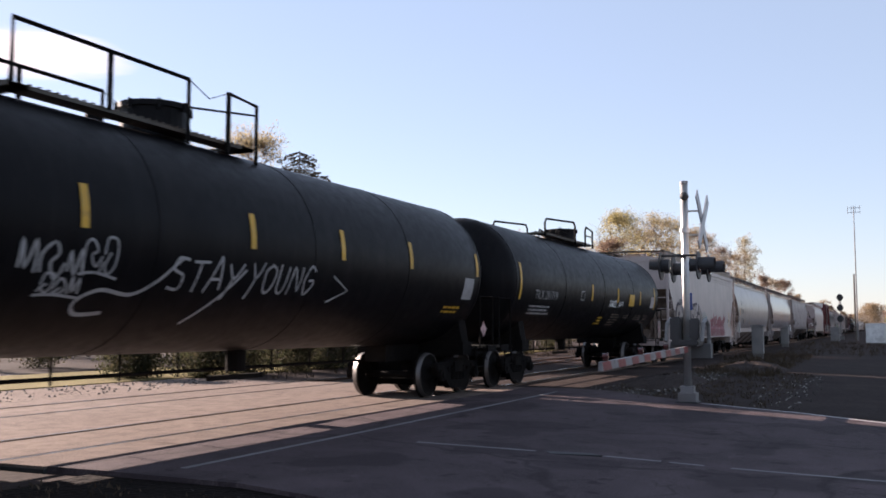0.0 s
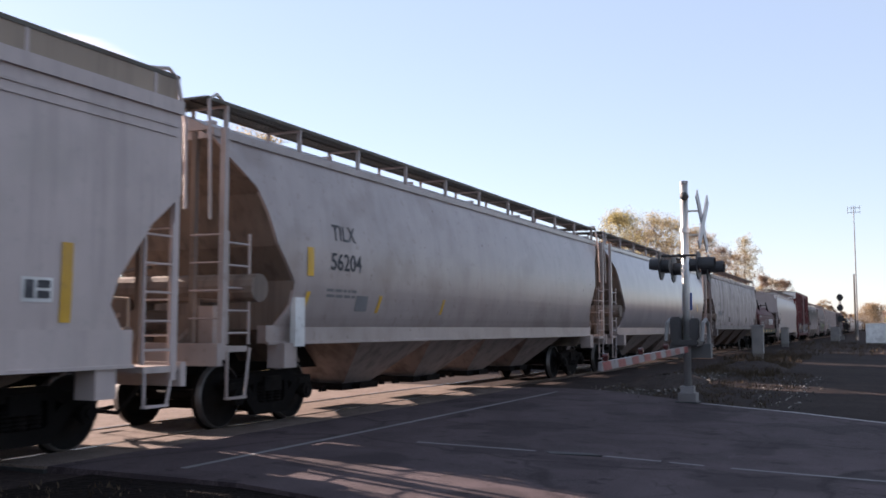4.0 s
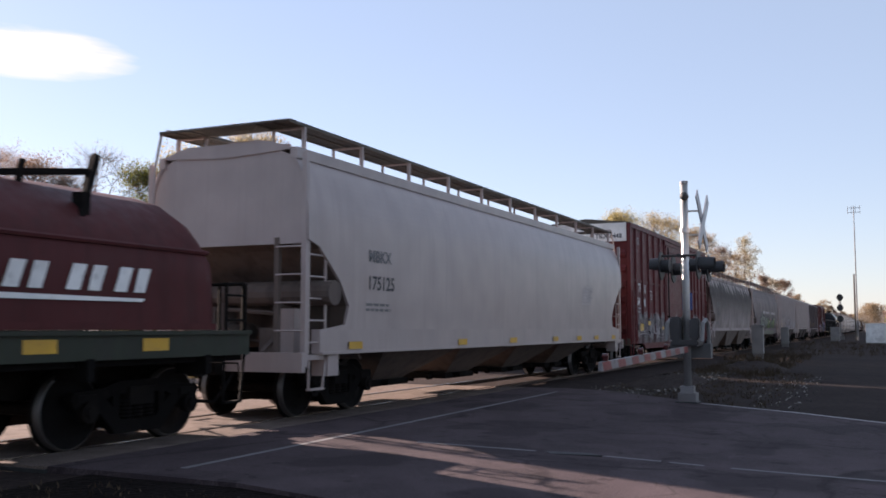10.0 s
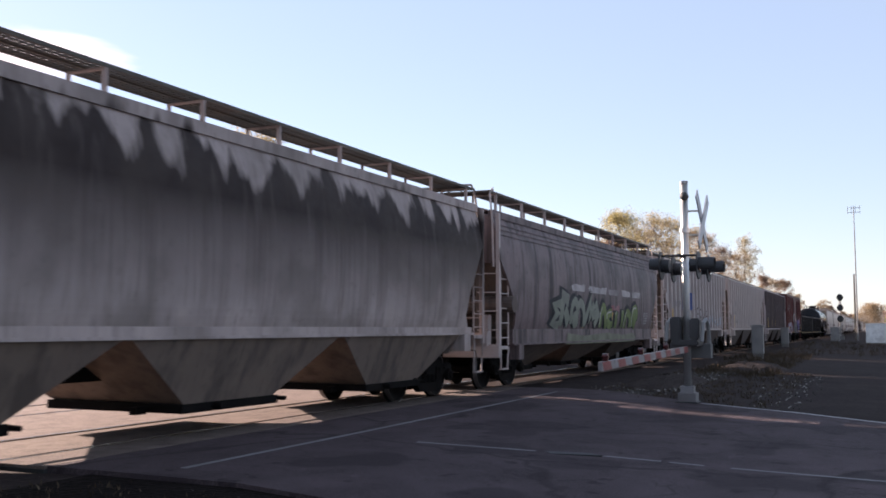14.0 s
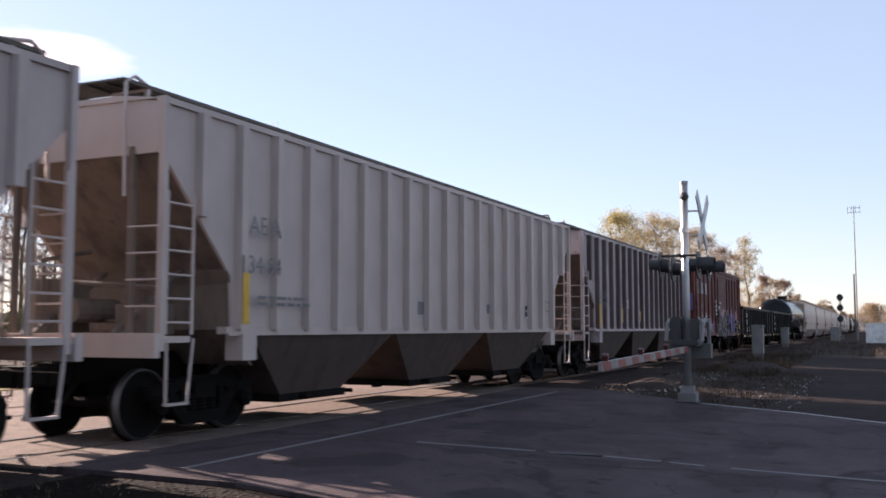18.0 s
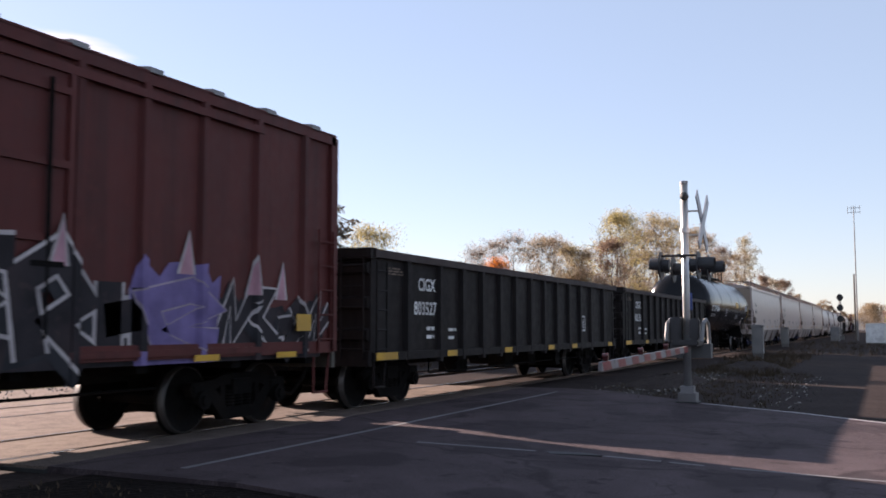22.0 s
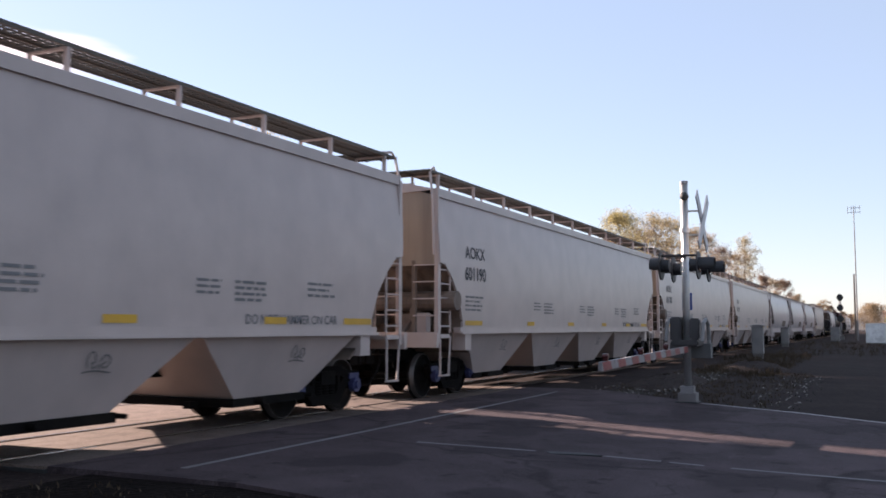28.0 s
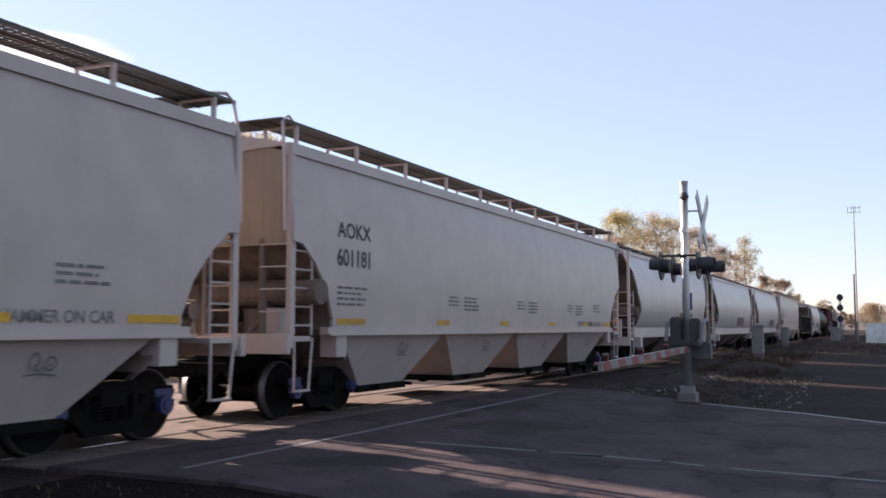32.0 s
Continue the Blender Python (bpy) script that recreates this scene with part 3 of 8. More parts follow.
def add_couplers(car, half, reach=0.62):
    """Draft gear, knuckle, cut lever and air hose at both ends."""
    if "coupler" not in SHARED:
        bm = boxes((0, 0.35, -0.13, 0.13, 0.72, 1.0), (0.35, 0.62, -0.09, 0.09, 0.76, 0.95))
        prism(bm, [(0.58, -0.16), (0.80, -0.2), (0.86, -0.04), (0.74, 0.02), (0.86, 0.1), (0.74, 0.2), (0.58, 0.15)], 0.72, 0.98, "z")
        SHARED["coupler"] = mesh_of(bm, "coupler")
        bm = bmesh.new()
        tube(bm, [(0.1, 0.3, 0.75), (0.3, 0.32, 0.55), (0.55, 0.28, 0.32), (0.78, 0.15, 0.36)], 0.028, 6)
        SHARED["hose"] = mesh_of(bm, "air_hose")
        bm = bmesh.new()
        tube(bm, [(0.12, -1.35, 0.72), (0.12, -1.3, 0.95), (0.2, -0.5, 0.95), (0.3, -0.1, 1.03)], 0.014, 5)
        SHARED["lever"] = mesh_of(bm, "cut_lever")
    for s in (-1, 1):
        for key, nm in (("coupler", "coupler"), ("hose", "air_hose"), ("lever", "uncoupling_lever")):
            ob = part(nm, SHARED[key], M["frame"] if key != "lever" else M["steel"], car)
            ob.location.x = s * half
            ob.rotation_euler.z = 0 if s > 0 else math.pi


def ladder(car, axis, a0, a1, d, z0, z1, rungs, paint, r=0.022, stile=0.035):
    """Two stiles and rungs. axis x: along the side at y = d; axis y: across the end at x = d."""
    bm = bmesh.new()
    at = (lambda a, z: (a, d, z)) if axis == "x" else (lambda a, z: (d, a, z))
    for a in (a0, a1):
        tube(bm, [at(a, z0), at(a, z1)], stile, 4)
    for i in range(rungs):
        z = z0 + (z1 - z0) * (i + 0.5) / rungs
        tube(bm, [at(a0, z), at(a1, z)], r, 5)
    return part("ladder", bm, M[paint], car)


def stirrup(car, x, y, z0, z1, w, paint):
    bm = tube(bmesh.new(), [(x - w, y, z1), (x - w, y, z0), (x + w, y, z0), (x + w * 1.5, y, z1)], 0.022, 5)
    box(bm, x - w, x + w, y - 0.04, y + 0.04, z0 - 0.015, z0 + 0.015)
    part("sill_step", bm, M[paint], car)


def profile_fun(prof):
    line = smooth_line(prof, 6)
    zs, ws = [p[0] for p in line], [p[1] for p in line]
    return lambda z: float(np.interp(z, zs, ws))


# ---- covered hopper ----
def hopper(name, label, L, prof, cut, paint, slope="slope_brown", ribs=0, bays=3, bay_paint=None, walk_out=1.38, walk_z=4.6, post_every=1.95,
           sill=(1.22, 1.42), bay_style="side", roof_rise=0.28, sill_paint=None, ladder_paint=None, truck_in=1.85, end_wall_x=0.0, fascia=0.14, caps="frame", skirt="", near_rails=(-1, 1), bay_run=None):
    """Covered hopper. prof: (height, half width) from sill to eave; cut: (inset from the end, height) of the side sheet's end, from the eave down."""
    car = thing(name, label, "covered hopper", "cars of the freight train")
    wid = profile_fun(prof)
    near = lambda z: -wid(z)
    eave, foot = prof[-1][0], prof[0][0]
    cz, cx = [c[1] for c in cut][::-1], [c[0] for c in cut][::-1]
    inset = lambda z: float(np.interp(z, cz, cx))
    ladder_paint = ladder_paint or paint
    bay_paint = bay_paint or slope
    H = L / 2
    levels = sorted(set([p[0] for p in prof] + [c[1] for c in cut] + list(np.linspace(foot, eave, 30))))
    for s in (-1, 1):
        bm = bmesh.new()
        rows = []
        for z in levels:
            a = H - inset(z)
            y = wid(z)
            rows.append([bm.verts.new((-a, s * y, z)), bm.verts.new((a, s * y, z)), bm.verts.new((a, s * (y - 0.05), z)), bm.verts.new((-a, s * (y - 0.05), z))])
        for p, q in zip(rows, rows[1:]):
            for i in range(4):
                bm.faces.new((p[i], p[(i + 1) % 4], q[(i + 1) % 4], q[i]))
        bm.faces.new(rows[0])
        bm.faces.new(rows[-1])
        part("side_sheet", bm, M[paint], car)
        # top chord and side sill
        bm = boxes((-H, H, min(s * (wid(eave) - 0.08), s * (wid(eave) + 0.045)), max(s * (wid(eave) - 0.08), s * (wid(eave) + 0.045)), eave - 0.03, eave + fascia))
        part("top_chord", bm, M[paint], car)
        a = H - cut[-1][0] + 0.15
        lo, hi = sill
        y1, y0 = s * (wid(foot) + 0.02), s * (wid(foot) - 0.14)
        bm = boxes((-a, a, min(y0, y1), max(y0, y1), lo, hi))
        box(bm, -a, a, min(y1, y1 + s * 0.05), max(y1, y1 + s * 0.05), lo - 0.02, lo + 0.02)
        part("side_sill", bm, M[sill_paint or paint], car)
    if ribs:
        top_w = wid(eave) + 0.07
        a = H - 0.75
        for i in range(ribs):
            x = -a + 2 * a * i / (ribs - 1)
            zlo = foot
            for c, d in zip(cut, cut[1:]):
                if H - abs(x) < max(c[0], d[0]) and abs(d[0] - c[0]) > 1e-6 and H - abs(x) >= min(c[0], d[0]):
                    zlo = max(foot, c[1] + (d[1] - c[1]) * ((H - abs(x)) - c[0]) / (d[0] - c[0]))
            for s in (-1, 1):
                bm = bmesh.new()
                y0, y1 = s * (wid(2.5) - 0.01), s * (wid(2.5) + 0.12)
                k = 0.055 if paint == "rib_n" else 0.072
                prism(bm, [(x - k - 0.008, y0), (x - k, y1), (x + k, y1), (x + k + 0.008, y0)], zlo, eave - 0.03, "z")
                part("side_post", bm, M["rib_rust" if paint == "rib_n" else paint], car)
    # end walls and slope sheets
    zc = [c for c in cut if c[0] <= cut[0][0] + 0.02][-1][1]
    w = wid(eave) - 0.03
    for s in (-1, 1):
        e = s * (H - 0.03 - end_wall_x)
        bm = bmesh.new()
        rim = [(zc - 0.05, wid(zc) - 0.03)] + [(p[0], p[1] - 0.03) for p in prof if p[0] > zc] + [(eave + roof_rise * 0.6, 0.9), (eave + roof_rise, 0.5)]
        prism(bm, [(-b, a) for a, b in rim] + [(b, a) for a, b in rim[::-1]], e, e - s * 0.05, "x")
        part("end_wall", bm, M["tan_walk" if paint == "cream_s" else paint], car)
        # the slope sheet meets the cut ends of the sides and runs in under the body
        bm = bmesh.new()
        deep, line = 0.0, []
        for z in np.linspace(zc, cut[-1][1], 12):
            deep = max(deep, inset(z), 0.04)
            line.append((H - deep - 0.01, z, wid(z) - 0.01))
        line.append((line[-1][0] - 0.55, 0.92, wid(foot) - 0.1))
        rows = [[bm.verts.new((s * (x + d), y * k, z)) for d, k in ((0, -1), (0, 1), (-0.06, 1), (-0.06, -1))] for x, z, y in line]
        for p, q in zip(rows, rows[1:]):
            for i in range(4):
                bm.faces.new((p[i], p[(i + 1) % 4], q[(i + 1) % 4], q[i]))
        bm.faces.new(rows[0])
        bm.faces.new(rows[-1])
        part("slope_sheet", bm, M[slope], car, "rust-brown end slope sheet")
        # end frame: platform, posts, braces, ladder
        p0, p1 = sorted((s * (H - 0.55), s * (H + 0.16)))
        bm = boxes((p0, p1, -SIDE + 0.05, SIDE - 0.05, sill[0] - 0.1, sill[0] - 0.02))
        q0, q1 = sorted((s * (H + 0.06), s * (H + 0.16)))
        box(bm, q0, q1, -SIDE, SIDE, sill[0] - 0.28, sill[0] + 0.02)
        part("end_platform", bm, M[ladder_paint], car)
        for y in (-1.0, 1.0):
            part("end_post", tube(bmesh.new(), [(s * (H - 0.05), y, sill[0]), (s * (H - 0.05), y, zc + 0.05)], 0.055, 4), M[slope], car)
            part("end_brace", tube(bmesh.new(), [(s * (H - 0.1), y * 0.7, sill[0]), (s * (H - 1.5), y * 0.7, sill[0] + 0.95)], 0.05, 4), M[slope], car)
        # brake gear on the platform, under the slope sheet
        if inset(1.9) > 0.75 and not ribs:
            base = sill[0] - 0.03
            if s > 0:
                part("brake_valve", boxes((H - 0.62, H - 0.34, -0.35, 0.2, base, 1.95), (H - 0.7, H - 0.36, -0.3, 0.1, 1.95, 2.12)), M[slope], car, "dusty cast brake valve")
                part("valve_bracket", boxes((H - 0.6, H - 0.3, 0.3, 1.35, base, 2.28)), M[slope], car)
                bm = disc(bmesh.new(), (H - 0.5, -0.75, base + 0.36), 0.13, 0.5, "y", 12)
                tube(bm, [(H - 0.5, -0.6, base), (H - 0.5, -0.6, base + 0.3)], 0.05, 6)
                part("brake_cylinder", bm, M[slope], car, "dusty round brake cylinder")
                bm = tube(bmesh.new(), [(H - 0.45, -1.2, base), (H - 0.45, -1.2, 1.8), (H - 0.45, -0.3, 1.85)], 0.02, 6)
                part("brake_pipe", bm, M["tan_walk"], car)
            else:
                bm = disc(bmesh.new(), (-H + 0.62, -0.2, 2.0), 0.2, 1.5, "y", 14)
                part("air_reservoir", bm, M[slope], car, "dusty round air reservoir")
                for y in (-0.75, 0.35):
                    part("reservoir_bracket", boxes((-H + 0.45, -H + 0.78, y - 0.05, y + 0.05, base, 1.86)), M[slope], car)
                part("retainer_box", boxes((-H + 0.3, -H + 0.5, -1.15, -0.9, base, 1.75)), M[ladder_paint], car)
        for sy in (-1, 1):
            x0 = s * (H - 0.02)
            bm = tube(bmesh.new(), [(x0, sy * (SIDE - 0.08), sill[0] - 0.2), (x0, sy * (SIDE - 0.08), eave + 0.05)], 0.06, 4)
            part("corner_post", bm, M[ladder_paint], car)
            ladder(car, "x", x0 - s * 0.06, x0 - s * 0.55, sy * (SIDE - 0.05), sill[0], 3.15 if ribs else 2.75, 6 if ribs else 5, ladder_paint, 0.016, 0.022)
            if sy > 0:
                ladder(car, "y", sy * (SIDE - 0.1), sy * (SIDE - 0.55), s * (H + 0.1), sill[0], 2.8, 5, ladder_paint, 0.014, 0.02)
            else:
                for z in np.linspace(sill[0] + 0.35, 2.7, 4):
                    part("end_grab_iron", tube(bmesh.new(), [(s * (H + 0.02), sy * (SIDE - 0.08), z), (s * (H + 0.04), sy * 1.02, z)], 0.014, 5), M[ladder_paint], car)
            stirrup(car, x0 - s * 0.3, sy * (SIDE - 0.06), 0.5, sill[0] - 0.05, 0.2, ladder_paint)
            # jacking pad and bolster end
            jx = s * (H - cut[-1][0] - 0.25)
            bm = boxes((jx - 0.16, jx + 0.16, min(sy * 1.3, sy * 1.6), max(sy * 1.3, sy * 1.6), sill[0] - 0.36, sill[0]))
            part("jacking_pad", bm, M[sill_paint or paint], car)
        # brake gear on the platform
        bm = boxes((min(s * (H - 0.5), s * (H - 1.0)), max(s * (H - 0.5), s * (H - 1.0)), -0.9, -0.35, sill[0], sill[0] + 0.4))
        disc(bm, (s * (H - 0.75), 0.3, sill[0] + 0.32), 0.17, 0.4, "x", 12)
        box(bm, *sorted((s * (H - 0.45), s * (H - 0.9))), 0.5, 1.15, sill[0], sill[0] + 0.75)
        tube(bm, [(s * (H - 0.3), 0.75, sill[0]), (s * (H - 0.3), 0.75, sill[0] + 1.0), (s * (H - 0.9), 0.5, sill[0] + 1.15)], 0.045, 6)
        tube(bm, [(s * (H - 0.5), -1.1, sill[0] + 0.6), (s * (H - 0.5), 1.1, sill[0] + 0.75)], 0.035, 6)
        tube(bm, [(s * (H - 0.9), -1.3, sill[0] + 0.15), (s * (H - 0.9), 1.2, sill[0] + 0.2)], 0.03, 5)
        part("brake_cylinder", bm, M[slope], car)
    # roof, hatch trough, running boards
    bm = bmesh.new()
    prism(bm, [(-wid(eave) - 0.02, eave + fascia - 0.02), (-0.8, eave + roof_rise), (0.8, eave + roof_rise), (wid(eave) + 0.02, eave + fascia - 0.02), (0, eave + 0.05)], -H, H, "x")
    part("roof", bm, M[paint], car)
    hz = eave + roof_rise
    bm = boxes((-H + 0.5, H - 0.5, -0.32, 0.32, hz - 0.02, hz + 0.14))
    for i in range(6):
        x = -H + 1.2 + (L - 2.4) * i / 5
        box(bm, x - 0.05, x + 0.05, -0.42, 0.42, hz, hz + 0.19)
    part("hatch_cover", bm, M[paint], car)
    key = ("walk", round(L, 1), round(walk_out, 2), round(walk_z, 2))
    if key not in SHARED:
        bm = bmesh.new()
        for s in (-1, 1):
            ya, yb = sorted((s * walk_out, s * (walk_out - 0.62)))
            for y in (ya, yb, (ya + yb) / 2):
                box(bm, -H - 0.1, H + 0.1, y - 0.012, y + 0.012, walk_z - 0.05, walk_z)
            n = int(L / 0.11)
            for i in range(n + 1):
                x = -H - 0.1 + (L + 0.2) * i / n
                box(bm, x - 0.011, x + 0.011, ya, yb, walk_z - 0.03, walk_z)
            for k in range(1, 7):
                y = ya + (yb - ya) * k / 7
                box(bm, -H - 0.1, H + 0.1, y - 0.006, y + 0.006, walk_z - 0.03, walk_z - 0.01)
        for s in (-1, 1):
            x0, x1 = sorted((s * (H + 0.1), s * (H - 0.5)))
            for k in range(14):
                x = x0 + (x1 - x0) * k / 13
                box(bm, x - 0.012, x + 0.012, -walk_out, walk_out, walk_z - 0.03, walk_z)
        SHARED[key] = mesh_of(bm, "running_board")
    part("running_board", SHARED[key], M["grate"], car, "open steel grating running board")
    n = max(2, int(round(L / post_every)))
    for i in range(n + 1):
        x = -H + 0.35 + (L - 0.7) * i / n
        for s in (-1, 1):
            bm = bmesh.new()
            o = walk_out
            prism(bm, [(s * (o + 0.01), walk_z - 0.02), (s * (o - 0.05), walk_z - 0.02), (s * (o - 0.05), eave + 0.1), (s * (o + 0.01), eave + 0.1)], x - 0.024, x + 0.024, "x")
            box(bm, x - 0.02, x + 0.02, *sorted((s * (o - 0.05), s * (o - 0.62))), walk_z - 0.075, walk_z - 0.045)
            box(bm, x - 0.02, x + 0.02, *sorted((s * (o - 0.58), s * (o - 0.62))), hz - 0.15, walk_z - 0.045)
            part("running_board_bracket", bm, M[ladder_paint], car)
    if skirt:
        for s in (-1, 1):
            y0, y1 = sorted((s * walk_out, s * (walk_out - 0.03)))
            part("walk_skirt", boxes((-H - 0.08, H + 0.08, y0, y1, eave + fascia - 0.02, walk_z + 0.01)), M[skirt], car, "tan steel plate below the running board")
    for s in (-1, 1):
        for y in (-walk_out, walk_out):
            if y < 0 and s not in near_rails:
                continue
            bm = tube(bmesh.new(), [(s * (H - 0.5), y * 0.9, walk_z), (s * (H - 0.1), y, walk_z + 0.06), (s * (H + 0.06), y, walk_z - 0.04), (s * (H + 0.12), y * 1.06, eave - 0.1), (s * (H + 0.12), y * 1.08, eave - 1.2)], 0.025, 6)
            part("grab_rail", bm, M[ladder_paint], car)
    # hopper bays
    free = bay_run or 2 * (H - cut[-1][0] - 0.35)
    pitch = free / bays
    for i in range(bays):
        x = -free / 2 + pitch * (i + 0.5)
        for nm, bm_fun in (("hopper_bay", 0), ("outlet_gate", 1)):
            key = (nm, round(pitch, 2), bay_style, round(sill[0], 2), bay_paint)
            if key not in SHARED:
                bm = bmesh.new()
                top, bot = sill[0] + 0.02, 0.42
                if bm_fun == 0:
                    yt, yb2 = (1.52, 1.15) if bay_style == "side" else (1.45, 0.55)
                    a, b = pitch / 2 - 0.02, pitch * (0.20 if bay_style == "side" else 0.17)
                    t4 = [bm.verts.new(p) for p in ((-a, -yt, top), (a, -yt, top), (a, yt, top), (-a, yt, top))]
                    b4 = [bm.verts.new(p) for p in ((-b, -yb2, bot), (b, -yb2, bot), (b, yb2, bot), (-b, yb2, bot))]
                    for j in range(4):
                        bm.faces.new((t4[j], t4[(j + 1) % 4], b4[(j + 1) % 4], b4[j]))
                    bm.faces.new(t4)
                    bm.faces.new(b4)
                else:
                    b, yy = pitch * 0.2 + 0.1, (1.2 if bay_style == "side" else 0.65)
                    boxes_ = ((-b, b, -yy, yy, bot - 0.1, bot + 0.02), (-b - 0.2, -b, -yy * 0.5, -yy * 0.4, bot - 0.12, bot - 0.02))
                    for r in boxes_:
                        box(bm, *r)
                    disc(bm, (-b * 0.4, -yy - 0.03, bot - 0.03), 0.05, 0.12, "y", 8)
                    disc(bm, (b + 0.06, 0, bot - 0.03), 0.035, yy + 0.1, "y", 6)
                SHARED[key] = mesh_of(bm, nm)
            ob = part(nm, SHARED[key], M["frame"] if bm_fun else M[bay_paint], car)
            ob.location.x = x
    bm = boxes((-H, H, -0.22, 0.22, 0.75, 1.12))
    tube(bm, [(-H + 2, 0.75, 0.85), (H - 2, 0.75, 0.85)], 0.03, 5)
    part("centre_sill", bm, M["frame"], car)
    add_trucks(car, (-H + truck_in, H - truck_in), caps)
    add_couplers(car, H)
    return car, near, H


# ---- tank car ----
def tank_car(name, label, barrel, paint, r=1.55, zc=2.63, square_rail=False, dome=0.0, rail=(-4.0, -1.0, 0.1, 0.95), truck_at=6.7, gear=True):
    car = thing(name, label, "tank car", "cars of the freight train")
    b = barrel / 2
    near = lambda z: -math.sqrt(max(0.01, r * r - (z - zc) ** 2))
    bm = bmesh.new()
    n, rings = 56, []
    xs = [(-b - 0.72 * math.sin(a), r * math.cos(a)) for a in np.linspace(math.pi / 2 - 0.02, 0, 10)] + [(x, r) for x in np.linspace(-b, b, 9)][1:-1] + \
         [(b + 0.72 * math.sin(a), r * math.cos(a)) for a in np.linspace(0, math.pi / 2 - 0.02, 10)]
    for x, k in xs:
        rings.append([bm.verts.new((x, k * math.sin(2 * math.pi * i / n), zc + k * math.cos(2 * math.pi * i / n))) for i in range(n)])
    for p, q in zip(rings, rings[1:]):
        for i in range(n):
            bm.faces.new((p[i], p[(i + 1) % n], q[(i + 1) % n], q[i]))
    bm.faces.new(rings[0])
    bm.faces.new(rings[-1])
    part("tank_shell", bm, M[paint], car, "", True)
    for x in (-b, -b / 2, 0.15, b / 2, b):
        bm = bmesh.new()
        tube(bm, [(x - 0.025, 0, zc), (x + 0.025, 0, zc)], r + 0.006, 56)
        part("weld_seam", bm, M[paint], car)
    # body bolsters, stub sills, end platforms
    for s in (-1, 1):
        x = s * truck_at
        bm = boxes((x - 0.25, x + 0.25, -1.3, 1.3, 0.86, 1.15), (min(s * (b - 1.9), s * (b + 1.0)), max(s * (b - 1.9), s * (b + 1.0)), -0.24, 0.24, 0.75, 1.12))
        prism(bm, [(-1.25, 1.1), (1.25, 1.1), (1.15, 1.7), (0.7, 1.3), (-0.7, 1.3), (-1.15, 1.7)], x - 0.18, x + 0.18, "x")
        part("body_bolster", bm, M["frame"], car)
        e0, e1 = sorted((s * (b + 0.55), s * (b + 1.05)))
        bm = boxes((e0, e1, -1.5, 1.5, 1.0, 1.05))
        part("end_platform", bm, M["grate"], car)
        ex = s * (b + 1.0)
        for y in (-1.45, 1.45):
            bm = boxes((e0, e1, *sorted((y * 1.01, y * 1.05)), 0.92, 1.06))
            tube(bm, [(ex - s * 0.75, y, 1.0), (ex - s * 0.75, y, 2.15), (ex, y, 2.15), (ex, y, 1.05)], 0.022, 5)
            tube(bm, [(ex, y, 2.15), (ex, y / 2.9, 2.15), (ex, y / 2.9, 1.05)], 0.025, 5)
            part("end_handrail", bm, M["frame"], car)
        for sy in (-1, 1):
            ladder(car, "x", s * (b + 0.1), s * (b + 0.55), sy * 1.42, 0.45, 1.05, 2, "frame", 0.016, 0.02)
        if gear:
            disc_bm = disc(bmesh.new(), (s * (b - 2.6), -0.55, 0.95), 0.16, 0.35, "x", 12)
            part("brake_reservoir", disc_bm, M["frame"], car)
        bm = bmesh.new()
        bmesh.ops.create_grid(bm, x_segments=1, y_segments=1, size=0.12)
        bmesh.ops.rotate(bm, verts=bm.verts, matrix=Matrix.Rotation(radians(90), 3, "X"))
        bmesh.ops.rotate(bm, verts=bm.verts, matrix=Matrix.Rotation(radians(45), 3, "Y"))
        bmesh.ops.translate(bm, verts=bm.verts, vec=(s * (b + 0.35), -1.5, 1.42))
        bmesh.ops.solidify(bm, geom=bm.faces[:], thickness=0.01)
        if s > 0:
            part("placard", bm, M["placard"], car, "small diamond hazard placard")
        else:
            bm.free()
    # top platform, manway, rails, ladder
    tz = zc + r
    ra, rb, rc, p = [dome + k for k in rail]
    q = ra
    bm = boxes((q, p, -0.75, -0.45, tz - 0.02, tz + 0.03), (q, p, 0.45, 0.75, tz - 0.02, tz + 0.03), (q, q + 0.3, -0.75, 0.75, tz - 0.02, tz + 0.03), (p - 0.3, p, -0.75, 0.75, tz - 0.02, tz + 0.03))
    for x in np.arange(q, p, 0.14):
        box(bm, x, x + 0.03, -0.78, -0.42, tz + 0.03, tz + 0.045)
    part("top_platform", bm, M["grate"], car)
    bm = disc(bmesh.new(), (0, 0, tz + 0.12), 0.48, 0.3, "z", 28)
    disc(bm, (0, 0, tz + 0.44), 0.52, 0.04, "z", 28)
    tube(bm, [(-0.18, 0, tz + 0.47), (-0.18, 0, tz + 0.55), (0.18, 0, tz + 0.55), (0.18, 0, tz + 0.47)], 0.015, 5)
    for a in np.arange(0, 6.2, 0.8):
        disc(bm, (0.53 * math.cos(a), 0.53 * math.sin(a), tz + 0.42), 0.03, 0.07, "z", 6)
    part("manway_housing", bm, M[paint], car, "black bolted manway housing").location.x = dome
    for k in (-1.05, 0.75):
        bm = disc(bmesh.new(), (dome + k, 0.1, tz + 0.1), 0.12, 0.16, "z", 12)
        part("relief_valve", bm, M["frame"], car)
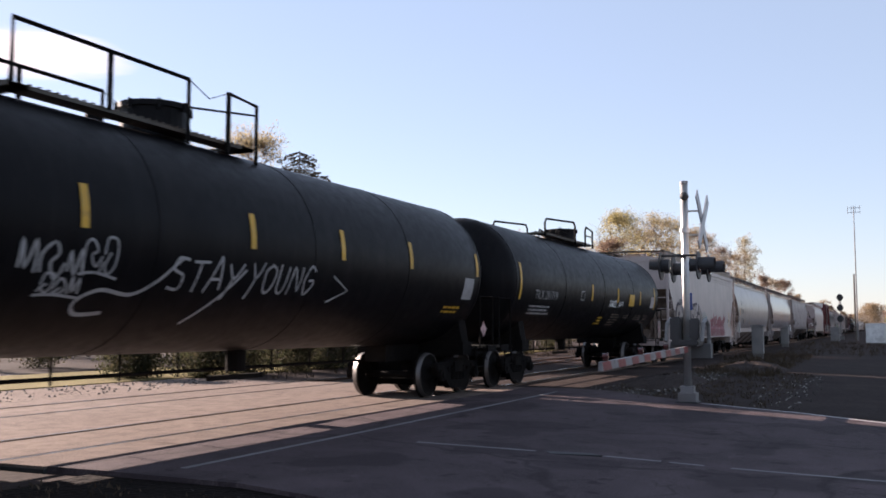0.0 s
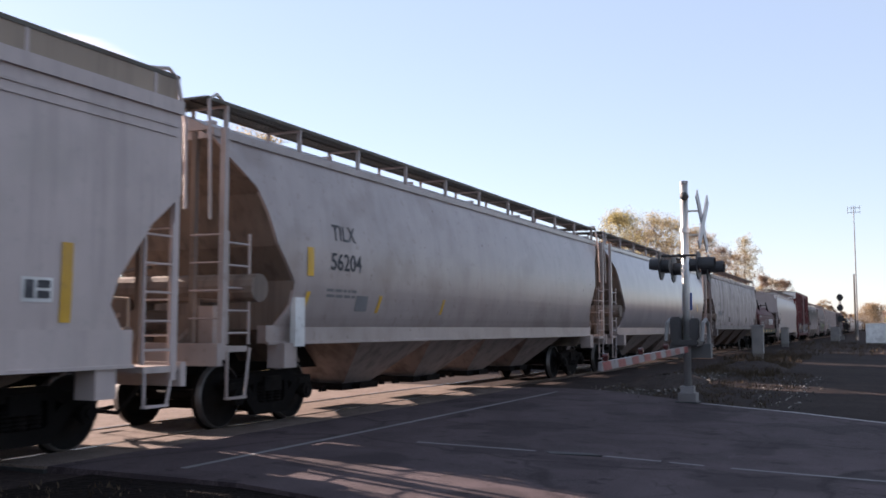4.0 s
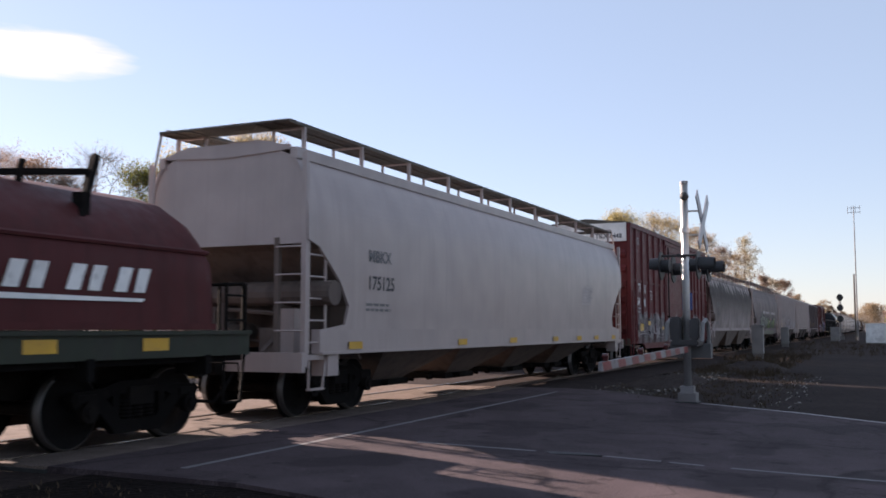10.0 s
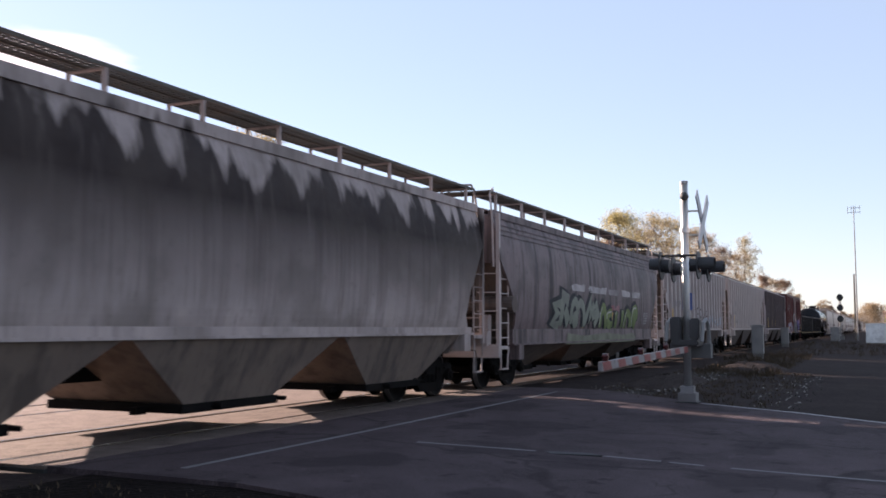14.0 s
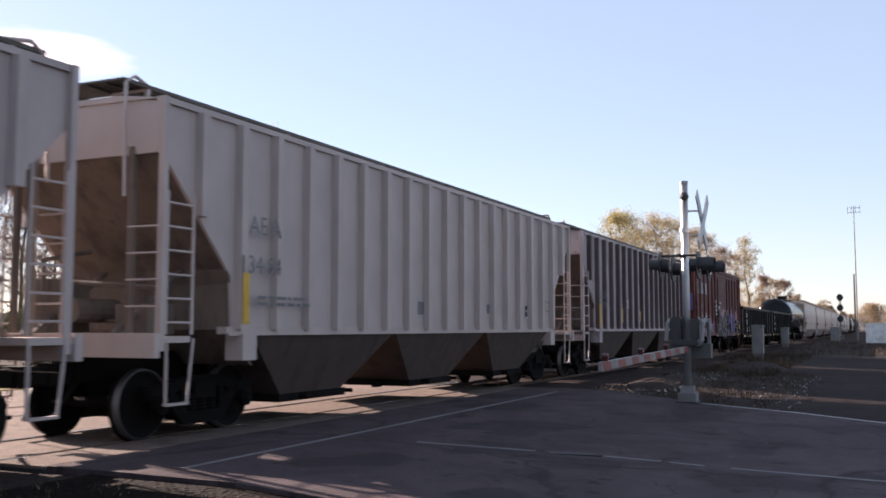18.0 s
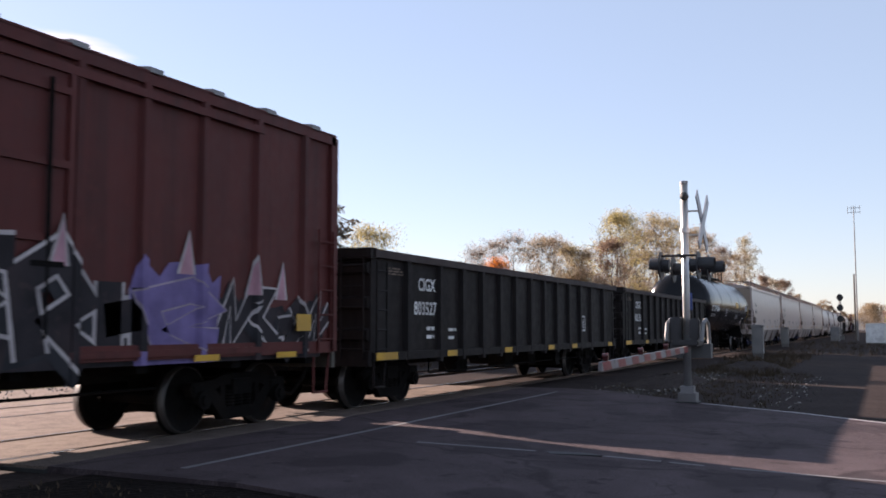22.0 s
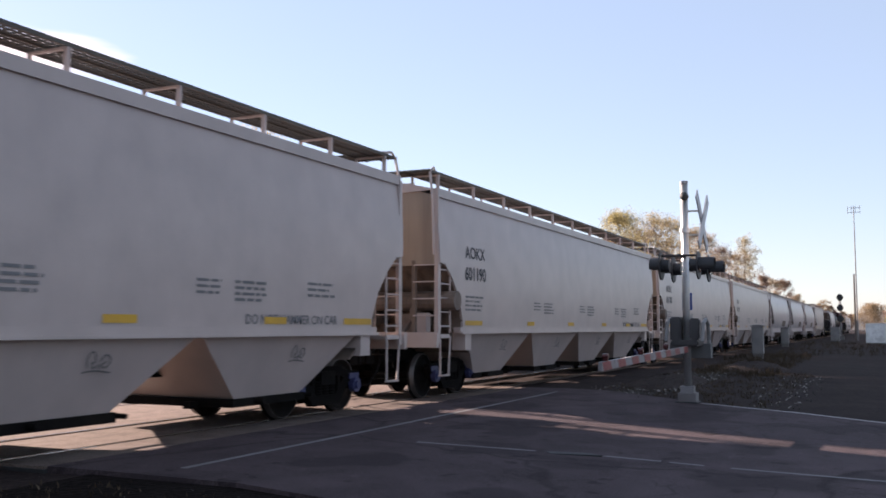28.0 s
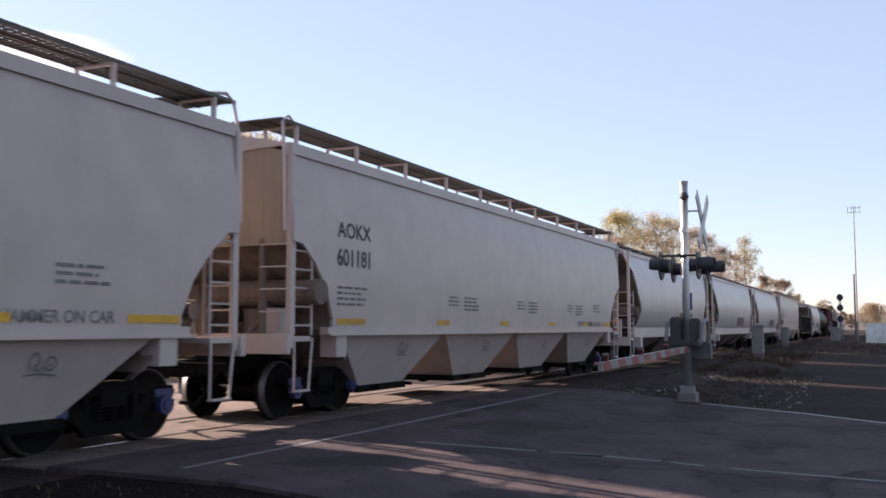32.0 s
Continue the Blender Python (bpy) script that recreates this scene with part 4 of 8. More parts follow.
    for sy in (-1, 1):
        bm = bmesh.new()
        y, top = sy * 0.8, tz + (0.75 if square_rail else 0.58)
        if square_rail:
            tube(bm, [(ra, y, tz), (ra, y, top), (rb, y, top), (rb, y, tz - 0.15)], 0.035, 4)
            tube(bm, [((ra + rb) / 2, y, tz), ((ra + rb) / 2, y, top)], 0.035, 4)
            tube(bm, [(rb, y, tz + 0.35), (p, y, tz + 0.55)], 0.02, 4)
            tube(bm, [(rc, y, tz - 0.15), (rc, y, top), (p, y, top - 0.05), (p, y, tz - 0.3)], 0.04, 4)
            tube(bm, [(rb, y, top), (rb + (rc - rb) * 0.5, y, top - 0.18), (rc, y, top)], 0.008, 4)
        else:
            tube(bm, [(ra, y, tz - 0.1), (ra, y, tz + 0.3), (ra + 0.12, y, tz + 0.42), (rb - 0.18, y, top), (rb - 0.03, y, top - 0.12), (rb, y, tz - 0.1)], 0.03, 6)
            tube(bm, [(dome - 1.5, y * 0.5, tz), (dome - 1.5, y * 0.5, tz + 0.25), (dome - 1.4, y * 0.5, tz + 0.33), (dome - 0.4, y * 0.5, tz + 0.3)], 0.02, 5)
            tube(bm, [(rc, y, tz - 0.1), (rc, y, top - 0.15), (rc + 0.1, y, top - 0.02), (p, y, top - 0.1), (p, y, tz - 0.1)], 0.03, 6)
            tube(bm, [(rc, y, tz + 0.28), (p, y, tz + 0.28)], 0.02, 5)
        part("platform_rail", bm, M["frame"], car)
    bm = disc(bmesh.new(), (0.2, 0, 0.95), 0.16, 0.2, "z", 12)
    box(bm, -0.5, 0.9, -0.04, 0.04, 0.62, 0.7)
    for x in np.arange(-3.6, 3.7, 1.2):
        tube(bm, [(x, 0, zc - r + 0.05), (x, 0, 0.72)], 0.02, 5)
    tube(bm, [(-5.5, 0.3, 0.78), (5.5, 0.3, 0.78)], 0.03, 5)
    part("bottom_outlet", bm, M["frame"], car)
    for x in (-0.9, -0.3, 0.5) if gear else ():
        part("skid_bracket", boxes((x - 0.05, x + 0.05, -0.72, -0.6, 0.35, 1.25)), M["frame"], car)
    add_trucks(car, (-truck_at, truck_at))
    add_couplers(car, b + 0.75)
    return car, near, b


# ---- boxcar, gondola, coil car ----
def boxcar(name, label, L, eave, foot, paint, ribs, door, white_end=False, roof_ribs=0, beams=(), skirt=None, end_paint=None):
    """Steel boxcar. ribs: x of the side posts; door: (x0, x1); beams: heights of the horizontal stiffeners."""
    car = thing(name, label, "boxcar", "cars of the freight train")
    H = L / 2
    near = lambda z: -SIDE + 0.06
    for s in (-1, 1):
        y0, y1 = sorted((s * 1.54, s * 1.46))
        part("side_panel", boxes((-H, H, y0, y1, foot, eave)), M[paint], car)
        y0, y1 = sorted((s * 1.6, s * 1.5))
        part("top_chord", boxes((-H, H, y0, y1, eave - 0.12, eave + 0.02)), M[paint], car)
        if skirt:
            # deep sill plate between the trucks, its ends cut on a slant
            deep = prism(bmesh.new(), [(-H + 2.05, foot), (-H + 2.4, skirt), (H - 2.4, skirt), (H - 2.05, foot)], *sorted((s * 1.47, s * 1.538)), "y")
            part("side_sill", deep, M[paint], car)
        else:
            part("side_sill", boxes((-H, H, y0, y1, foot - 0.02, foot + 0.16)), M[paint], car)
        for x in ribs:
            bm = prism(bmesh.new(), [(x - 0.09, s * 1.53), (x - 0.05, s * 1.61), (x + 0.05, s * 1.61), (x + 0.09, s * 1.53)], foot + 0.1, eave - 0.1, "z")
            part("side_post", bm, M[paint], car)
        for z in beams:
            edges = [-H] + [x for x in ribs if not door[0] < x < door[1]] + [H]
            for a, b2 in zip(edges, edges[1:]):
                if b2 - a > 0.3 and not (a < door[1] - 0.1 and b2 > door[0] + 0.1):
                    q0, q1 = sorted((s * 1.53, s * 1.575))
                    part("stiffener", boxes((a + 0.07, b2 - 0.07, q0, q1, z - 0.035, z + 0.035)), M[paint], car)
        # sliding or plug door with its tracks, bars and handles
        d0, d1 = door
        y0, y1 = sorted((s * 1.53, s * 1.59))
        dr = part("door", boxes((d0, d1, y0, y1, foot + 0.12, eave - 0.3)), M[paint], car, "sliding steel door")
        y2, y3 = sorted((s * 1.58, s * 1.63))
        bm = boxes((d0, d0 + 0.08, y2, y3, foot + 0.1, eave - 0.28), (d1 - 0.08, d1, y2, y3, foot + 0.1, eave - 0.28))
        for z in np.linspace(foot + 0.5, eave - 0.5, 4):
            box(bm, d0, d1, y2, y3, z - 0.04, z + 0.04)
        part("door_frame", bm, M[paint], dr)
        for za, zb in ((eave - 0.3, eave - 0.2), (foot + 0.02, foot + 0.1)):
            part("door_track", boxes((d0 - 0.2, d1 + (d1 - d0) * 0.9, y2, y3, za, zb)), M[paint], car)
        for x in (d0 + 0.35, d1 - 0.35):
            bm = bmesh.new()
            tube(bm, [(x, s * 1.64, foot + 0.25), (x, s * 1.64, eave - 0.4)], 0.025, 6)
            box(bm, x - 0.22, x + 0.22, *sorted((s * 1.62, s * 1.66)), foot + 1.0, foot + 1.06)
            part("lock_rod", bm, M["frame"], dr)
        for e in (-1, 1):
            ladder(car, "x", e * (H - 0.08), e * (H - 0.5), s * 1.62, foot, foot + 1.9, 5, paint, 0.016, 0.02)
            stirrup(car, e * (H - 0.3), s * 1.52, 0.45, foot, 0.18, paint)
    for s in (-1, 1):
        x0, x1 = sorted((s * H, s * (H - 0.06)))
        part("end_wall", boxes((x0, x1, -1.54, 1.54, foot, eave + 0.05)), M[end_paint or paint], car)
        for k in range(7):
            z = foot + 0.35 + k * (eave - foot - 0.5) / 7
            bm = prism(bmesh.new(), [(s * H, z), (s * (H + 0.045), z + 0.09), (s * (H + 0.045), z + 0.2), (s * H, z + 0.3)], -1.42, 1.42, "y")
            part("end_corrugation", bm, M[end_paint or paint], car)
        x0, x1 = sorted((s * H, s * (H + 0.02)))
        for y0 in (-1.6, 1.47):
            part("corner_post", boxes((*sorted((s * (H - 0.12), s * (H + 0.07))), y0, y0 + 0.13, foot, eave)), M[paint], car)
        ladder(car, "y", -1.42, -0.95, s * (H + 0.13), foot, foot + 2.2, 6, paint, 0.016, 0.02)
        bm = boxes((*sorted((s * H, s * (H + 0.35))), -1.3, 1.3, 1.02, 1.06), (*sorted((s * H, s * (H + 0.1))), -1.55, 1.55, 0.82, 1.08))
        part("end_platform", bm, M["grate"], car)
        if white_end:
            x0, x1 = sorted((s * (H + 0.012), s * (H + 0.08)))
            part("warning_band", boxes((x0, x1, -1.46, 1.46, eave - 0.62, eave + 0.03)), M["white"], car, "white-painted band under the roof")
    bm = prism(bmesh.new(), [(-1.6, eave + 0.01), (-1.6, eave + 0.05), (0, eave + 0.22), (1.6, eave + 0.05), (1.6, eave + 0.01)], -H - 0.02, H + 0.02, "x")
    part("roof", bm, M["grate"] if white_end else M[paint], car)
    for i in range(roof_ribs):
        x = -H + 0.6 + (L - 1.2) * i / (roof_ribs - 1)
        bm = prism(bmesh.new(), [(-1.62, eave + 0.03), (-1.6, eave + 0.1), (0, eave + 0.28), (1.6, eave + 0.1), (1.62, eave + 0.03)], x - 0.12, x + 0.12, "x")
        part("roof_rib", bm, M["case"], car)
    part("centre_sill", boxes((-H, H, -0.2, 0.2, 0.72, 1.05)), M["frame"], car)
    for x in np.linspace(-H + 0.5, H - 0.5, 9):
        part("crossbearer", boxes((x - 0.1, x + 0.1, -1.45, 1.45, min(0.9, foot - 0.05), foot + 0.05)), M["frame"], car)
    part("brake_rod", tube(bmesh.new(), [(-H + 3.3, -0.9, 0.66), (H - 3.3, -0.9, 0.66)], 0.02, 5), M["frame"], car)
    part("air_reservoir", disc(bmesh.new(), (1.0, -0.9, 0.8), 0.2, 0.4, "x", 12), M["frame"], car)
    add_trucks(car, (-H + 1.7, H - 1.7))
    add_couplers(car, H)
    return car, near, H


def gondola(name, label, L, paint="gon_black", top=2.81, foot=0.9):
    car = thing(name, label, "gondola", "cars of the freight train")
    H = L / 2
    near = lambda z: -1.53
    for s in (-1, 1):
        y0, y1 = sorted((s * 1.52, s * 1.46))
        part("side_panel", boxes((-H, H, y0, y1, foot, top - 0.05)), M[paint], car)
        y0, y1 = sorted((s * 1.62, s * 1.42))
        part("top_rim", boxes((-H, H, y0, y1, top - 0.14, top)), M["rim_rust"], car, "rust-stained top rim")
        y0, y1 = sorted((s * 1.6, s * 1.45))
        part("side_sill", boxes((-H, H, y0, y1, foot - 0.03, foot + 0.12)), M[paint], car)
        for x in (-6.87, -5.43, -4.31, -3.22, -2.16, -1.14, -0.05, 1.0, 2.05, 3.15, 4.25, 5.35, 6.75):
            bm = bmesh.new()
            prism(bm, [(x - 0.1, s * 1.51), (x - 0.065, s * 1.61), (x + 0.065, s * 1.61), (x + 0.1, s * 1.51)], foot if abs(x) > 5.8 else foot - 0.1, top - 0.12, "z")
            part("side_post", bm, M[paint], car)
        for e in (-1, 1):
            ladder(car, "x", e * (H - 0.08), e * (H - 0.45), s * 1.6, foot, top - 0.2, 5, paint, 0.016, 0.02)
            stirrup(car, e * (H - 0.3), s * 1.52, 0.42, foot, 0.18, paint)
    for s in (-1, 1):
        x0, x1 = sorted((s * H, s * (H - 0.06)))
        part("end_wall", boxes((x0, x1, -1.5, 1.5, foot, top)), M[paint], car)
        for z in (foot + 0.3, foot + 0.85, top - 0.45):
            bm = prism(bmesh.new(), [(s * (H - 0.01), z), (s * (H + 0.1), z + 0.05), (s * (H + 0.1), z + 0.2), (s * (H - 0.01), z + 0.25)], -1.5, 1.5, "y")
            part("end_stiffener", bm, M[paint], car)
        part("end_rim", boxes((*sorted((s * (H - 0.1), s * (H + 0.14))), -1.6, 1.6, top - 0.16, top + 0.02)), M[paint], car)
        ladder(car, "y", -1.45, -1.0, s * (H + 0.14), foot, top - 0.1, 5, paint, 0.016, 0.02)
        part("end_platform", boxes((*sorted((s * H, s * (H + 0.12))), -1.55, 1.55, 0.78, 1.05)), M[paint], car)
    part("floor_plate", boxes((-H, H, -1.48, 1.48, foot + 0.1, foot + 0.18)), M["frame"], car)
    bm = boxes((-H, H, -0.2, 0.2, 0.68, 1.0))
    tube(bm, [(-H + 3, -1.2, 0.55), (H - 3, -1.2, 0.58)], 0.018, 5)
    tube(bm, [(-H + 3, -1.2, 0.55), (-H + 3, -1.2, 0.95)], 0.018, 5)
    tube(bm, [(H - 3, -1.2, 0.58), (H - 3, -1.2, 0.95)], 0.018, 5)
    for x in (-2.6, 0.4, 2.2):
        box(bm, x - 0.3, x + 0.3, -0.8, -0.35, 0.45, 0.9)
    tube(bm, [(-4.4, -1.1, 0.8), (-4.0, -1.1, 0.5), (-3.4, -1.1, 0.8)], 0.02, 5)
    part("underframe", bm, M["frame"], car)
    bm = bmesh.new()
    tube(bm, [(2.9, -1.3, 0.62), (2.9, 1.3, 0.62)], 0.2, 16)
    part("air_reservoir", bm, M["frame"], car)
    add_trucks(car, (-H + 1.65, H - 1.65))
    add_couplers(car, H)
    return car, near, H


def coil_car(name, label, L):
    car = thing(name, label, "coil car", "cars of the freight train")
    H = L / 2
    near = lambda z: float(np.interp(z, [1.4, 2.35, 2.75, 3.05, 3.25], [-1.56, -1.5, -1.3, -0.9, -0.2]))
    for s in (-1, 1):
        y0, y1 = sorted((s * 1.58, s * 1.45))
        part("side_sill", boxes((-H, H, y0, y1, 1.08, 1.38)), M["coil_green"], car, "dark green side sill")
        part("sill_flange", boxes((-H, H, *sorted((s * 1.62, s * 1.45)), 1.36, 1.41)), M["coil_green"], car)
        for x in np.linspace(-H + 0.9, H - 0.9, 6):
            part("sill_gusset", boxes((x - 0.05, x + 0.05, *sorted((s * 1.60, s * 1.1)), 0.85, 1.1)), M["frame"], car)
    part("deck", boxes((-H, H, -1.45, 1.45, 1.0, 1.12)), M["frame"], car)
    # the hood with rounded shoulders and ends
    h = H - 0.75
    pr = [(-1.54, 1.42), (-1.52, 2.0), (-1.5, 2.42), (-1.38, 2.62), (-1.18, 2.85), (-0.85, 3.06), (-0.45, 3.18), (0, 3.22)]
    pr = pr + [(-a, b) for a, b in pr[-2::-1]]
    bm = bmesh.new()
    rows = []
    for x, k in ((-h, 0.72), (-h + 0.04, 0.86), (-h + 0.14, 0.95), (-h + 0.32, 1.0), (-0.03, 1.0), (0.03, 1.0), (h - 0.32, 1.0), (h - 0.14, 0.95), (h - 0.04, 0.86), (h, 0.72)):
        rows.append([bm.verts.new((x, y, 1.42 + (z - 1.42) * k)) for y, z in pr])
    for a, b2 in zip(rows, rows[1:]):
        for i in range(len(pr) - 1):
            bm.faces.new((a[i], a[i + 1], b2[i + 1], b2[i]))
    bm.faces.new(rows[0])
    bm.faces.new(rows[-1])
    part("hood", bm, M["coil_red"], car, "brown-red rounded steel hood", True)
    # the lip along the hood's side, and its foot
    for sy in (-1, 1):
        part("hood_lip", tube(bmesh.new(), [(-h + 0.1, sy * 1.5, 2.42), (h - 0.1, sy * 1.5, 2.42)], 0.035, 6), M["coil_red"], car)
        part("hood_foot", boxes((-h, h, *sorted((sy * 1.5, sy * 1.59)), 1.42, 1.5)), M["coil_red"], car)
    # lifting bails and brackets on the hood
    for y in (-0.3, 0.3):
        bm = tube(bmesh.new(), [(0.0, y, 3.05)] + [(0.42 - 0.42 * math.cos(a), y, 3.22 + 0.46 * math.sin(a)) for a in np.linspace(0.0, math.pi, 11)] + [(0.84, y, 3.05)], 0.075, 8)
        part("lifting_bail", bm, M["frame"], car)
    part("bail_bar", tube(bmesh.new(), [(0.42, -0.3, 3.68), (0.42, 0.3, 3.68)], 0.07, 6), M["frame"], car)
    for x in (-2.55, 3.2):
        bm = boxes((x - 0.06, x + 0.06, -1.28, -1.12, 2.6, 3.0))
        tube(bm, [(x - 0.15, -1.3, 2.55), (x + 0.35, -1.05, 3.5)], 0.06, 4)
        tube(bm, [(x - 1.0, -0.4, 3.15), (x + 0.2, -1.1, 3.28)], 0.05, 4)
        tube(bm, [(x - 0.5, -0.75, 3.05), (x - 0.45, -0.75, 3.35)], 0.04, 4)
        part("hood_guide", bm, M["frame"], car)
    for s in (-1, 1):
        x = s * (H - 0.35)
        bm = boxes((*sorted((s * (H - 0.65), s * H)), -1.5, 1.5, 1.1, 1.15))
        for y in (-1.5, -1.1, 1.1, 1.5):
            tube(bm, [(s * (H - 0.05), y, 1.1), (s * (H - 0.05), y, 2.05)], 0.025, 5)
        tube(bm, [(s * (H - 0.05), -1.5, 2.05), (s * (H - 0.05), 1.5, 2.05)], 0.025, 5)
        part("end_platform", bm, M["frame"], car)
        disc_bm = disc(bmesh.new(), (s * (H - 0.1), 0.4, 1.7), 0.28, 0.02, "x", 16)
        part("brake_wheel", disc_bm, M["steel"], car)
        for sy in (-1, 1):
            ladder(car, "x", s * (H - 0.08), s * (H - 0.5), sy * 1.56, 1.05, 2.05, 3, "frame", 0.016, 0.022)
            stirrup(car, s * (H - 0.3), sy * 1.52, 0.45, 1.1, 0.18, "frame")
    part("centre_sill", boxes((-H, H, -0.45, 0.45, 0.62, 1.02), (-2.3, -1.3, -1.2, -0.5, 0.55, 1.0), (0.8, 1.5, -1.1, -0.5, 0.6, 1.0)), M["frame"], car)
    bm = wrap(bars([(-h + 0.3 + k * 1.75, -h + 0.75 + k * 1.75, 1.17, 1.32) for k in range(6)]), lambda z: -1.58)
    part("reflector_strip", bm, M["yellow"], car)
    add_trucks(car, (-H + 1.55, H - 1.55))
    add_couplers(car, H)
    return car, near, H


def reflectors(car, near, rows):
    for r in rows:
        part("reflector", wrap(bars([r]), near, off=0.012), M["yellow"], car)


# ---- the train ----
# S-curve of the run: seconds and metres gone by, nearly steady at 12 m/s
RUN = [(0, 0.0), (4, 48.62), (8, 96.72), (12, 144.32), (16, 191.78), (20, 239.78), (24, 287.76), (28, 335.18), (32, 381.71)]
TRAIN = []


def couple(car, x):
    """Sets a car on the rails; x: its middle along the train at the start."""
    car.location = (x, TRACK_Y, 0)
    TRAIN.append((car, x))


# black tank car with white scrawls
car, near, H = tank_car("tank_car", "black tank car with white spray-painted lettering", 13.6, "tank", square_rail=True, gear=False, dome=-1.85, rail=(-3.2, -0.2, 0.7, 1.4))
hand_words(car, near, "STAY YOUNG", -3.15, 1.93, 0.4, "dim_white", 0.038, 3, 0.74)
bm = stroke(bmesh.new(), smooth_line([(-4.0, 1.62), (-4.4, 1.6), (-4.5, 1.74), (-4.2, 1.88), (-3.7, 1.84), (-3.35, 2.0), (-3.1, 2.2), (-2.95, 2.32)], 5), 0.045)
part("graffiti_scrawl", wrap(bm, near, off=0.015), M["dim_white"], car)
part("graffiti_scrawl", wrap(stroke(bmesh.new(), smooth_line([(-2.5, 1.5), (-2.1, 1.8), (-1.6, 2.25)], 4), 0.04), near, off=0.016), M["dim_white"], car)
part("graffiti_scrawl", wrap(stroke(bmesh.new(), [(0.72, 1.86), (1.25, 2.06), (0.72, 2.27)], 0.04), near, off=0.016), M["dim_white"], car)
tag_scrawl(car, near, -5.5, 2.02, 1.0, 0.34, 5, "dim_white", 0.035)
tag_scrawl(car, near, -4.6, 2.06, 0.55, 0.42, 8, "dim_white", 0.03)
tag_scrawl(car, near, -5.1, 1.8, 0.6, 0.2, 6, "dim_white", 0.03)
reflectors(car, near, [(x, x + 0.12, 2.55, 3.05) for x in (-4.7, -1.57, 0.9, 3.4, 6.6)])
lines_of_print(car, near, 5.3, 1.85, 1.0, 2, "yellow", 3)
part("stencil_panel", wrap(bars([(6.0, 6.5, 2.05, 2.5)]), near), M["dim_white"], car)
couple(car, 12.55)

# black tank car with white marks
car, near, H = tank_car("tank_car", "black tank car with dusty streaks and white stencilled marks", 15.9, "tank", dome=0.4, gear=False)
words(car, near, "TILX 291719", -6.55, 2.2, 0.23, "dim_white", bold=0.003, squeeze=1.08)
lines_of_print(car, near, -6.75, 1.98, 1.9, 3, "dim_white", 7)
reflectors(car, near, [(x, x + 0.15, 2.28, 2.76) for x in (-1.4, 1.71, 4.91)] + [(8.0 - 0.7, 8.12 - 0.7, 2.15, 2.98), (-7.75, -7.62, 2.15, 3.05)])
part("yellow_panel", wrap(bars([(3.35, 4.08, 2.21, 2.61)]), near, off=0.012), M["yellow"], car)
part("frame_stencil", wrap(bars([(-2.5, -2.15, 2.25, 2.28), (-2.5, -2.15, 2.5, 2.53), (-2.5, -2.47, 2.28, 2.5), (-2.18, -2.15, 2.28, 2.5)]), near), M["dim_white"], car)
words(car, near, "NMFP", 1.94, 2.16, 0.18, "white", shear=0.15, squeeze=1.0)
tag_scrawl(car, near, 0.8, 2.16, 0.85, 0.18, 11, "white", 0.025)
lines_of_print(car, near, 1.5, 1.88, 1.15, 5, "g_brown", 8, 0.085, 0.035)
lines_of_print(car, near, 3.14, 1.86, 0.85, 2, "g_brown", 9, 0.07, 0.03)
lines_of_print(car, near, 4.79, 1.88, 1.0, 3, "g_brown", 10, 0.07, 0.03)
part("frame_stencil", wrap(bars([(6.13, 6.75, 1.64, 1.665), (6.13, 6.75, 1.89, 1.915), (6.13, 6.155, 1.64, 1.9), (6.725, 6.75, 1.64, 1.9), (6.3, 6.6, 1.74, 1.8)]), near), M["g_brown"], car)
part("stencil_panel", wrap(bars([(6.7, 7.28, 2.2, 2.62)]), near), M["g_silver"], car)
lines_of_print(car, near, 0.1, 1.75, 0.6, 3, "yellow", 4)
couple(car, 29.7)

CURVY = [(1.42, 1.5), (1.7, 1.56), (2.2, 1.6), (2.8, 1.6), (3.3, 1.56), (3.7, 1.48), (4.05, 1.36)]
ROUND = [(1.42, 1.42), (1.65, 1.52), (2.1, 1.6), (2.7, 1.61), (3.2, 1.55), (3.6, 1.46), (4.1, 1.3)]
FLAT = [(1.42, 1.58), (2.0, 1.6), (3.2, 1.6), (4.15, 1.58)]
SMOOTH_CUT = [(0.0, 4.15), (0.0, 3.05), (0.35, 2.75), (0.8, 2.1), (0.95, 1.7), (0.8, 1.42)]

# grey hopper with two sprayed pieces
car, near, H = hopper("hopper_car", "light grey covered hopper with sprayed graffiti along its lower side", 18.4, FLAT, [(0, 4.15), (0, 3.1), (0.5, 2.7), (1.05, 2.0), (1.15, 1.7), (0.95, 1.42)],
                      "grey_c", bay_run=14.8, bays=4, bay_style="centre", sill=(1.0, 1.42), walk_z=4.66, walk_out=1.45, skirt="tan_walk", near_rails=(1,))
lines_of_print(car, near, -7.15, 2.5, 0.95, 1, "dim_black", 3, high=0.2)
lines_of_print(car, near, -7.15, 2.14, 1.0, 1, "dim_black", 4, high=0.12)
side = lambda z: -1.605
for z in (3.84, 3.96):
    part("side_seam", boxes((-H + 0.1, H - 0.1, near(z) - 0.02, near(z) + 0.02, z - 0.014, z + 0.014)), M["grey_c"], car)
skin = lambda z: near(z) if z > 1.44 else -1.603
cloud_of_spray(car, skin, -7.6, -4.4, 1.0, 1.75, 30, "g_smear", off=0.006, rag=0.35, label="brown smear of spray paint")
cloud_of_spray(car, skin, -4.5, -1.9, 1.14, 1.8, 28, "g_smear", off=0.0066, rag=0.4)
cloud_of_spray(car, skin, -2.1, 0.15, 1.0, 1.6, 29, "g_smear", off=0.006, rag=0.4)
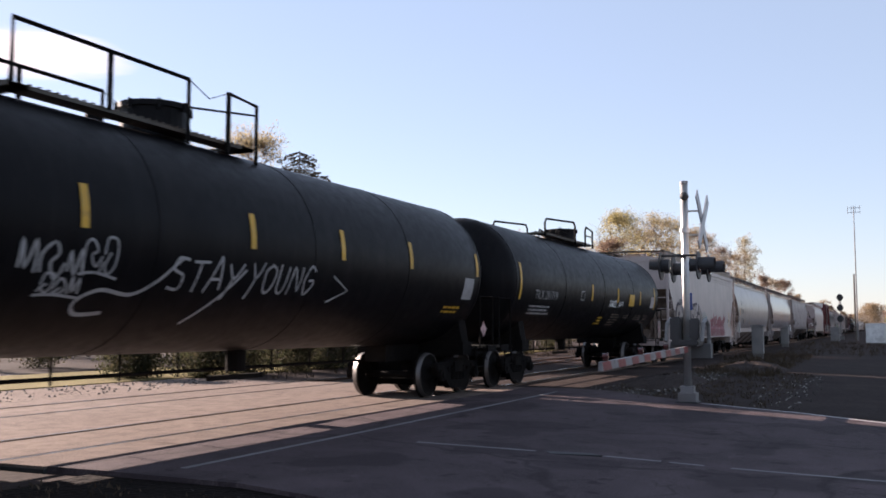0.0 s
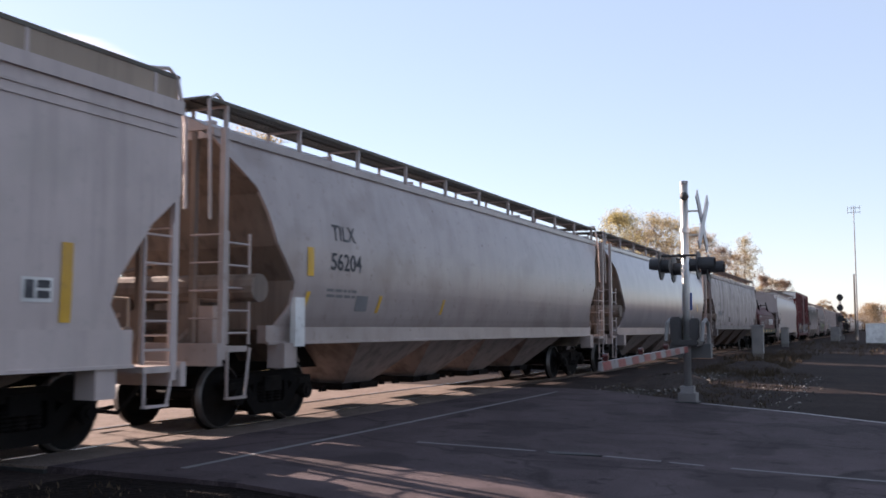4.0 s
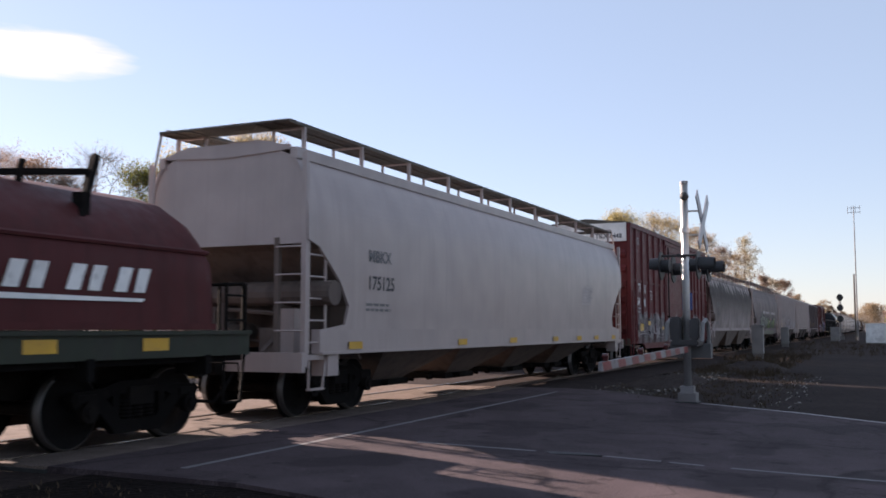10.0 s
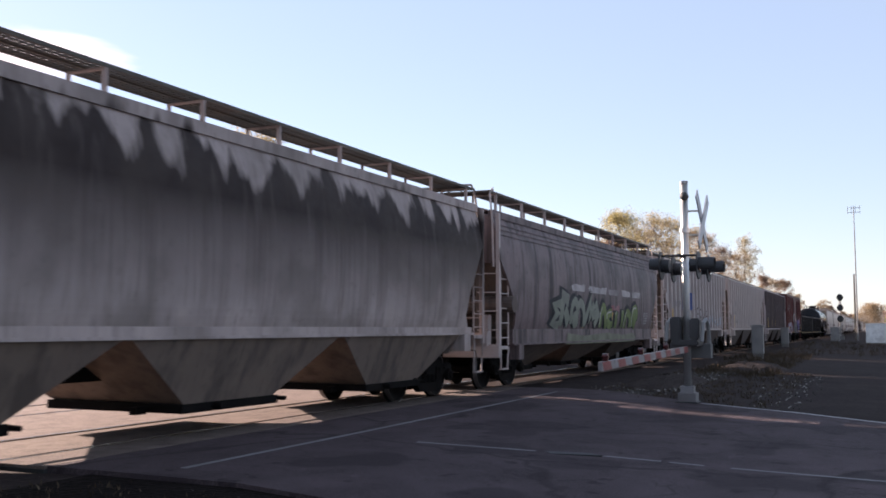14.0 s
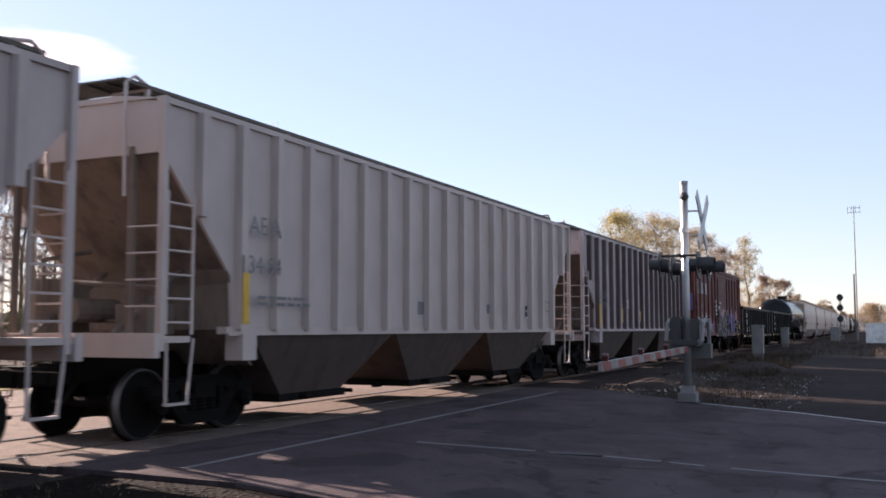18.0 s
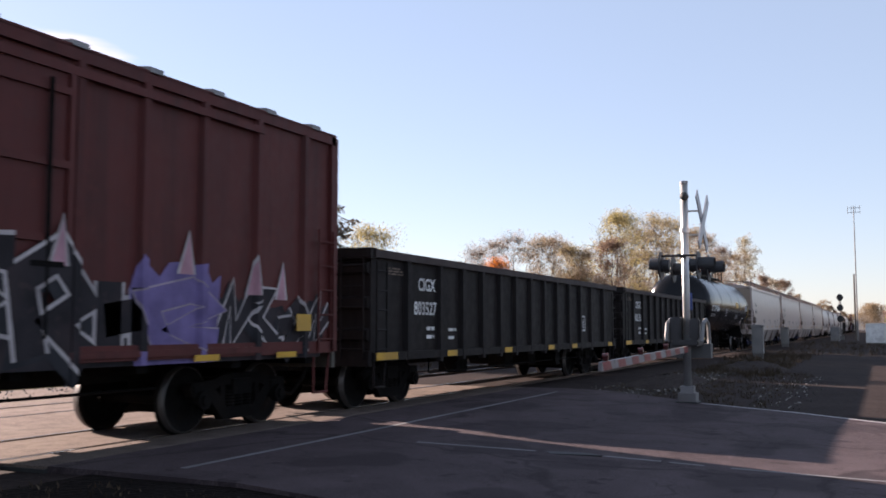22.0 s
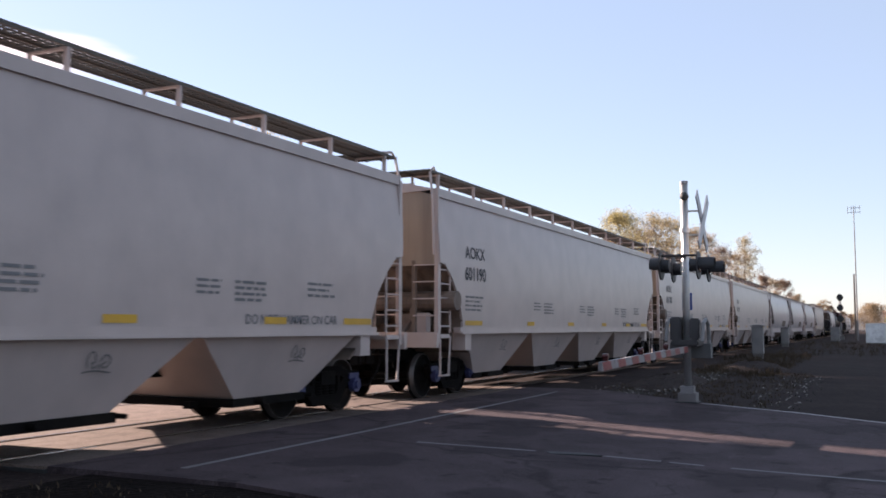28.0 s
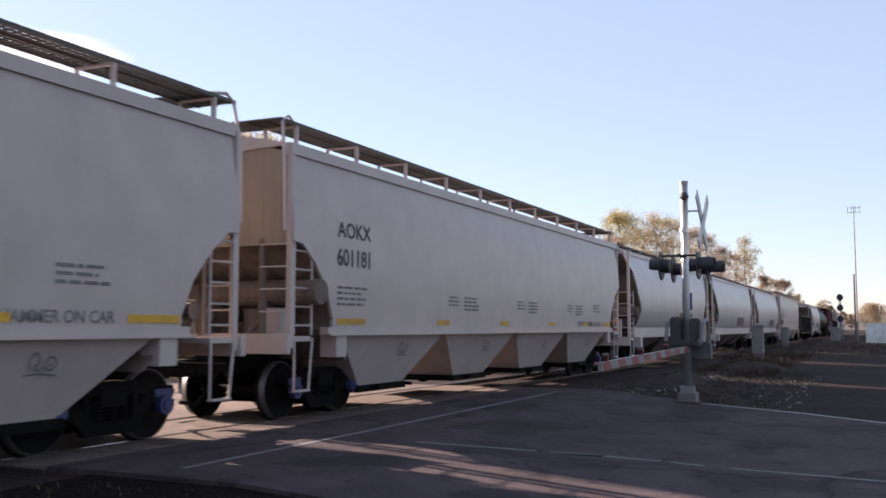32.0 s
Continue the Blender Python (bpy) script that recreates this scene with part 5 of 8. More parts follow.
spray_piece(car, skin, -7.9, -1.6, 1.32, 2.46, "451926", 21, "g_beige", "g_dusk", "g_dusk", None, 0.25, 0.1, drop=(-0.17, 0.05), round_off="147", label="beige sprayed shapes with dark thrown shade")
spray_piece(car, skin, -7.2, 0.0, 1.02, 1.5, "3713737", 23, "g_smear", "g_dusk", None, None, 0.5, 0.05, off=0.02, round_off="137", label="brown sprayed shapes")
tag_scrawl(car, near, -1.75, 1.75, 1.7, 0.4, 26, "g_teal", 0.04)
cloud_of_spray(car, near, -1.05, -0.45, 1.5, 1.9, 33, "g_dusk", off=0.03)
cloud_of_spray(car, skin, 1.0, 5.6, 1.04, 1.7, 34, "g_redwash", rag=0.3, label="washed-out red spray")
spray_piece(car, skin, 1.1, 5.6, 1.4, 2.06, "5316453", 22, "g_redwash", "g_red", None, "g_pink", 0.26, 0.06, label="red sprayed shapes")
spray_piece(car, skin, 1.1, 5.6, 1.03, 1.5, "714017", 24, "g_redwash", "g_pink", None, None, 0.34, 0.04, off=0.02, round_off="147", label="red sprayed shapes")
reflectors(car, near, [(-5.42, -5.27, 1.5, 2.0), (-2.6, -2.5, 1.45, 1.9), (-0.05, 0.04, 1.5, 1.85)])
part("label_plate", wrap(bars([(6.79, 7.2, 1.71, 1.97)]), near), M["white"], car)
part("label_print", wrap(bars([(6.83, 6.95, 1.75, 1.94), (6.99, 7.16, 1.86, 1.94), (6.99, 7.16, 1.75, 1.83)]), near, off=0.012), M["black"], car)
reflectors(car, near, [(x, x + 0.16, 1.5, 2.36) for x in (7.3, -H + 1.6)])
couple(car, 48.86)

# rounded hoppers
ROUND_CUT = [(0.0, 4.1), (0.3, 3.8), (0.8, 3.45), (1.0, 3.1), (1.17, 2.68), (1.5, 2.3), (1.64, 2.12), (1.6, 1.78), (1.3, 1.42)]
car, near, H = hopper("hopper_car", "light grey round-sided covered hopper with dust streaks", 19.2, ROUND, ROUND_CUT, "grey_d", slope="slope_brown", sill=(1.22, 1.48), bay_run=11.4, bay_paint="grime_sill", walk_z=4.6, walk_out=1.3, bays=4, bay_style="centre", roof_rise=0.3, fascia=0.08)
words(car, near, "TILX", -6.9, 2.85, 0.26, "black", bold=0.004)
words(car, near, "56204", -6.97, 2.37, 0.28, "black", bold=0.006, squeeze=1.02)
lines_of_print(car, near, -7.05, 2.02, 1.1, 2, "dim_black", 12)
part("stencil_block", wrap(bars([(-6.1, -5.7, 1.72, 1.98)]), near), M["dim_black"], car)
for rx in (-7.72, -5.4, -2.75):
    slash = blob(bmesh.new(), [(rx, 1.7), (rx + 0.1, 1.7), (rx + 0.2, 2.0), (rx + 0.1, 2.0)])
    part("reflector", wrap(slash, near, off=0.012), M["yellow"], car)
reflectors(car, near, [(-7.65, -7.47, 2.24, 2.68)])
part("side_plate", boxes((-7.98, -7.72, -1.63, -1.54, 1.17, 1.9)), M["white"], car)
couple(car, 68.6)
car, near, H = hopper("hopper_car", "shiny grey round-sided covered hopper", 18.5, ROUND, ROUND_CUT, "grey_e", slope="slope_brown", sill=(1.22, 1.48), bay_run=11.4, bay_paint="grime_sill", walk_z=4.6, walk_out=1.3, bays=4, bay_style="centre", roof_rise=0.3, fascia=0.08)
reflectors(car, near, [(H - 3.1, H - 2.98, 2.2, 2.55)])
part("stencil_panel", wrap(bars([(H - 4.3, H - 3.8, 1.8, 2.0)]), near), M["dim_black"], car)
part("side_plate", boxes((H - 1.3, H - 1.17, -1.62, -1.5, 1.15, 1.75)), M["white"], car)
lines_of_print(car, near, H - 6.2, 2.0, 0.9, 2, "dim_black", 14)
couple(car, 88.42)

# grimy hopper
car, near, H = hopper("hopper_car", "dirty white covered hopper streaked with grime", 19.3, [(1.56, 1.55), (2.0, 1.6), (3.0, 1.6), (3.7, 1.54), (4.12, 1.46)],
                      [(0, 4.12), (0, 3.0), (0.25, 2.92), (0.9, 2.35), (1.35, 1.9), (1.4, 1.56)], "grimy_f", bays=4, bay_style="centre", sill=(1.4, 1.6), walk_z=4.66, walk_out=1.4, ladder_paint="grime_sill", bay_paint="bay_dark", sill_paint="grime_sill", fascia=0.16)
words(car, near, "HKRX", -H + 2.0, 2.55, 0.3, "dim_black")
part("stencil_block", wrap(bars([(-H + 1.9 + 0.22 * k, -H + 2.06 + 0.22 * k, 2.1, 2.36) for k in range(6)]), near), M["dim_black"], car)
lines_of_print(car, near, -H + 1.6, 1.85, 1.2, 2, "dim_black", 16)
part("stencil_panel", wrap(bars([(-H + 3.4, -H + 3.7, 2.15, 2.4), (-3.93, -3.45, 1.79, 2.07), (3.4, 3.9, 1.8, 2.07), (7.66, 8.1, 1.86, 2.06)]), near), M["bay_dark"], car)
lines_of_print(car, near, 0.14, 1.95, 0.5, 3, "dim_black", 15, 0.07, 0.04)
for rx in (-7.0, -2.7, 0.04, 5.4):
    part("reflector", wrap(bars([(rx, rx + 0.45, 1.6, 1.69)]), near, off=0.012), M["slope_brown"], car)
couple(car, 108.75)

# coil car
car, near, H = coil_car("coil_car", "brown-red coil steel car with green sill and black lifting bails", 11.9)
bm = bmesh.new()
for x in (1.0, 1.85, 2.68, 3.4):
    blob(bm, [(x, 1.86), (x + 0.2, 1.86), (x + 0.32, 2.15), (x + 0.12, 2.15)])
    blob(bm, [(x + 0.32, 1.86), (x + 0.5, 1.86), (x + 0.62, 2.15), (x + 0.42, 2.15)])
blob(bm, [(0.9, 1.74), (3.86, 1.75), (3.9, 1.79), (0.95, 1.81)])
part("emblem", wrap(bm, near, off=0.015), M["white"], car, "faded white slanted emblem")
tag_scrawl(car, near, -1.6, 1.75, 1.7, 0.35, 31, "dim_white")
tag_scrawl(car, near, -4.2, 1.7, 1.9, 0.38, 32, "dim_white")
lines_of_print(car, near, -H + 1.3, 2.35, 1.2, 2, "dim_white", 17)
words(car, lambda z: -1.58, "COIL CAR", -0.95, 1.17, 0.15, "dim_white", squeeze=1.15)
couple(car, 125.55)

# clean pale hopper
car, near, H = hopper("hopper_car", "clean off-white covered hopper with wide side sill", 19.3, [(1.42, 1.58), (2.4, 1.6), (3.2, 1.59), (3.6, 1.53), (3.9, 1.44), (4.12, 1.32)],
                      [(0, 4.12), (0, 2.8), (0.3, 2.72), (0.95, 2.2), (1.25, 1.8), (1.15, 1.5), (0.5, 1.42)], "white_h", bay_run=13.8, bays=4, bay_style="centre", sill=(1.05, 1.42), walk_z=4.69, walk_out=1.28, slope="slope_dark", near_rails=(1,))
words(car, near, "MBKX", -7.78, 2.58, 0.2, "dim_black", bold=0.01, squeeze=1.1)
words(car, near, "175125", -7.81, 2.1, 0.24, "black", bold=0.006, squeeze=1.0)
lines_of_print(car, near, -7.85, 1.82, 0.9, 2, "dim_black", 19)
lines_of_print(car, near, 5.0, 2.6, 1.15, 6, "g_pale", 20, pitch=0.095, high=0.06)
reflectors(car, lambda z: -SIDE - 0.012, [(x, x + 0.45, 1.1, 1.22) for x in (-H + 1.2, -4.0, -1.0, 2.2, 4.4, 6.2, H - 1.4)])
lines_of_print(car, near, H - 7.2, 1.25, 1.2, 1, "dim_black", 23, high=0.1)
couple(car, 142.6)

# red boxcar with a white end band
car, near, H = boxcar("boxcar", "red-brown high boxcar with ribbed sides and graffiti below", 15.6, 5.12, 0.88, "box_red",
                      [-6.97, -5.96, -4.94, -3.96, -2.94, -2.0, 2.05, 3.1, 4.0, 4.8, 5.65, 6.6], (-1.9, 1.94), white_end=True, beams=(3.14,), skirt=0.69)
for txt, tx, tz in (("TI", -6.52, 2.77), ("LX", -5.82, 2.75), ("64", -6.72, 2.28), ("48", -5.84, 2.24)):
    words(car, near, txt, tx, tz, 0.3, "white", bold=0.01)
lines_of_print(car, near, -6.85, 2.12, 0.75, 2, "dim_white", 24, 0.12, 0.07)
lines_of_print(car, near, -6.72, 4.68, 0.5, 4, "dim_white", 25, 0.07, 0.03)
lines_of_print(car, lambda z: -1.6, -1.5, 4.0, 1.5, 2, "dim_white", 26, 0.1, 0.05)
reflectors(car, lambda z: -1.67, [(-6.85, -6.35, 1.35, 1.6), (-5.6, -5.2, 1.55, 1.7), (-3.1, -2.8, 1.4, 1.5), (3.0, 3.45, 1.35, 1.48), (5.2, 5.55, 1.5, 1.7), (6.2, 6.55, 1.4, 1.6)])
part("label_frame", wrap(bars([(6.15, 6.55, 1.72, 1.75), (6.15, 6.55, 1.97, 2.0), (6.15, 6.18, 1.72, 2.0), (6.52, 6.55, 1.72, 2.0), (6.3, 6.33, 1.75, 1.97)]), lambda z: -1.67), M["white"], car)
lines_of_print(car, near, 5.3, 2.75, 0.12, 6, "dim_white", 48, 0.08, 0.04)
lines_of_print(car, near, 5.7, 2.75, 0.14, 6, "dim_white", 49, 0.08, 0.04)
over_ribs([-6.97, -5.96, -4.94, -3.96, -2.94, -2.0, 2.05, 3.1, 4.0, 4.8, 5.65, 6.6], 1.545, 1.615, 0.09, 0.05, (-1.9, 1.94, 1.635))
for (gx0, gx1, gtop, gtext, gseed) in ((-6.6, -2.05, 2.05, "714740", 41), (-1.85, 1.9, 1.95, "471414", 42), (2.1, 5.5, 2.0, "30927", 43)):
    cloud_of_spray(car, near, gx0, gx1, 0.9, gtop - 0.1, gseed, "g_blotch", off=0.006, rag=0.4, label="blotched grey spray")
    spray_piece(car, near, gx0, gx1, 0.9, gtop, gtext, gseed, "g_wash", "g_ink", "g_white", None, 0.24, 0.06, off=0.009, drop=(0, 0), round_off="147", label="worn silver sprayed shapes with white outlines")
    tag_scrawl(car, near, gx0 + 0.2, 1.25, gx1 - gx0 - 0.4, 0.62, gseed + 5, "g_white", 0.03)
cloud_of_spray(car, near, 5.35, 6.9, 0.9, 1.9, 44, "g_fade", off=0.006, rag=0.4)
over_ribs(None, 0, 0, 0, 0)
for txt, tz in (("ASK", 4.42), ("ALL", 4.14), ("DAY", 3.86)):
    hand_words(car, lambda z: -1.6, txt, 6.86, tz, 0.24, "g_pale", 0.026, 7, 0.8)
part("stencil_panel", wrap(bars([(-4.65, -4.3, 2.52, 2.55), (-4.65, -4.3, 2.82, 2.85), (-4.65, -4.62, 2.55, 2.82), (-4.33, -4.3, 2.55, 2.82), (-4.51, -4.44, 2.61, 2.76)]), near), M["white"], car)
bm = text_bm("TILX 6448", 0.16, bold=0.004)
for v in bm.verts:
    v.co = (-H - 0.09, -0.35 - 1.1 + v.co.x, 4.62 + v.co.z)
bmesh.ops.rotate(bm, verts=bm.verts, cent=(0, -0.9, 0), matrix=Matrix.Rotation(math.pi, 3, "Z"))
for v in bm.verts:
    v.co.x = -H - 0.09
part("lettering", bm, M["black"], car)
couple(car, 161.48)

# sooty hoppers
car, near, H = hopper("hopper_car", "grey covered hopper with sooty run-off down its side", 16.9, CURVY, [(0, 4.05), (0, 3.35), (0.35, 2.9), (0.85, 2.2), (1.0, 1.7), (0.75, 1.42)], "sooty_j", bays=3, bay_style="side",
                      sill=(1.32, 1.46), walk_z=4.57, walk_out=1.3, slope="slope_dark", bay_paint="slope_brown", truck_in=1.75)
words(car, near, "GACX", -H + 1.95, 2.55, 0.3, "dim_black")
words(car, near, "14050", -H + 1.95, 2.08, 0.3, "black")
lines_of_print(car, near, -H + 1.9, 1.75, 1.4, 2, "dim_black", 47)
couple(car, 179.14)
car, near, H = hopper("hopper_car", "dark sooty covered hopper with green graffiti", 16.9, CURVY, [(0, 4.05), (0, 3.0), (0.5, 2.5), (1.0, 1.9), (1.1, 1.42)], "sooty_k", bays=3, bay_style="centre",
                      sill=(1.05, 1.42), walk_z=4.64, walk_out=1.35, slope="slope_dark", ladder_paint="rib_l", truck_in=1.75)
spray_piece(car, near, -4.7, -0.15, 1.36, 2.28, "904736", 51, "g_sage", "g_black", "g_black", None, 0.36, 0.07, drop=(-0.16, 0.04), round_off="47", label="dull sage-green sprayed shapes with dark shade")
spray_piece(car, near, 0.1, 4.8, 1.36, 2.16, "718874", 52, "g_green", "g_black", "g_black", "g_pale", 0.36, 0.09, round_off="012345678", drop=(-0.13, 0.05), label="green rounded sprayed shapes with white glints")
reflectors(car, near, [(-1.75, -1.6, 1.45, 2.0), (1.5, 1.6, 1.45, 1.95)])
part("graffiti_band", wrap(blob(bmesh.new(), [(-3.4, 0.99), (4.7, 0.98), (4.9, 1.12), (4.5, 1.28), (3.0, 1.22), (1.0, 1.3), (-1.5, 1.22), (-3.2, 1.3)]), lambda z: -1.54), M["g_moss"], car)
cloud_of_spray(car, near, 0.9, 2.5, 2.0, 2.28, 54, "g_redwash", rag=0.8)
for k, (fx0, fx1) in enumerate(((-3.0, -1.6), (-1.3, 0.8), (1.0, 2.4), (2.7, 3.9), (4.1, 5.4))):
    cloud_of_spray(car, near, fx0, fx1, 2.5, 2.73, 90 + k, "g_fade" if k == 2 else "g_silver", rag=0.3)
for z in (3.62, 3.74, 3.86):
    part("side_seam", boxes((-H + 0.1, H - 0.1, near(z) - 0.02, near(z) + 0.02, z - 0.014, z + 0.014)), M["sooty_k"], car)
lines_of_print(car, near, 6.0, 1.95, 0.6, 5, "dim_white", 53)
couple(car, 197.0)

# ribbed hoppers
RIB_CUT = [(0, 4.28), (0, 3.68), (1.45, 2.15), (1.5, 1.42)]
RIBSIDE = [(1.42, 1.48), (4.28, 1.48)]
for paint, x, lab in (("rib_l", 215.05, "pale grey ribbed covered hopper with outlined graffiti"), ("rib_m", 233.35, "cream ribbed covered hopper"), ("rib_n", 251.5, "weathered rust-stained ribbed covered hopper")):
    car, near, H = hopper("hopper_car", lab, 16.85, RIBSIDE, RIB_CUT, paint, ribs=19, bays=3, bay_style="side", sill=(1.36, 1.46), walk_z=4.6, walk_out=0.95, post_every=3.2, slope="slope_brown" if paint != "rib_n" else "slope_dark",
                          bay_paint="bay_dark", ladder_paint=paint, roof_rise=0.12, fascia=0.05, truck_in=1.45)
    out = lambda z: -1.605
    if paint == "rib_l":
        words(car, out, "CAE X47 099", -H + 1.75, 2.35, 0.27, "dim_black", squeeze=0.85)
        over_ribs([-7.675 + 15.35 * i / 18 for i in range(19)], 1.485, 1.605, 0.075, 0.058)
        graffiti(car, out, -1.2, 1.75, 1.52, 2.36, 4, 61, None, "g_pale", "g_black", None, "white sprayed letters with heavy black outlines", letters="SAWK", edge=0.12)
        tag_scrawl(car, out, -3.98, 1.76, 0.65, 0.34, 62, "dim_black", 0.03)
        tag_scrawl(car, out, -3.3, 1.62, 1.1, 0.56, 65, "dim_black", 0.045)
        tag_scrawl(car, out, -2.0, 1.53, 0.75, 0.32, 66, "g_blue", 0.05)
        part("faded_panel", wrap(bars([(-6.4, -3.35, 2.4, 2.58)]), near), M["g_silver"], car)
        graffiti(car, out, 1.9, 6.3, 1.55, 2.1, 5, 63, None, "g_sky", "g_pale", None, "washed-out pale blue sprayed letters", edge=0.05)
        over_ribs(None, 0, 0, 0, 0)
        reflectors(car, out, [(-H + 1.55, -H + 1.75, 1.5, 2.25), (-4.15, -4.0, 1.51, 1.98)])
        part("stencil_panel", wrap(bars([(H - 2.9, H - 2.4, 1.55, 1.85)]), near), M["dim_black"], car)
    elif paint == "rib_m":
        words(car, out, "AE A", -6.75, 2.75, 0.27, "dim_black")
        words(car, out, "134 84", -6.95, 2.2, 0.26, "dim_black")
        lines_of_print(car, out, -H + 1.9, 1.85, 1.4, 2, "dim_black", 64)
        reflectors(car, out, [(-H + 1.55, -H + 1.7, 1.5, 2.2)])
        part("stencil_panel", wrap(bars([(2.3, 2.68, 1.77, 1.97), (-1.2, -0.9, 1.7, 1.95)]), near), M["dim_black"], car)
        part("frame_stencil", wrap(bars([(6.4, 6.7, 1.88, 1.9), (6.4, 6.7, 2.12, 2.14), (6.4, 6.42, 1.88, 2.14), (6.68, 6.7, 1.88, 2.14)]), near), M["dim_black"], car)
        part("label_plate", wrap(bars([(4.82, 5.28, 1.67, 1.99)]), near), M["black"], car)
        part("label_print", wrap(bars([(4.85, 5.25, 1.68, 1.72), (5.0, 5.02, 1.76, 1.96), (5.12, 5.14, 1.76, 1.96), (4.85, 5.25, 1.86, 1.88)]), near, off=0.012), M["white"], car)
    else:
        words(car, out, "CH OX", -6.9, 2.38, 0.22, "dim_black")
        words(car, out, "47 79", -6.85, 2.05, 0.22, "dim_black")
        part("stencil_panel", wrap(bars([(4.35, 4.75, 1.93, 2.13), (5.05, 5.45, 1.93, 2.13)]), near), M["black"], car)
        reflectors(car, out, [(-H + 1.55, -H + 1.75, 1.5, 2.2), (-4.1, -3.95, 1.6, 2.1), (-1.5, -1.37, 1.65, 2.05)])
        for zx in (-2.79, 2.69):
            bm = bmesh.new()
            k = 0.2 if zx < 1 else 0.12
            pts = [(zx + k * math.cos(a), 2.27 + k * math.sin(a)) for a in np.linspace(0, 2 * math.pi, 17)]
            blob(bm, pts[:-1])
            part("round_sticker", wrap(bm, near), M["white"], car)
            part("sticker_ring", wrap(stroke(bmesh.new(), pts, 0.035), near, off=0.014), M["sign_red"], car)
            cross = stroke(bmesh.new(), [(zx - k * 0.45, 2.27 + k * 0.3), (zx + k * 0.45, 2.27 - k * 0.3)], 0.04)
            stroke(cross, [(zx - k * 0.2, 2.27 - k * 0.55), (zx + k * 0.2, 2.27 + k * 0.55)], 0.04)
            part("sticker_sign", wrap(cross, near, off=0.016), M["black"], car)
    couple(car, x)

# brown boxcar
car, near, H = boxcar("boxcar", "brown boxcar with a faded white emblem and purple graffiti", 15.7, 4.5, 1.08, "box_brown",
                      [-7.28, -6.15, -4.98, -3.8, -2.6, -1.65, 2.45, 3.5, 4.6, 5.8, 7.0], (-1.55, 2.35), roof_ribs=13, end_paint="end_dark")
over_ribs([-7.28, -6.15, -4.98, -3.8, -2.6, -1.65], 1.545, 1.615, 0.09, 0.05)
bm = bmesh.new()
for k in range(5):
    panel(bm, -7.05 + 0.03 * k, -6.15 + 0.12 * k, 3.67 - k * 0.13, 3.695 - k * 0.13)
for x in (-5.98, -4.9):
    blob(bm, [(x + 0.1, 3.14), (x + 0.82, 3.1), (x + 0.85, 3.3), (x + 0.78, 3.42), (x + 0.85, 3.66), (x, 3.7), (x + 0.12, 3.5), (x + 0.02, 3.42)])
part("emblem", wrap(bm, near, off=0.008), M["dim_white"], car, "faded white emblem of bars and blocks")
over_ribs(None, 0, 0, 0, 0)
words(car, near, "SOU", -5.9, 2.38, 0.24, "dim_white")
words(car, near, "531", -5.85, 1.97, 0.24, "white", bold=0.006)
words(car, near, "483", -4.75, 1.97, 0.24, "white", bold=0.006)
part("patch", wrap(bars([(-1.9, -1.65, 2.75 - 0.22 * k, 2.9 - 0.22 * k) for k in range(4)] + [(-0.9, -0.55, 2.45, 2.6), (-0.5, -0.2, 2.75, 2.85)]), lambda z: -1.6, off=0.035), M["white"], car)
over_ribs([-7.28, -6.15, -4.98, -3.8, -2.6, -1.65, 2.45, 3.5, 4.6, 5.8, 7.0], 1.545, 1.615, 0.09, 0.05, (-1.55, 2.35, 1.635))
spray_piece(car, near, -7.3, -2.3, 0.98, 2.05, "4193", 71, "g_lilac", "g_pale", None, None, 0.27, 0.06, off=0.009, drop=(-0.08, -0.05), round_off="14", label="pale lilac sprayed shapes")
cloud_of_spray(car, near, -1.5, 7.6, 1.0, 1.9, 74, "g_ink", off=0.005, rag=0.4)
spray_piece(car, near, -1.3, 3.6, 1.0, 2.3, "32945", 72, "g_ink", "g_white", "g_black", None, 0.34, 0.09, off=0.008, label="black sprayed shapes with white outlines")
cloud_of_spray(car, near, 3.3, 5.0, 1.0, 2.35, 76, "g_purple", off=0.016, rag=0.25, label="purple sprayed patch")
spray_piece(car, near, 3.4, 5.0, 1.1, 2.1, "4", 75, "g_purple", "g_lilac", None, None, 0.3, 0.05, off=0.018)
spray_piece(car, near, 4.9, 7.6, 1.0, 2.1, "3263", 73, "g_ink", "g_white", "g_black", None, 0.3, 0.07, off=0.012, label="black sprayed shapes with white outlines")
for k, (x, zt, wd) in enumerate(((-0.25, 2.62, 0.36), (0.2, 2.45, 0.34), (0.6, 2.58, 0.34), (2.15, 2.6, 0.2), (4.3, 2.62, 0.26), (5.7, 2.4, 0.24), (6.4, 2.35, 0.22))):
    for nm, gro, paint, lift in (("graffiti_spike", 0.05, "g_white", 0.019), ("spike_fill", 0.0, "g_pink", 0.021)):
        pts = [(x - wd / 2 - gro, zt - 0.5), (x + wd / 2 + gro, zt - 0.5), (x + 0.05, zt + gro * 1.5)]
        part(nm, wrap(blob(bmesh.new(), pts), near, off=lift), M[paint], car)
over_ribs(None, 0, 0, 0, 0)
reflectors(car, lambda z: -1.63, [(-6.9, -6.3, 1.35, 1.52), (-4.3, -3.8, 1.02, 1.1), (-1.8, -1.3, 1.02, 1.1), (4.4, 4.9, 1.02, 1.1), (6.2, 6.7, 1.02, 1.1), (6.7, 7.1, 1.4, 1.65)])
bm = text_bm("SOU 531483", 0.17, bold=0.004)
for v in bm.verts:
    v.co = (-H - 0.085, 0.2 - v.co.x, 4.0 + v.co.z)
part("lettering", bm, M["dim_white"], car)
couple(car, 269.12)

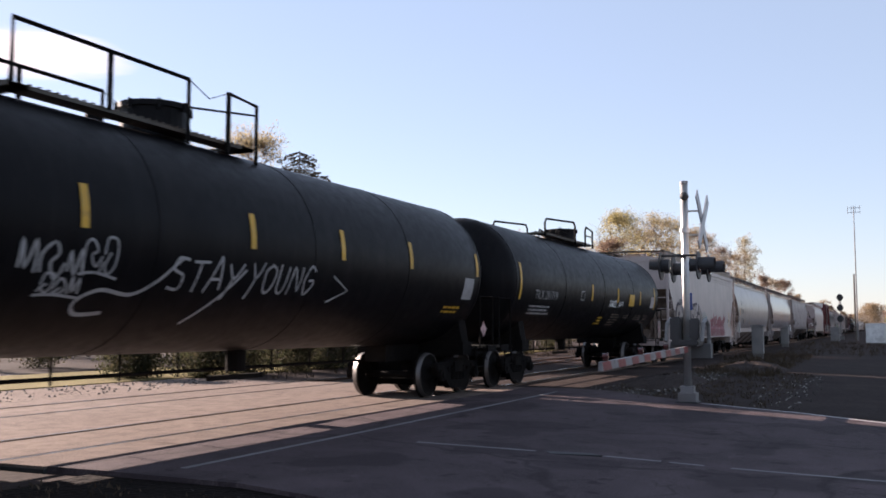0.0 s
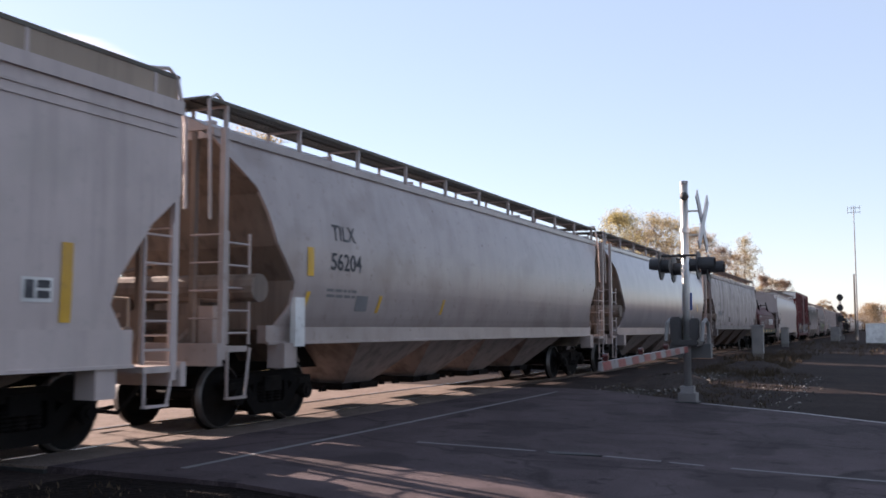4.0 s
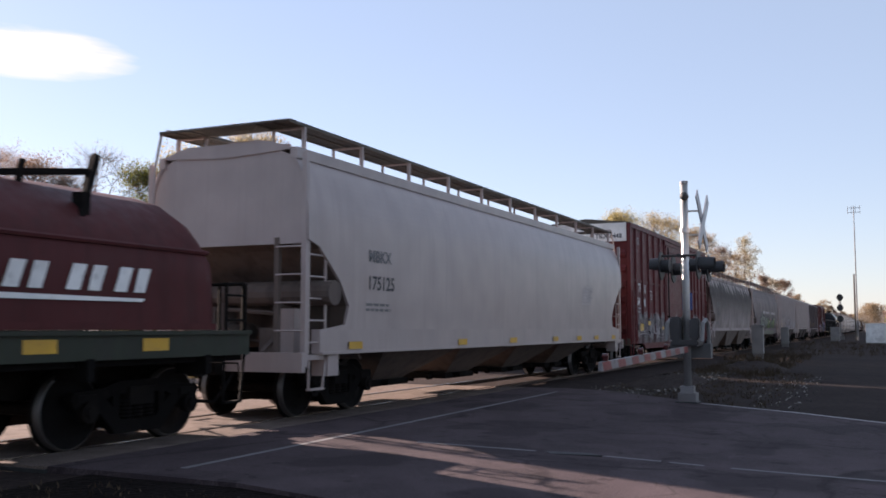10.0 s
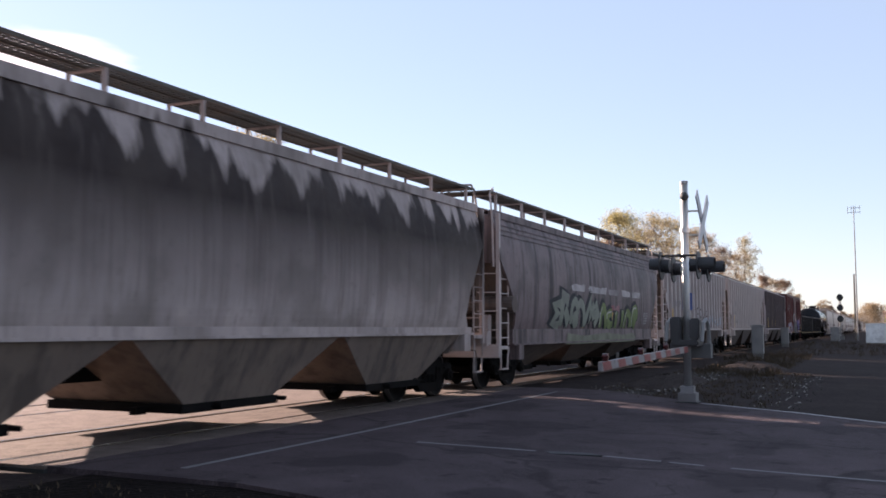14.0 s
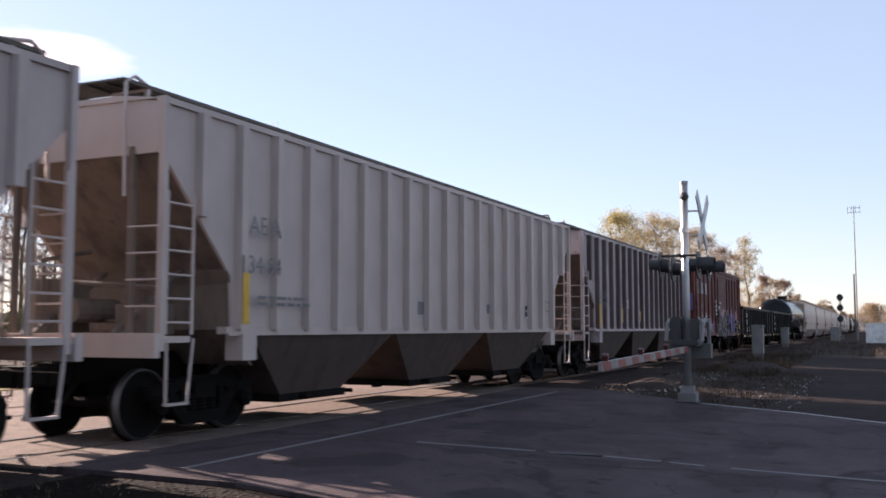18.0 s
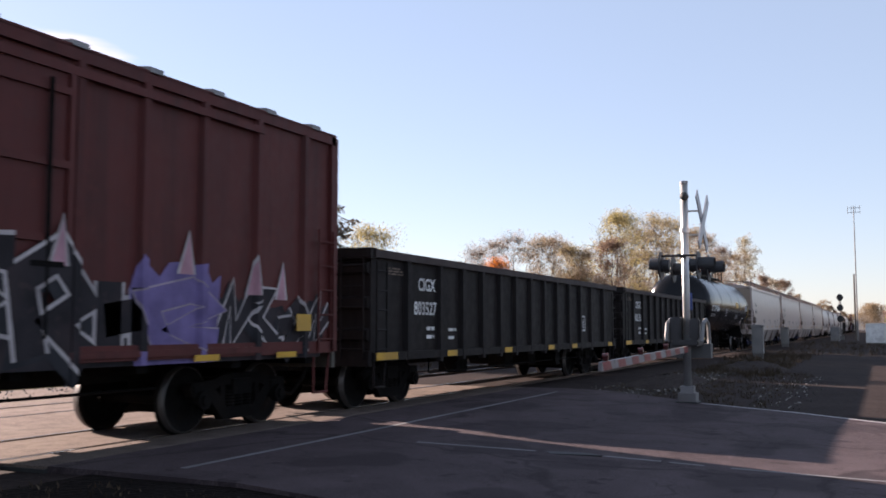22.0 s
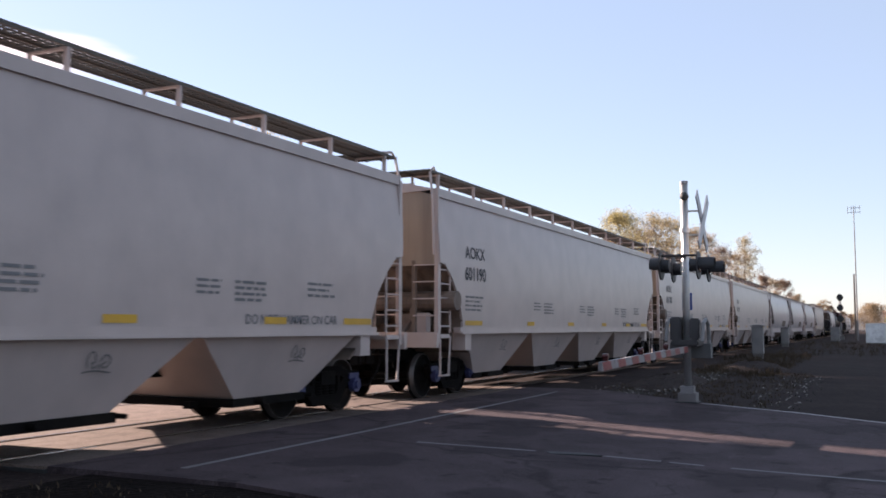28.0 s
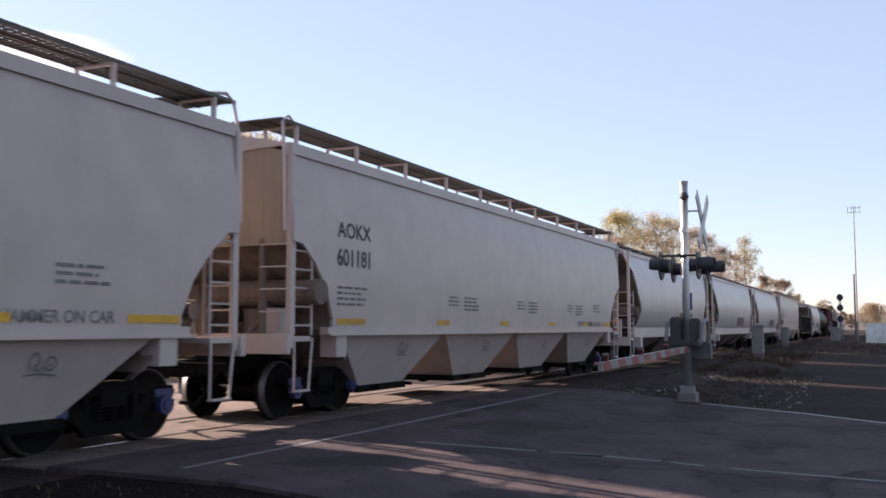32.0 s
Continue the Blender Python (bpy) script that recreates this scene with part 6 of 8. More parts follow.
# gondolas
for x, num in ((286.5, "803527"), (304.15, "803530")):
    car, near, H = gondola("gondola", "black open gondola with rust-stained rim and white marks", 16.4)
    words(car, near, "CIGX", -6.38, 2.16, 0.24, "white", squeeze=0.95, bold=0.008)
    words(car, near, num, -6.55, 1.7, 0.25, "white", squeeze=0.95, bold=0.008)
    lines_of_print(car, near, -6.0, 1.4, 0.4, 2, "white", 81, 0.16, 0.07)
    lines_of_print(car, near, -4.98, 1.38, 0.42, 2, "white", 84, 0.16, 0.06)
    part("stencil_mark", wrap(bars([(-6.76, -6.7, 1.02, 1.5)]), near), M["dim_white"], car)
    lines_of_print(car, near, -7.67, 2.5, 0.68, 3, "g_brown", 82, 0.05, 0.03)
    reflectors(car, lambda z: -1.603, [(-8.15, -7.34, 0.885, 1.015)] + [(xx, xx + 0.48, 0.885, 1.0) for xx in (-5.18, -1.98, 1.2, 3.3, 7.15)])
    part("label_frame", wrap(bars([(4.4, 4.86, 1.36, 1.4), (4.4, 4.86, 1.76, 1.8), (4.4, 4.44, 1.4, 1.76), (4.82, 4.86, 1.4, 1.76), (4.52, 4.58, 1.46, 1.7), (4.66, 4.72, 1.46, 1.7)]), near), M["white"], car)
    couple(car, x)

# clean tank car
car, near, H = tank_car("tank_car", "glossy black tank car with white stencilled marks", 14.6, truck_at=6.55, paint="tank_clean", r=1.6, zc=2.7, dome=0.8, rail=(-4.6, -1.2, -0.3, 1.0))
words(car, near, "CTCX 718666", -H + 0.4, 2.35, 0.3, "white", bold=0.008)
lines_of_print(car, near, -H + 0.6, 2.15, 1.6, 2, "dim_white", 91)
reflectors(car, near, [(H - 0.1, H + 0.02, 1.9, 2.8), (3.9, 4.0, 2.55, 2.95)])
part("yellow_panel", wrap(bars([(1.9, 3.0, 2.65, 2.95)]), near, off=0.012), M["yellow"], car)
part("stencil_panel", wrap(bars([(5.9, 6.9, 2.5, 2.85)]), near, off=0.012), M["dim_white"], car)
lines_of_print(car, near, -2.0, 2.5, 0.6, 5, "dim_white", 92)
lines_of_print(car, near, 2.0, 2.2, 1.4, 3, "dim_white", 93)
part("frame_stencil", wrap(bars([(5.2, 5.7, 1.75, 1.78), (5.2, 5.7, 2.05, 2.08), (5.2, 5.23, 1.78, 2.05), (5.67, 5.7, 1.78, 2.05), (5.35, 5.55, 1.85, 1.95)]), near), M["white"], car)
couple(car, 321.3)

# four alike pale hoppers
ARCH = [(0, 4.1), (0, 2.75), (0.25, 2.72), (0.6, 2.45), (0.95, 2.05), (1.15, 1.6), (1.15, 1.42)]
for x, num in ((341.05, "601188"), (362.07, "601190"), (382.68, "601187"), (403.4, "601181")):
    car, near, H = hopper("hopper_car", "clean pale grey covered hopper with yellow reflectors and black marks", 19.4, [(1.42, 1.58), (2.3, 1.6), (3.2, 1.58), (4.1, 1.5)], ARCH, "cream_s",
                          bays=4, bay_style="side", sill=(1.34, 1.46), walk_z=4.62, walk_out=1.4, bay_paint="cream_s", slope="slope_brown", truck_in=1.75, caps="cap_blue")
    words(car, near, "AOKX", -8.43, 2.92, 0.26, "black", squeeze=1.06, bold=0.006)
    words(car, near, num, -8.47, 2.46, 0.28, "black", squeeze=1.0, bold=0.009)
    lines_of_print(car, near, -8.45, 2.08, 1.05, 4, "dim_black", 95, 0.09, 0.04)
    for k in range(3):
        lines_of_print(car, near, -H + 5.6 + k * 4.0, 2.05, 0.6, 3, "dim_black", 96 + k, 0.08, 0.035)
        lines_of_print(car, near, -H + 6.4 + k * 4.0, 2.05, 0.8, 4, "dim_black", 99 + k, 0.08, 0.04)
    for k in range(4):
        xx = -H + 2.55 + k * 4.1
        tag_scrawl(car, lambda z: -1.54 + (1.42 - z) * 0.36, xx + 1.2, 0.95, 0.4, 0.2, 103, "dim_black", 0.02)
    reflectors(car, near, [(-H + 1.25, -H + 2.2, 1.5, 1.6)] + [(xx, xx + 0.55, 1.5, 1.6) for xx in (-4.6, -1.2, 2.3, 5.4)] + [(H - 2.1, H - 1.2, 1.5, 1.6)])
    words(car, near, "DO NOT HAMMER ON CAR", H - 4.75, 1.5, 0.14, "dim_black", bold=0.003)
    lines_of_print(car, near, H - 3.2, 2.1, 0.8, 3, "dim_black", 106, 0.09, 0.04)
    couple(car, x)

# silvery round hoppers and the far end of the train
car, near, H = hopper("hopper_car", "silvery round-sided covered hopper", 16.6, ROUND, ROUND_CUT, "silver_w", slope="slope_dark", sill=(1.12, 1.48), walk_z=4.42, walk_out=1.1, bays=3, bay_style="centre", roof_rise=0.3, fascia=0.08)
part("faded_panel", wrap(bars([(0.5, 3.5, 1.6, 2.1)]), near), M["g_brown"], car)
couple(car, 423.0)
first_round = car
for x in (441.1, 459.2):
    TRAIN.append((copy_thing(first_round, pose(x, TRACK_Y, 0)), x))
pale = [c for c, x in TRAIN if abs(x - 341.05) < 0.1][0]
dark_gon = [c for c, x in TRAIN if abs(x - 286.5) < 0.1][0]
dark_tank = [c for c, x in TRAIN if abs(x - 29.7) < 0.1][0]
red_box = [c for c, x in TRAIN if abs(x - 269.12) < 0.1][0]
x = 478.6
for src, step in ((pale, 20.6), (dark_gon, 18.5), (first_round, 18.2), (dark_tank, 18.0), (red_box, 18.0), (dark_gon, 19.5), (pale, 20.6), (first_round, 18.5)):
    TRAIN.append((copy_thing(src, pose(x, TRACK_Y, 0)), x))
    x += step


# ---- ground, road, tracks ----
def ground_mat(name, col, col2, rough=0.9, big=0.15, crack=0.0, pebble=0.0, fine=40.0, bump=0.25, patch=None):
    m = bpy.data.materials.new(name)
    m.use_nodes = True
    n, l = m.node_tree.nodes, m.node_tree.links
    b = n["Principled BSDF"]
    tc = n.new("ShaderNodeTexCoord")

    def tex(kind, scale, detail=5.0):
        t = n.new(kind)
        t.inputs["Scale"].default_value = scale
        if kind == "ShaderNodeTexNoise":
            t.inputs["Detail"].default_value = detail
        l.new(tc.outputs["Object"], t.inputs["Vector"])
        return t

    def rng(sock, lo, hi, a=0.0, c=1.0):
        r = n.new("ShaderNodeMapRange")
        for k, v in zip(("From Min", "From Max", "To Min", "To Max"), (lo, hi, a, c)):
            r.inputs[k].default_value = v
        l.new(sock, r.inputs["Value"])
        return r.outputs["Result"]

    def mix(fac, a, c):
        x = n.new("ShaderNodeMix")
        x.data_type = "RGBA"
        l.new(fac, x.inputs["Factor"])
        for sock, v in ((x.inputs["A"], a), (x.inputs["B"], c)):
            if isinstance(v, tuple):
                sock.default_value = (*v, 1)
            else:
                l.new(v, sock)
        return x.outputs["Result"]

    out = mix(rng(tex("ShaderNodeTexNoise", big, 6).outputs["Fac"], 0.35, 0.65), col, col2)
    out = mix(rng(tex("ShaderNodeTexNoise", big * 8, 6).outputs["Fac"], 0.4, 0.65, 0, 0.75), out, tuple(c * 0.6 for c in col))
    fn = tex("ShaderNodeTexNoise", fine, 3).outputs["Fac"]
    out = mix(rng(fn, 0.4, 0.75, 0, 0.6), out, tuple(min(1, c * 1.7) for c in col2))
    height = fn
    if pebble:
        v = tex("ShaderNodeTexVoronoi", pebble)
        out = mix(rng(v.outputs["Distance"], 0.0, 0.7, 0.5, 0.0), out, tuple(c * 0.35 for c in col))
        height = v.outputs["Distance"]
    if patch:
        out = mix(rng(tex("ShaderNodeTexNoise", 0.5, 2).outputs["Fac"], 0.56, 0.6, 0, 0.7), out, patch)
    if crack:
        wob = tex("ShaderNodeTexNoise", 1.2, 5)
        mad = n.new("ShaderNodeVectorMath")
        mad.operation = "MULTIPLY_ADD"
        mad.inputs[1].default_value = (0.8, 0.8, 0.8)
        l.new(wob.outputs["Color"], mad.inputs[0])
        l.new(tc.outputs["Object"], mad.inputs[2])
        v = n.new("ShaderNodeTexVoronoi")
        v.feature = "DISTANCE_TO_EDGE"
        v.inputs["Scale"].default_value = crack
        l.new(mad.outputs[0], v.inputs["Vector"])
        out = mix(rng(v.outputs["Distance"], 0.0, 0.016, 0.6, 0.0), out, tuple(c * 0.4 for c in col))
        v2 = n.new("ShaderNodeTexVoronoi")
        v2.feature = "DISTANCE_TO_EDGE"
        v2.inputs["Scale"].default_value = crack * 4.3
        l.new(mad.outputs[0], v2.inputs["Vector"])
        few = rng(tex("ShaderNodeTexNoise", 0.35, 2).outputs["Fac"], 0.52, 0.6)
        thin = n.new("ShaderNodeMath")
        thin.operation = "MULTIPLY"
        l.new(few, thin.inputs[0])
        l.new(rng(v2.outputs["Distance"], 0.0, 0.025, 0.5, 0.0), thin.inputs[1])
        out = mix(thin.outputs[0], out, tuple(c * 0.3 for c in col))
        spot = tex("ShaderNodeTexNoise", 3.2, 3).outputs["Fac"]
        out = mix(rng(spot, 0.62, 0.7, 0.0, 0.55), out, tuple(c * 0.35 for c in col))
        out = mix(rng(spot, 0.33, 0.27, 0.0, 0.4), out, tuple(min(1, c * 1.5) for c in col2))
    l.new(out, b.inputs["Base Color"])
    b.inputs["Roughness"].default_value = rough
    b.inputs["Specular IOR Level"].default_value = 0.06 if crack else 0.04
    bp = n.new("ShaderNodeBump")
    bp.inputs["Strength"].default_value, bp.inputs["Distance"].default_value = bump, 0.03
    l.new(height, bp.inputs["Height"])
    l.new(bp.outputs[0], b.inputs["Normal"])
    return m


M["asphalt"] = ground_mat("worn_asphalt", (0.056, 0.043, 0.046), (0.085, 0.0645, 0.0685), rough=0.8, crack=0.22, patch=(0.043, 0.033, 0.036), fine=55.0, bump=0.5)
M["cross"] = ground_mat("crossing_asphalt", (0.135, 0.104, 0.090), (0.175, 0.138, 0.118), big=0.4)
M["panel"] = ground_mat("worn_crossing_panel", (0.115, 0.09, 0.078), (0.155, 0.12, 0.104), big=0.4)
M["dirt"] = ground_mat("gravelly_dirt", (0.024, 0.0175, 0.0165), (0.046, 0.034, 0.031), big=0.12, pebble=9.0)
M["ballast"] = ground_mat("grey_ballast", (0.028, 0.021, 0.019), (0.062, 0.048, 0.043), big=0.5, pebble=14.0, bump=0.9)
M["grass"] = ground_mat("dry_grass", (0.11, 0.09, 0.04), (0.17, 0.14, 0.06), big=0.3)

# near-black because the verge's deep shade is put into this colour
M["shaded_ground"] = ground_mat("shade_dark_ground", (0.0085, 0.0065, 0.006), (0.016, 0.012, 0.011), big=0.6, pebble=16.0, bump=0.8)
CROSS0, CROSS1 = 7.45, 22.3            # the road crossing, along the track
TRACK2_Y = 13.75


def lie(y):
    """Height of the road, which falls away gently from the track."""
    return -0.0235 * max(0.0, min(7.0 - y, 21.0))


bm = bmesh.new()
rows = []
for y in (-2500, -200, -30, -14, 7, 16.5, 17.5, 60, 2500):
    rows.append([bm.verts.new((x, y, lie(y) - (0.07 if y < 17 else 0.04))) for x in (-2500, -300, -60, 0, 30, 90, 300, 900, 2500)])
for a, b in zip(rows, rows[1:]):
    for i in range(8):
        bm.faces.new((a[i], a[i + 1], b[i + 1], b[i]))
solid("ground", bm, M["dirt"], "gravelly brown dirt ground", "ground", "structure")
bm = bmesh.new()
prism(bm, [(6.3, -14), (17.0, -14), (17.4, -2.0), (18.1, 0.2), (19.1, 1.6), (20.0, 3.1), (22.3, 6.0), (22.3, 7.0), (7.5, 7.0), (7.6, 5.6), (7.4, 4.6), (6.9, 2.5), (6.5, 1.0)], -1.2, 0.0, "z")
for v in bm.verts:
    if v.co.z > -0.1:
        v.co.z = lie(v.co.y)
box(bm, 7.5, 22.3, 7.0, 8.0, -0.3, 0.0)
verge = bmesh.new()
prism(verge, [(-8, -6), (6.7, -6), (6.6, 1.0), (7.0, 2.5), (7.5, 4.6), (7.7, 5.6), (7.6, 7.4), (-8, 7.4)], -1.0, -0.05, "z")
for v in verge.verts:
    if v.co.z > -0.1:
        v.co.z = lie(v.co.y) - 0.045
solid("verge", verge, M["shaded_ground"], "verge beside the road, coloured near-black for its shade", "ground", "structure")
solid("road", bm, M["asphalt"], "worn cracked grey asphalt road", "road", "structure")
for y0, y1 in ((10.33, 12.97), (14.53, 48), (TRACK_Y - 0.64, TRACK_Y + 0.64), (TRACK2_Y - 0.64, TRACK2_Y + 0.64)):
    solid("crossing_surface", boxes((CROSS0, CROSS1, y0, y1, -0.3, -0.004)), M["cross"], "sunlit worn asphalt of the level crossing", "crossing", "structure")
# near shoulder panels with rubber joints
for i in range(7):
    x0 = CROSS0 + i * (CROSS1 - CROSS0) / 7
    bm = boxes((x0 + 0.02, x0 + 2.18, 8.02, 8.76, -0.2, 0.0))
    ob = solid("crossing_panel", bm, M["panel"], "grey asphalt crossing panel beside the rail", "panel", "structure")
bm = boxes((CROSS0, CROSS1, 8.0, 8.76, -0.25, -0.03))
solid("crossing_joint", bm, M["rubber"], "black joint filler between the panels", "joint", "structure")

RAIL = [(-0.075, -0.17), (0.075, -0.17), (0.075, -0.155), (0.012, -0.13), (0.012, -0.045), (0.035, -0.035), (0.036, -0.006), (0.028, 0.0),
        (-0.028, 0.0), (-0.036, -0.006), (-0.035, -0.035), (-0.012, -0.045), (-0.012, -0.13), (-0.075, -0.155)]
for ty in (TRACK_Y, TRACK2_Y):
    track = thing("railway_track", "rusty steel rails with bright heads on dark ties", "railway track", "railway tracks")
    track["kind"] = "structure"
    for s in (-1, 1):
        y = ty + s * 0.753
        bm = prism(bmesh.new(), [(y + a, b) for a, b in RAIL], -60, 640, "x")
        r = part("rail", bm, M["rail"], track)
        bm = boxes((-60, 640, y - 0.026, y + 0.026, 0.0005, 0.003))
        part("rail_head", bm, M["rail_top"], r, "bright worn running surface")
    tie = mesh_of(boxes((-0.11, 0.11, -1.3, 1.3, -0.32, -0.165)), "tie")
    for i in range(110):
        x = CROSS1 + 0.3 + i * 0.52
        part("tie", tie, M["tie"], track).location = (x, ty, 0)
    for i in range(12):
        part("tie", tie, M["tie"], track).location = (CROSS0 - 0.3 - i * 0.52, ty, 0)
    bm = boxes(*[(CROSS1 + 57.5 + i * 0.52, CROSS1 + 57.72 + i * 0.52, ty - 1.3, ty + 1.3, -0.32, -0.165) for i in range(400)])
    tagged(part("far_ties", bm, M["tie"], track), kind="stuff")


def ballast_bed(x0, x1):
    bm = bmesh.new()
    ys = [6.9, 7.7, 8.3, 9.55, 10.8, 11.65, 12.5, 13.75, 15.0, 15.8, 16.8]
    zs = [-0.12, -0.14, -0.19, -0.2, -0.19, -0.24, -0.19, -0.2, -0.19, -0.3, -0.45]
    n = max(2, int(min(200, (x1 - x0) / 0.5)))
    rows = []
    for i in range(n + 1):
        x = x0 + (x1 - x0) * i / n
        rows.append([bm.verts.new((x, y + random.uniform(-0.1, 0.1), z + random.uniform(-0.025, 0.025))) for y, z in zip(ys, zs)])
    for a, b in zip(rows, rows[1:]):
        for j in range(len(ys) - 1):
            bm.faces.new((a[j], b[j], b[j + 1], a[j + 1]))
    return bm


solid("ballast", ballast_bed(CROSS1, 640), M["ballast"], "grey crushed-stone ballast under the tracks", "ballast", "structure")
# this stretch takes the verge's near-black colour, with shade painted in
solid("ballast", ballast_bed(-60, CROSS0), M["shaded_ground"], "grey crushed-stone ballast under the tracks", "ballast", "structure")


stone_mat = bpy.data.materials.new("ballast_stone")
stone_mat.use_nodes = True
sn, sl = stone_mat.node_tree.nodes, stone_mat.node_tree.links
geo, rmp = sn.new("ShaderNodeNewGeometry"), sn.new("ShaderNodeValToRGB")
rmp.color_ramp.elements[0].color, rmp.color_ramp.elements[1].color = (0.02, 0.017, 0.015, 1), (0.30, 0.28, 0.26, 1)
rmp.color_ramp.elements.new(0.7).color = (0.07, 0.062, 0.056, 1)
sl.new(geo.outputs["Random Per Island"], rmp.inputs["Fac"])
sl.new(rmp.outputs["Color"], sn["Principled BSDF"].inputs["Base Color"])
sn["Principled BSDF"].inputs["Roughness"].default_value = 0.85


def stones(name, label, areas, seed):
    """Loose stones as real lumps in one mesh. areas: (x0, x1, y0, y1, z, count, size)."""
    rnd = random.Random(seed)
    verts, faces = [], []
    for x0, x1, y0, y1, z, count, size in areas:
        for _ in range(count):
            c = Vector((rnd.uniform(x0, x1), rnd.uniform(y0, y1), z))
            k = size * rnd.uniform(0.5, 1.3)
            base = len(verts)
            for d in ((1, 0, 0), (-1, 0, 0), (0, 1, 0), (0, -1, 0), (0, 0, 0.8), (0, 0, -0.5)):
                verts.append(c + Vector([a * k * rnd.uniform(0.6, 1.2) for a in d]) + Vector((rnd.uniform(-0.2, 0.2) * k, rnd.uniform(-0.2, 0.2) * k, 0)))
            for f in ((0, 2, 4), (2, 1, 4), (1, 3, 4), (3, 0, 4), (2, 0, 5), (1, 2, 5), (3, 1, 5), (0, 3, 5)):
                faces.append([base + i for i in f])
    me = bpy.data.meshes.new(name)
    me.from_pydata(verts, [], faces)
    me.materials.append(stone_mat)
    tagged(new(name, me), label, "stones", "", "stuff")


stones("ballast_stones", "loose grey ballast stones beside the track",
       [(22.4, 60, 6.6, 8.5, -0.13, 5200, 0.045), (22.4, 36, 4.6, 7.0, -0.1, 1500, 0.04), (22.4, 60, 11.2, 12.4, -0.2, 1600, 0.05),
        (2.0, 7.3, 3.0, 8.4, -0.1, 1800, 0.03), (22.4, 40, 15.2, 17.0, -0.3, 700, 0.06), (6.9, 22, 15.6, 18.5, 0.0, 500, 0.04), (20.3, 34, 1.5, 4.6, -0.17, 700, 0.03)], 3)


def weeds(name, label, areas, seed):
    """Dry stalks and blades in one mesh. areas: (x0, x1, y0, y1, count, height)."""
    rnd = random.Random(seed)
    verts, faces = [], []
    for x0, x1, y0, y1, count, high in areas:
        for _ in range(count // 7):
            cx, cy = rnd.uniform(x0, x1), rnd.uniform(y0, y1)
            tall = high * rnd.uniform(0.4, 1.2)
            for _ in range(7):
                p = Vector((cx + rnd.gauss(0, 0.07), cy + rnd.gauss(0, 0.07), lie(cy) - 0.09))
                a, lean = rnd.uniform(0, math.pi), Vector((rnd.gauss(0, 0.35), rnd.gauss(0, 0.35), 1)) * tall * rnd.uniform(0.5, 1.0)
                w = Vector((math.cos(a), math.sin(a), 0)) * rnd.uniform(0.006, 0.014)
                k = len(verts)
                verts += [p - w, p + w, p + lean * 0.6 + w * 0.7, p + lean, p + lean * 0.6 - w * 0.7]
                faces.append((k, k + 1, k + 2, k + 3, k + 4))
    me = bpy.data.meshes.new(name)
    me.from_pydata(verts, [], faces)
    me.materials.append(WEED)
    tagged(new(name, me), label, "weeds", "", "stuff")


WEED = mat("dry_weeds", (0.07, 0.052, 0.036), 0.9, var=0.5, scale=4.0, gloss=0.05)
weeds("weeds", "dry brown weeds on the gravel round the gate",
      [(20.6, 36, 2.2, 6.6, 4200, 0.13), (33, 44, 3.4, 6.0, 3500, 0.3), (46, 60, 3.5, 7.0, 2100, 0.35), (60, 110, -2, 7.0, 2800, 0.4), (2.2, 7.2, 2.0, 7.6, 4200, 0.1), (23, 60, 16.0, 18.0, 1400, 0.3)], 9)


def paint_strip(name, pts, w, label, paint="line"):
    bm = bmesh.new()
    side = []
    for i, p in enumerate(pts):
        d = (Vector(pts[min(i + 1, len(pts) - 1)]) - Vector(pts[max(0, i - 1)])).normalized()
        nn = Vector((-d.y, d.x)) * w / 2
        side.append((bm.verts.new((p[0] + nn.x, p[1] + nn.y, lie(p[1] + nn.y) + 0.004)), bm.verts.new((p[0] - nn.x, p[1] - nn.y, lie(p[1] - nn.y) + 0.004))))
    for a, b in zip(side, side[1:]):
        bm.faces.new((a[0], b[0], b[1], a[1]))
    solid(name, bm, M[paint], label, "road marking", "structure")


paint_strip("road_line", [(8.0, 6.64), (11.4, 6.66), (21.1, 6.8)], 0.085, "worn white line painted along the track side")
for a, b in (((11.28, 5.55), (11.34, 3.95)), ((11.38, 3.1), (11.32, 2.4)), ((11.3, 2.3), (11.25, 1.9)), ((11.22, 1.6), (11.15, -1.2)), ((11.1, -2.0), (11.0, -4.5))):
    paint_strip("road_line", [a, b], 0.075, "worn dashed white centre line")
paint_strip("road_line", [(20.0, 3.4), (19.5, 2.4), (19.1, 1.55), (18.0, 0.0), (17.3, -2)], 0.1, "thin white road edge line", "edge")
bm = bmesh.new()
prism(bm, [(11.2, 3.7), (11.42, 3.85), (11.46, 3.3), (11.3, 3.1)], lie(3.4) - 0.005, lie(3.4) + 0.012, "z")
solid("tar_patch", bm, M["rubber"], "black tar patch on the asphalt", "road patch", "structure")
bm = bmesh.new()
prism(bm, [(6.5, 18.5), (26, 18.5), (60, 19.5), (60, 24), (26, 24), (0, 24), (-10, 20)], -0.06, 0.02, "z")
solid("grass_verge", bm, M["grass"], "sunlit yellow-green grass beyond the tracks", "grass", "structure")
for x, y in ((9.3, 17.2), (10.0, 17.2)):
    bm = disc(bmesh.new(), (x, y, 0.45), 0.06, 0.46, "z", 10)
    solid("marker_post", bm, M["post_red"], "short red marker post beyond the tracks", "post", group="red marker posts")

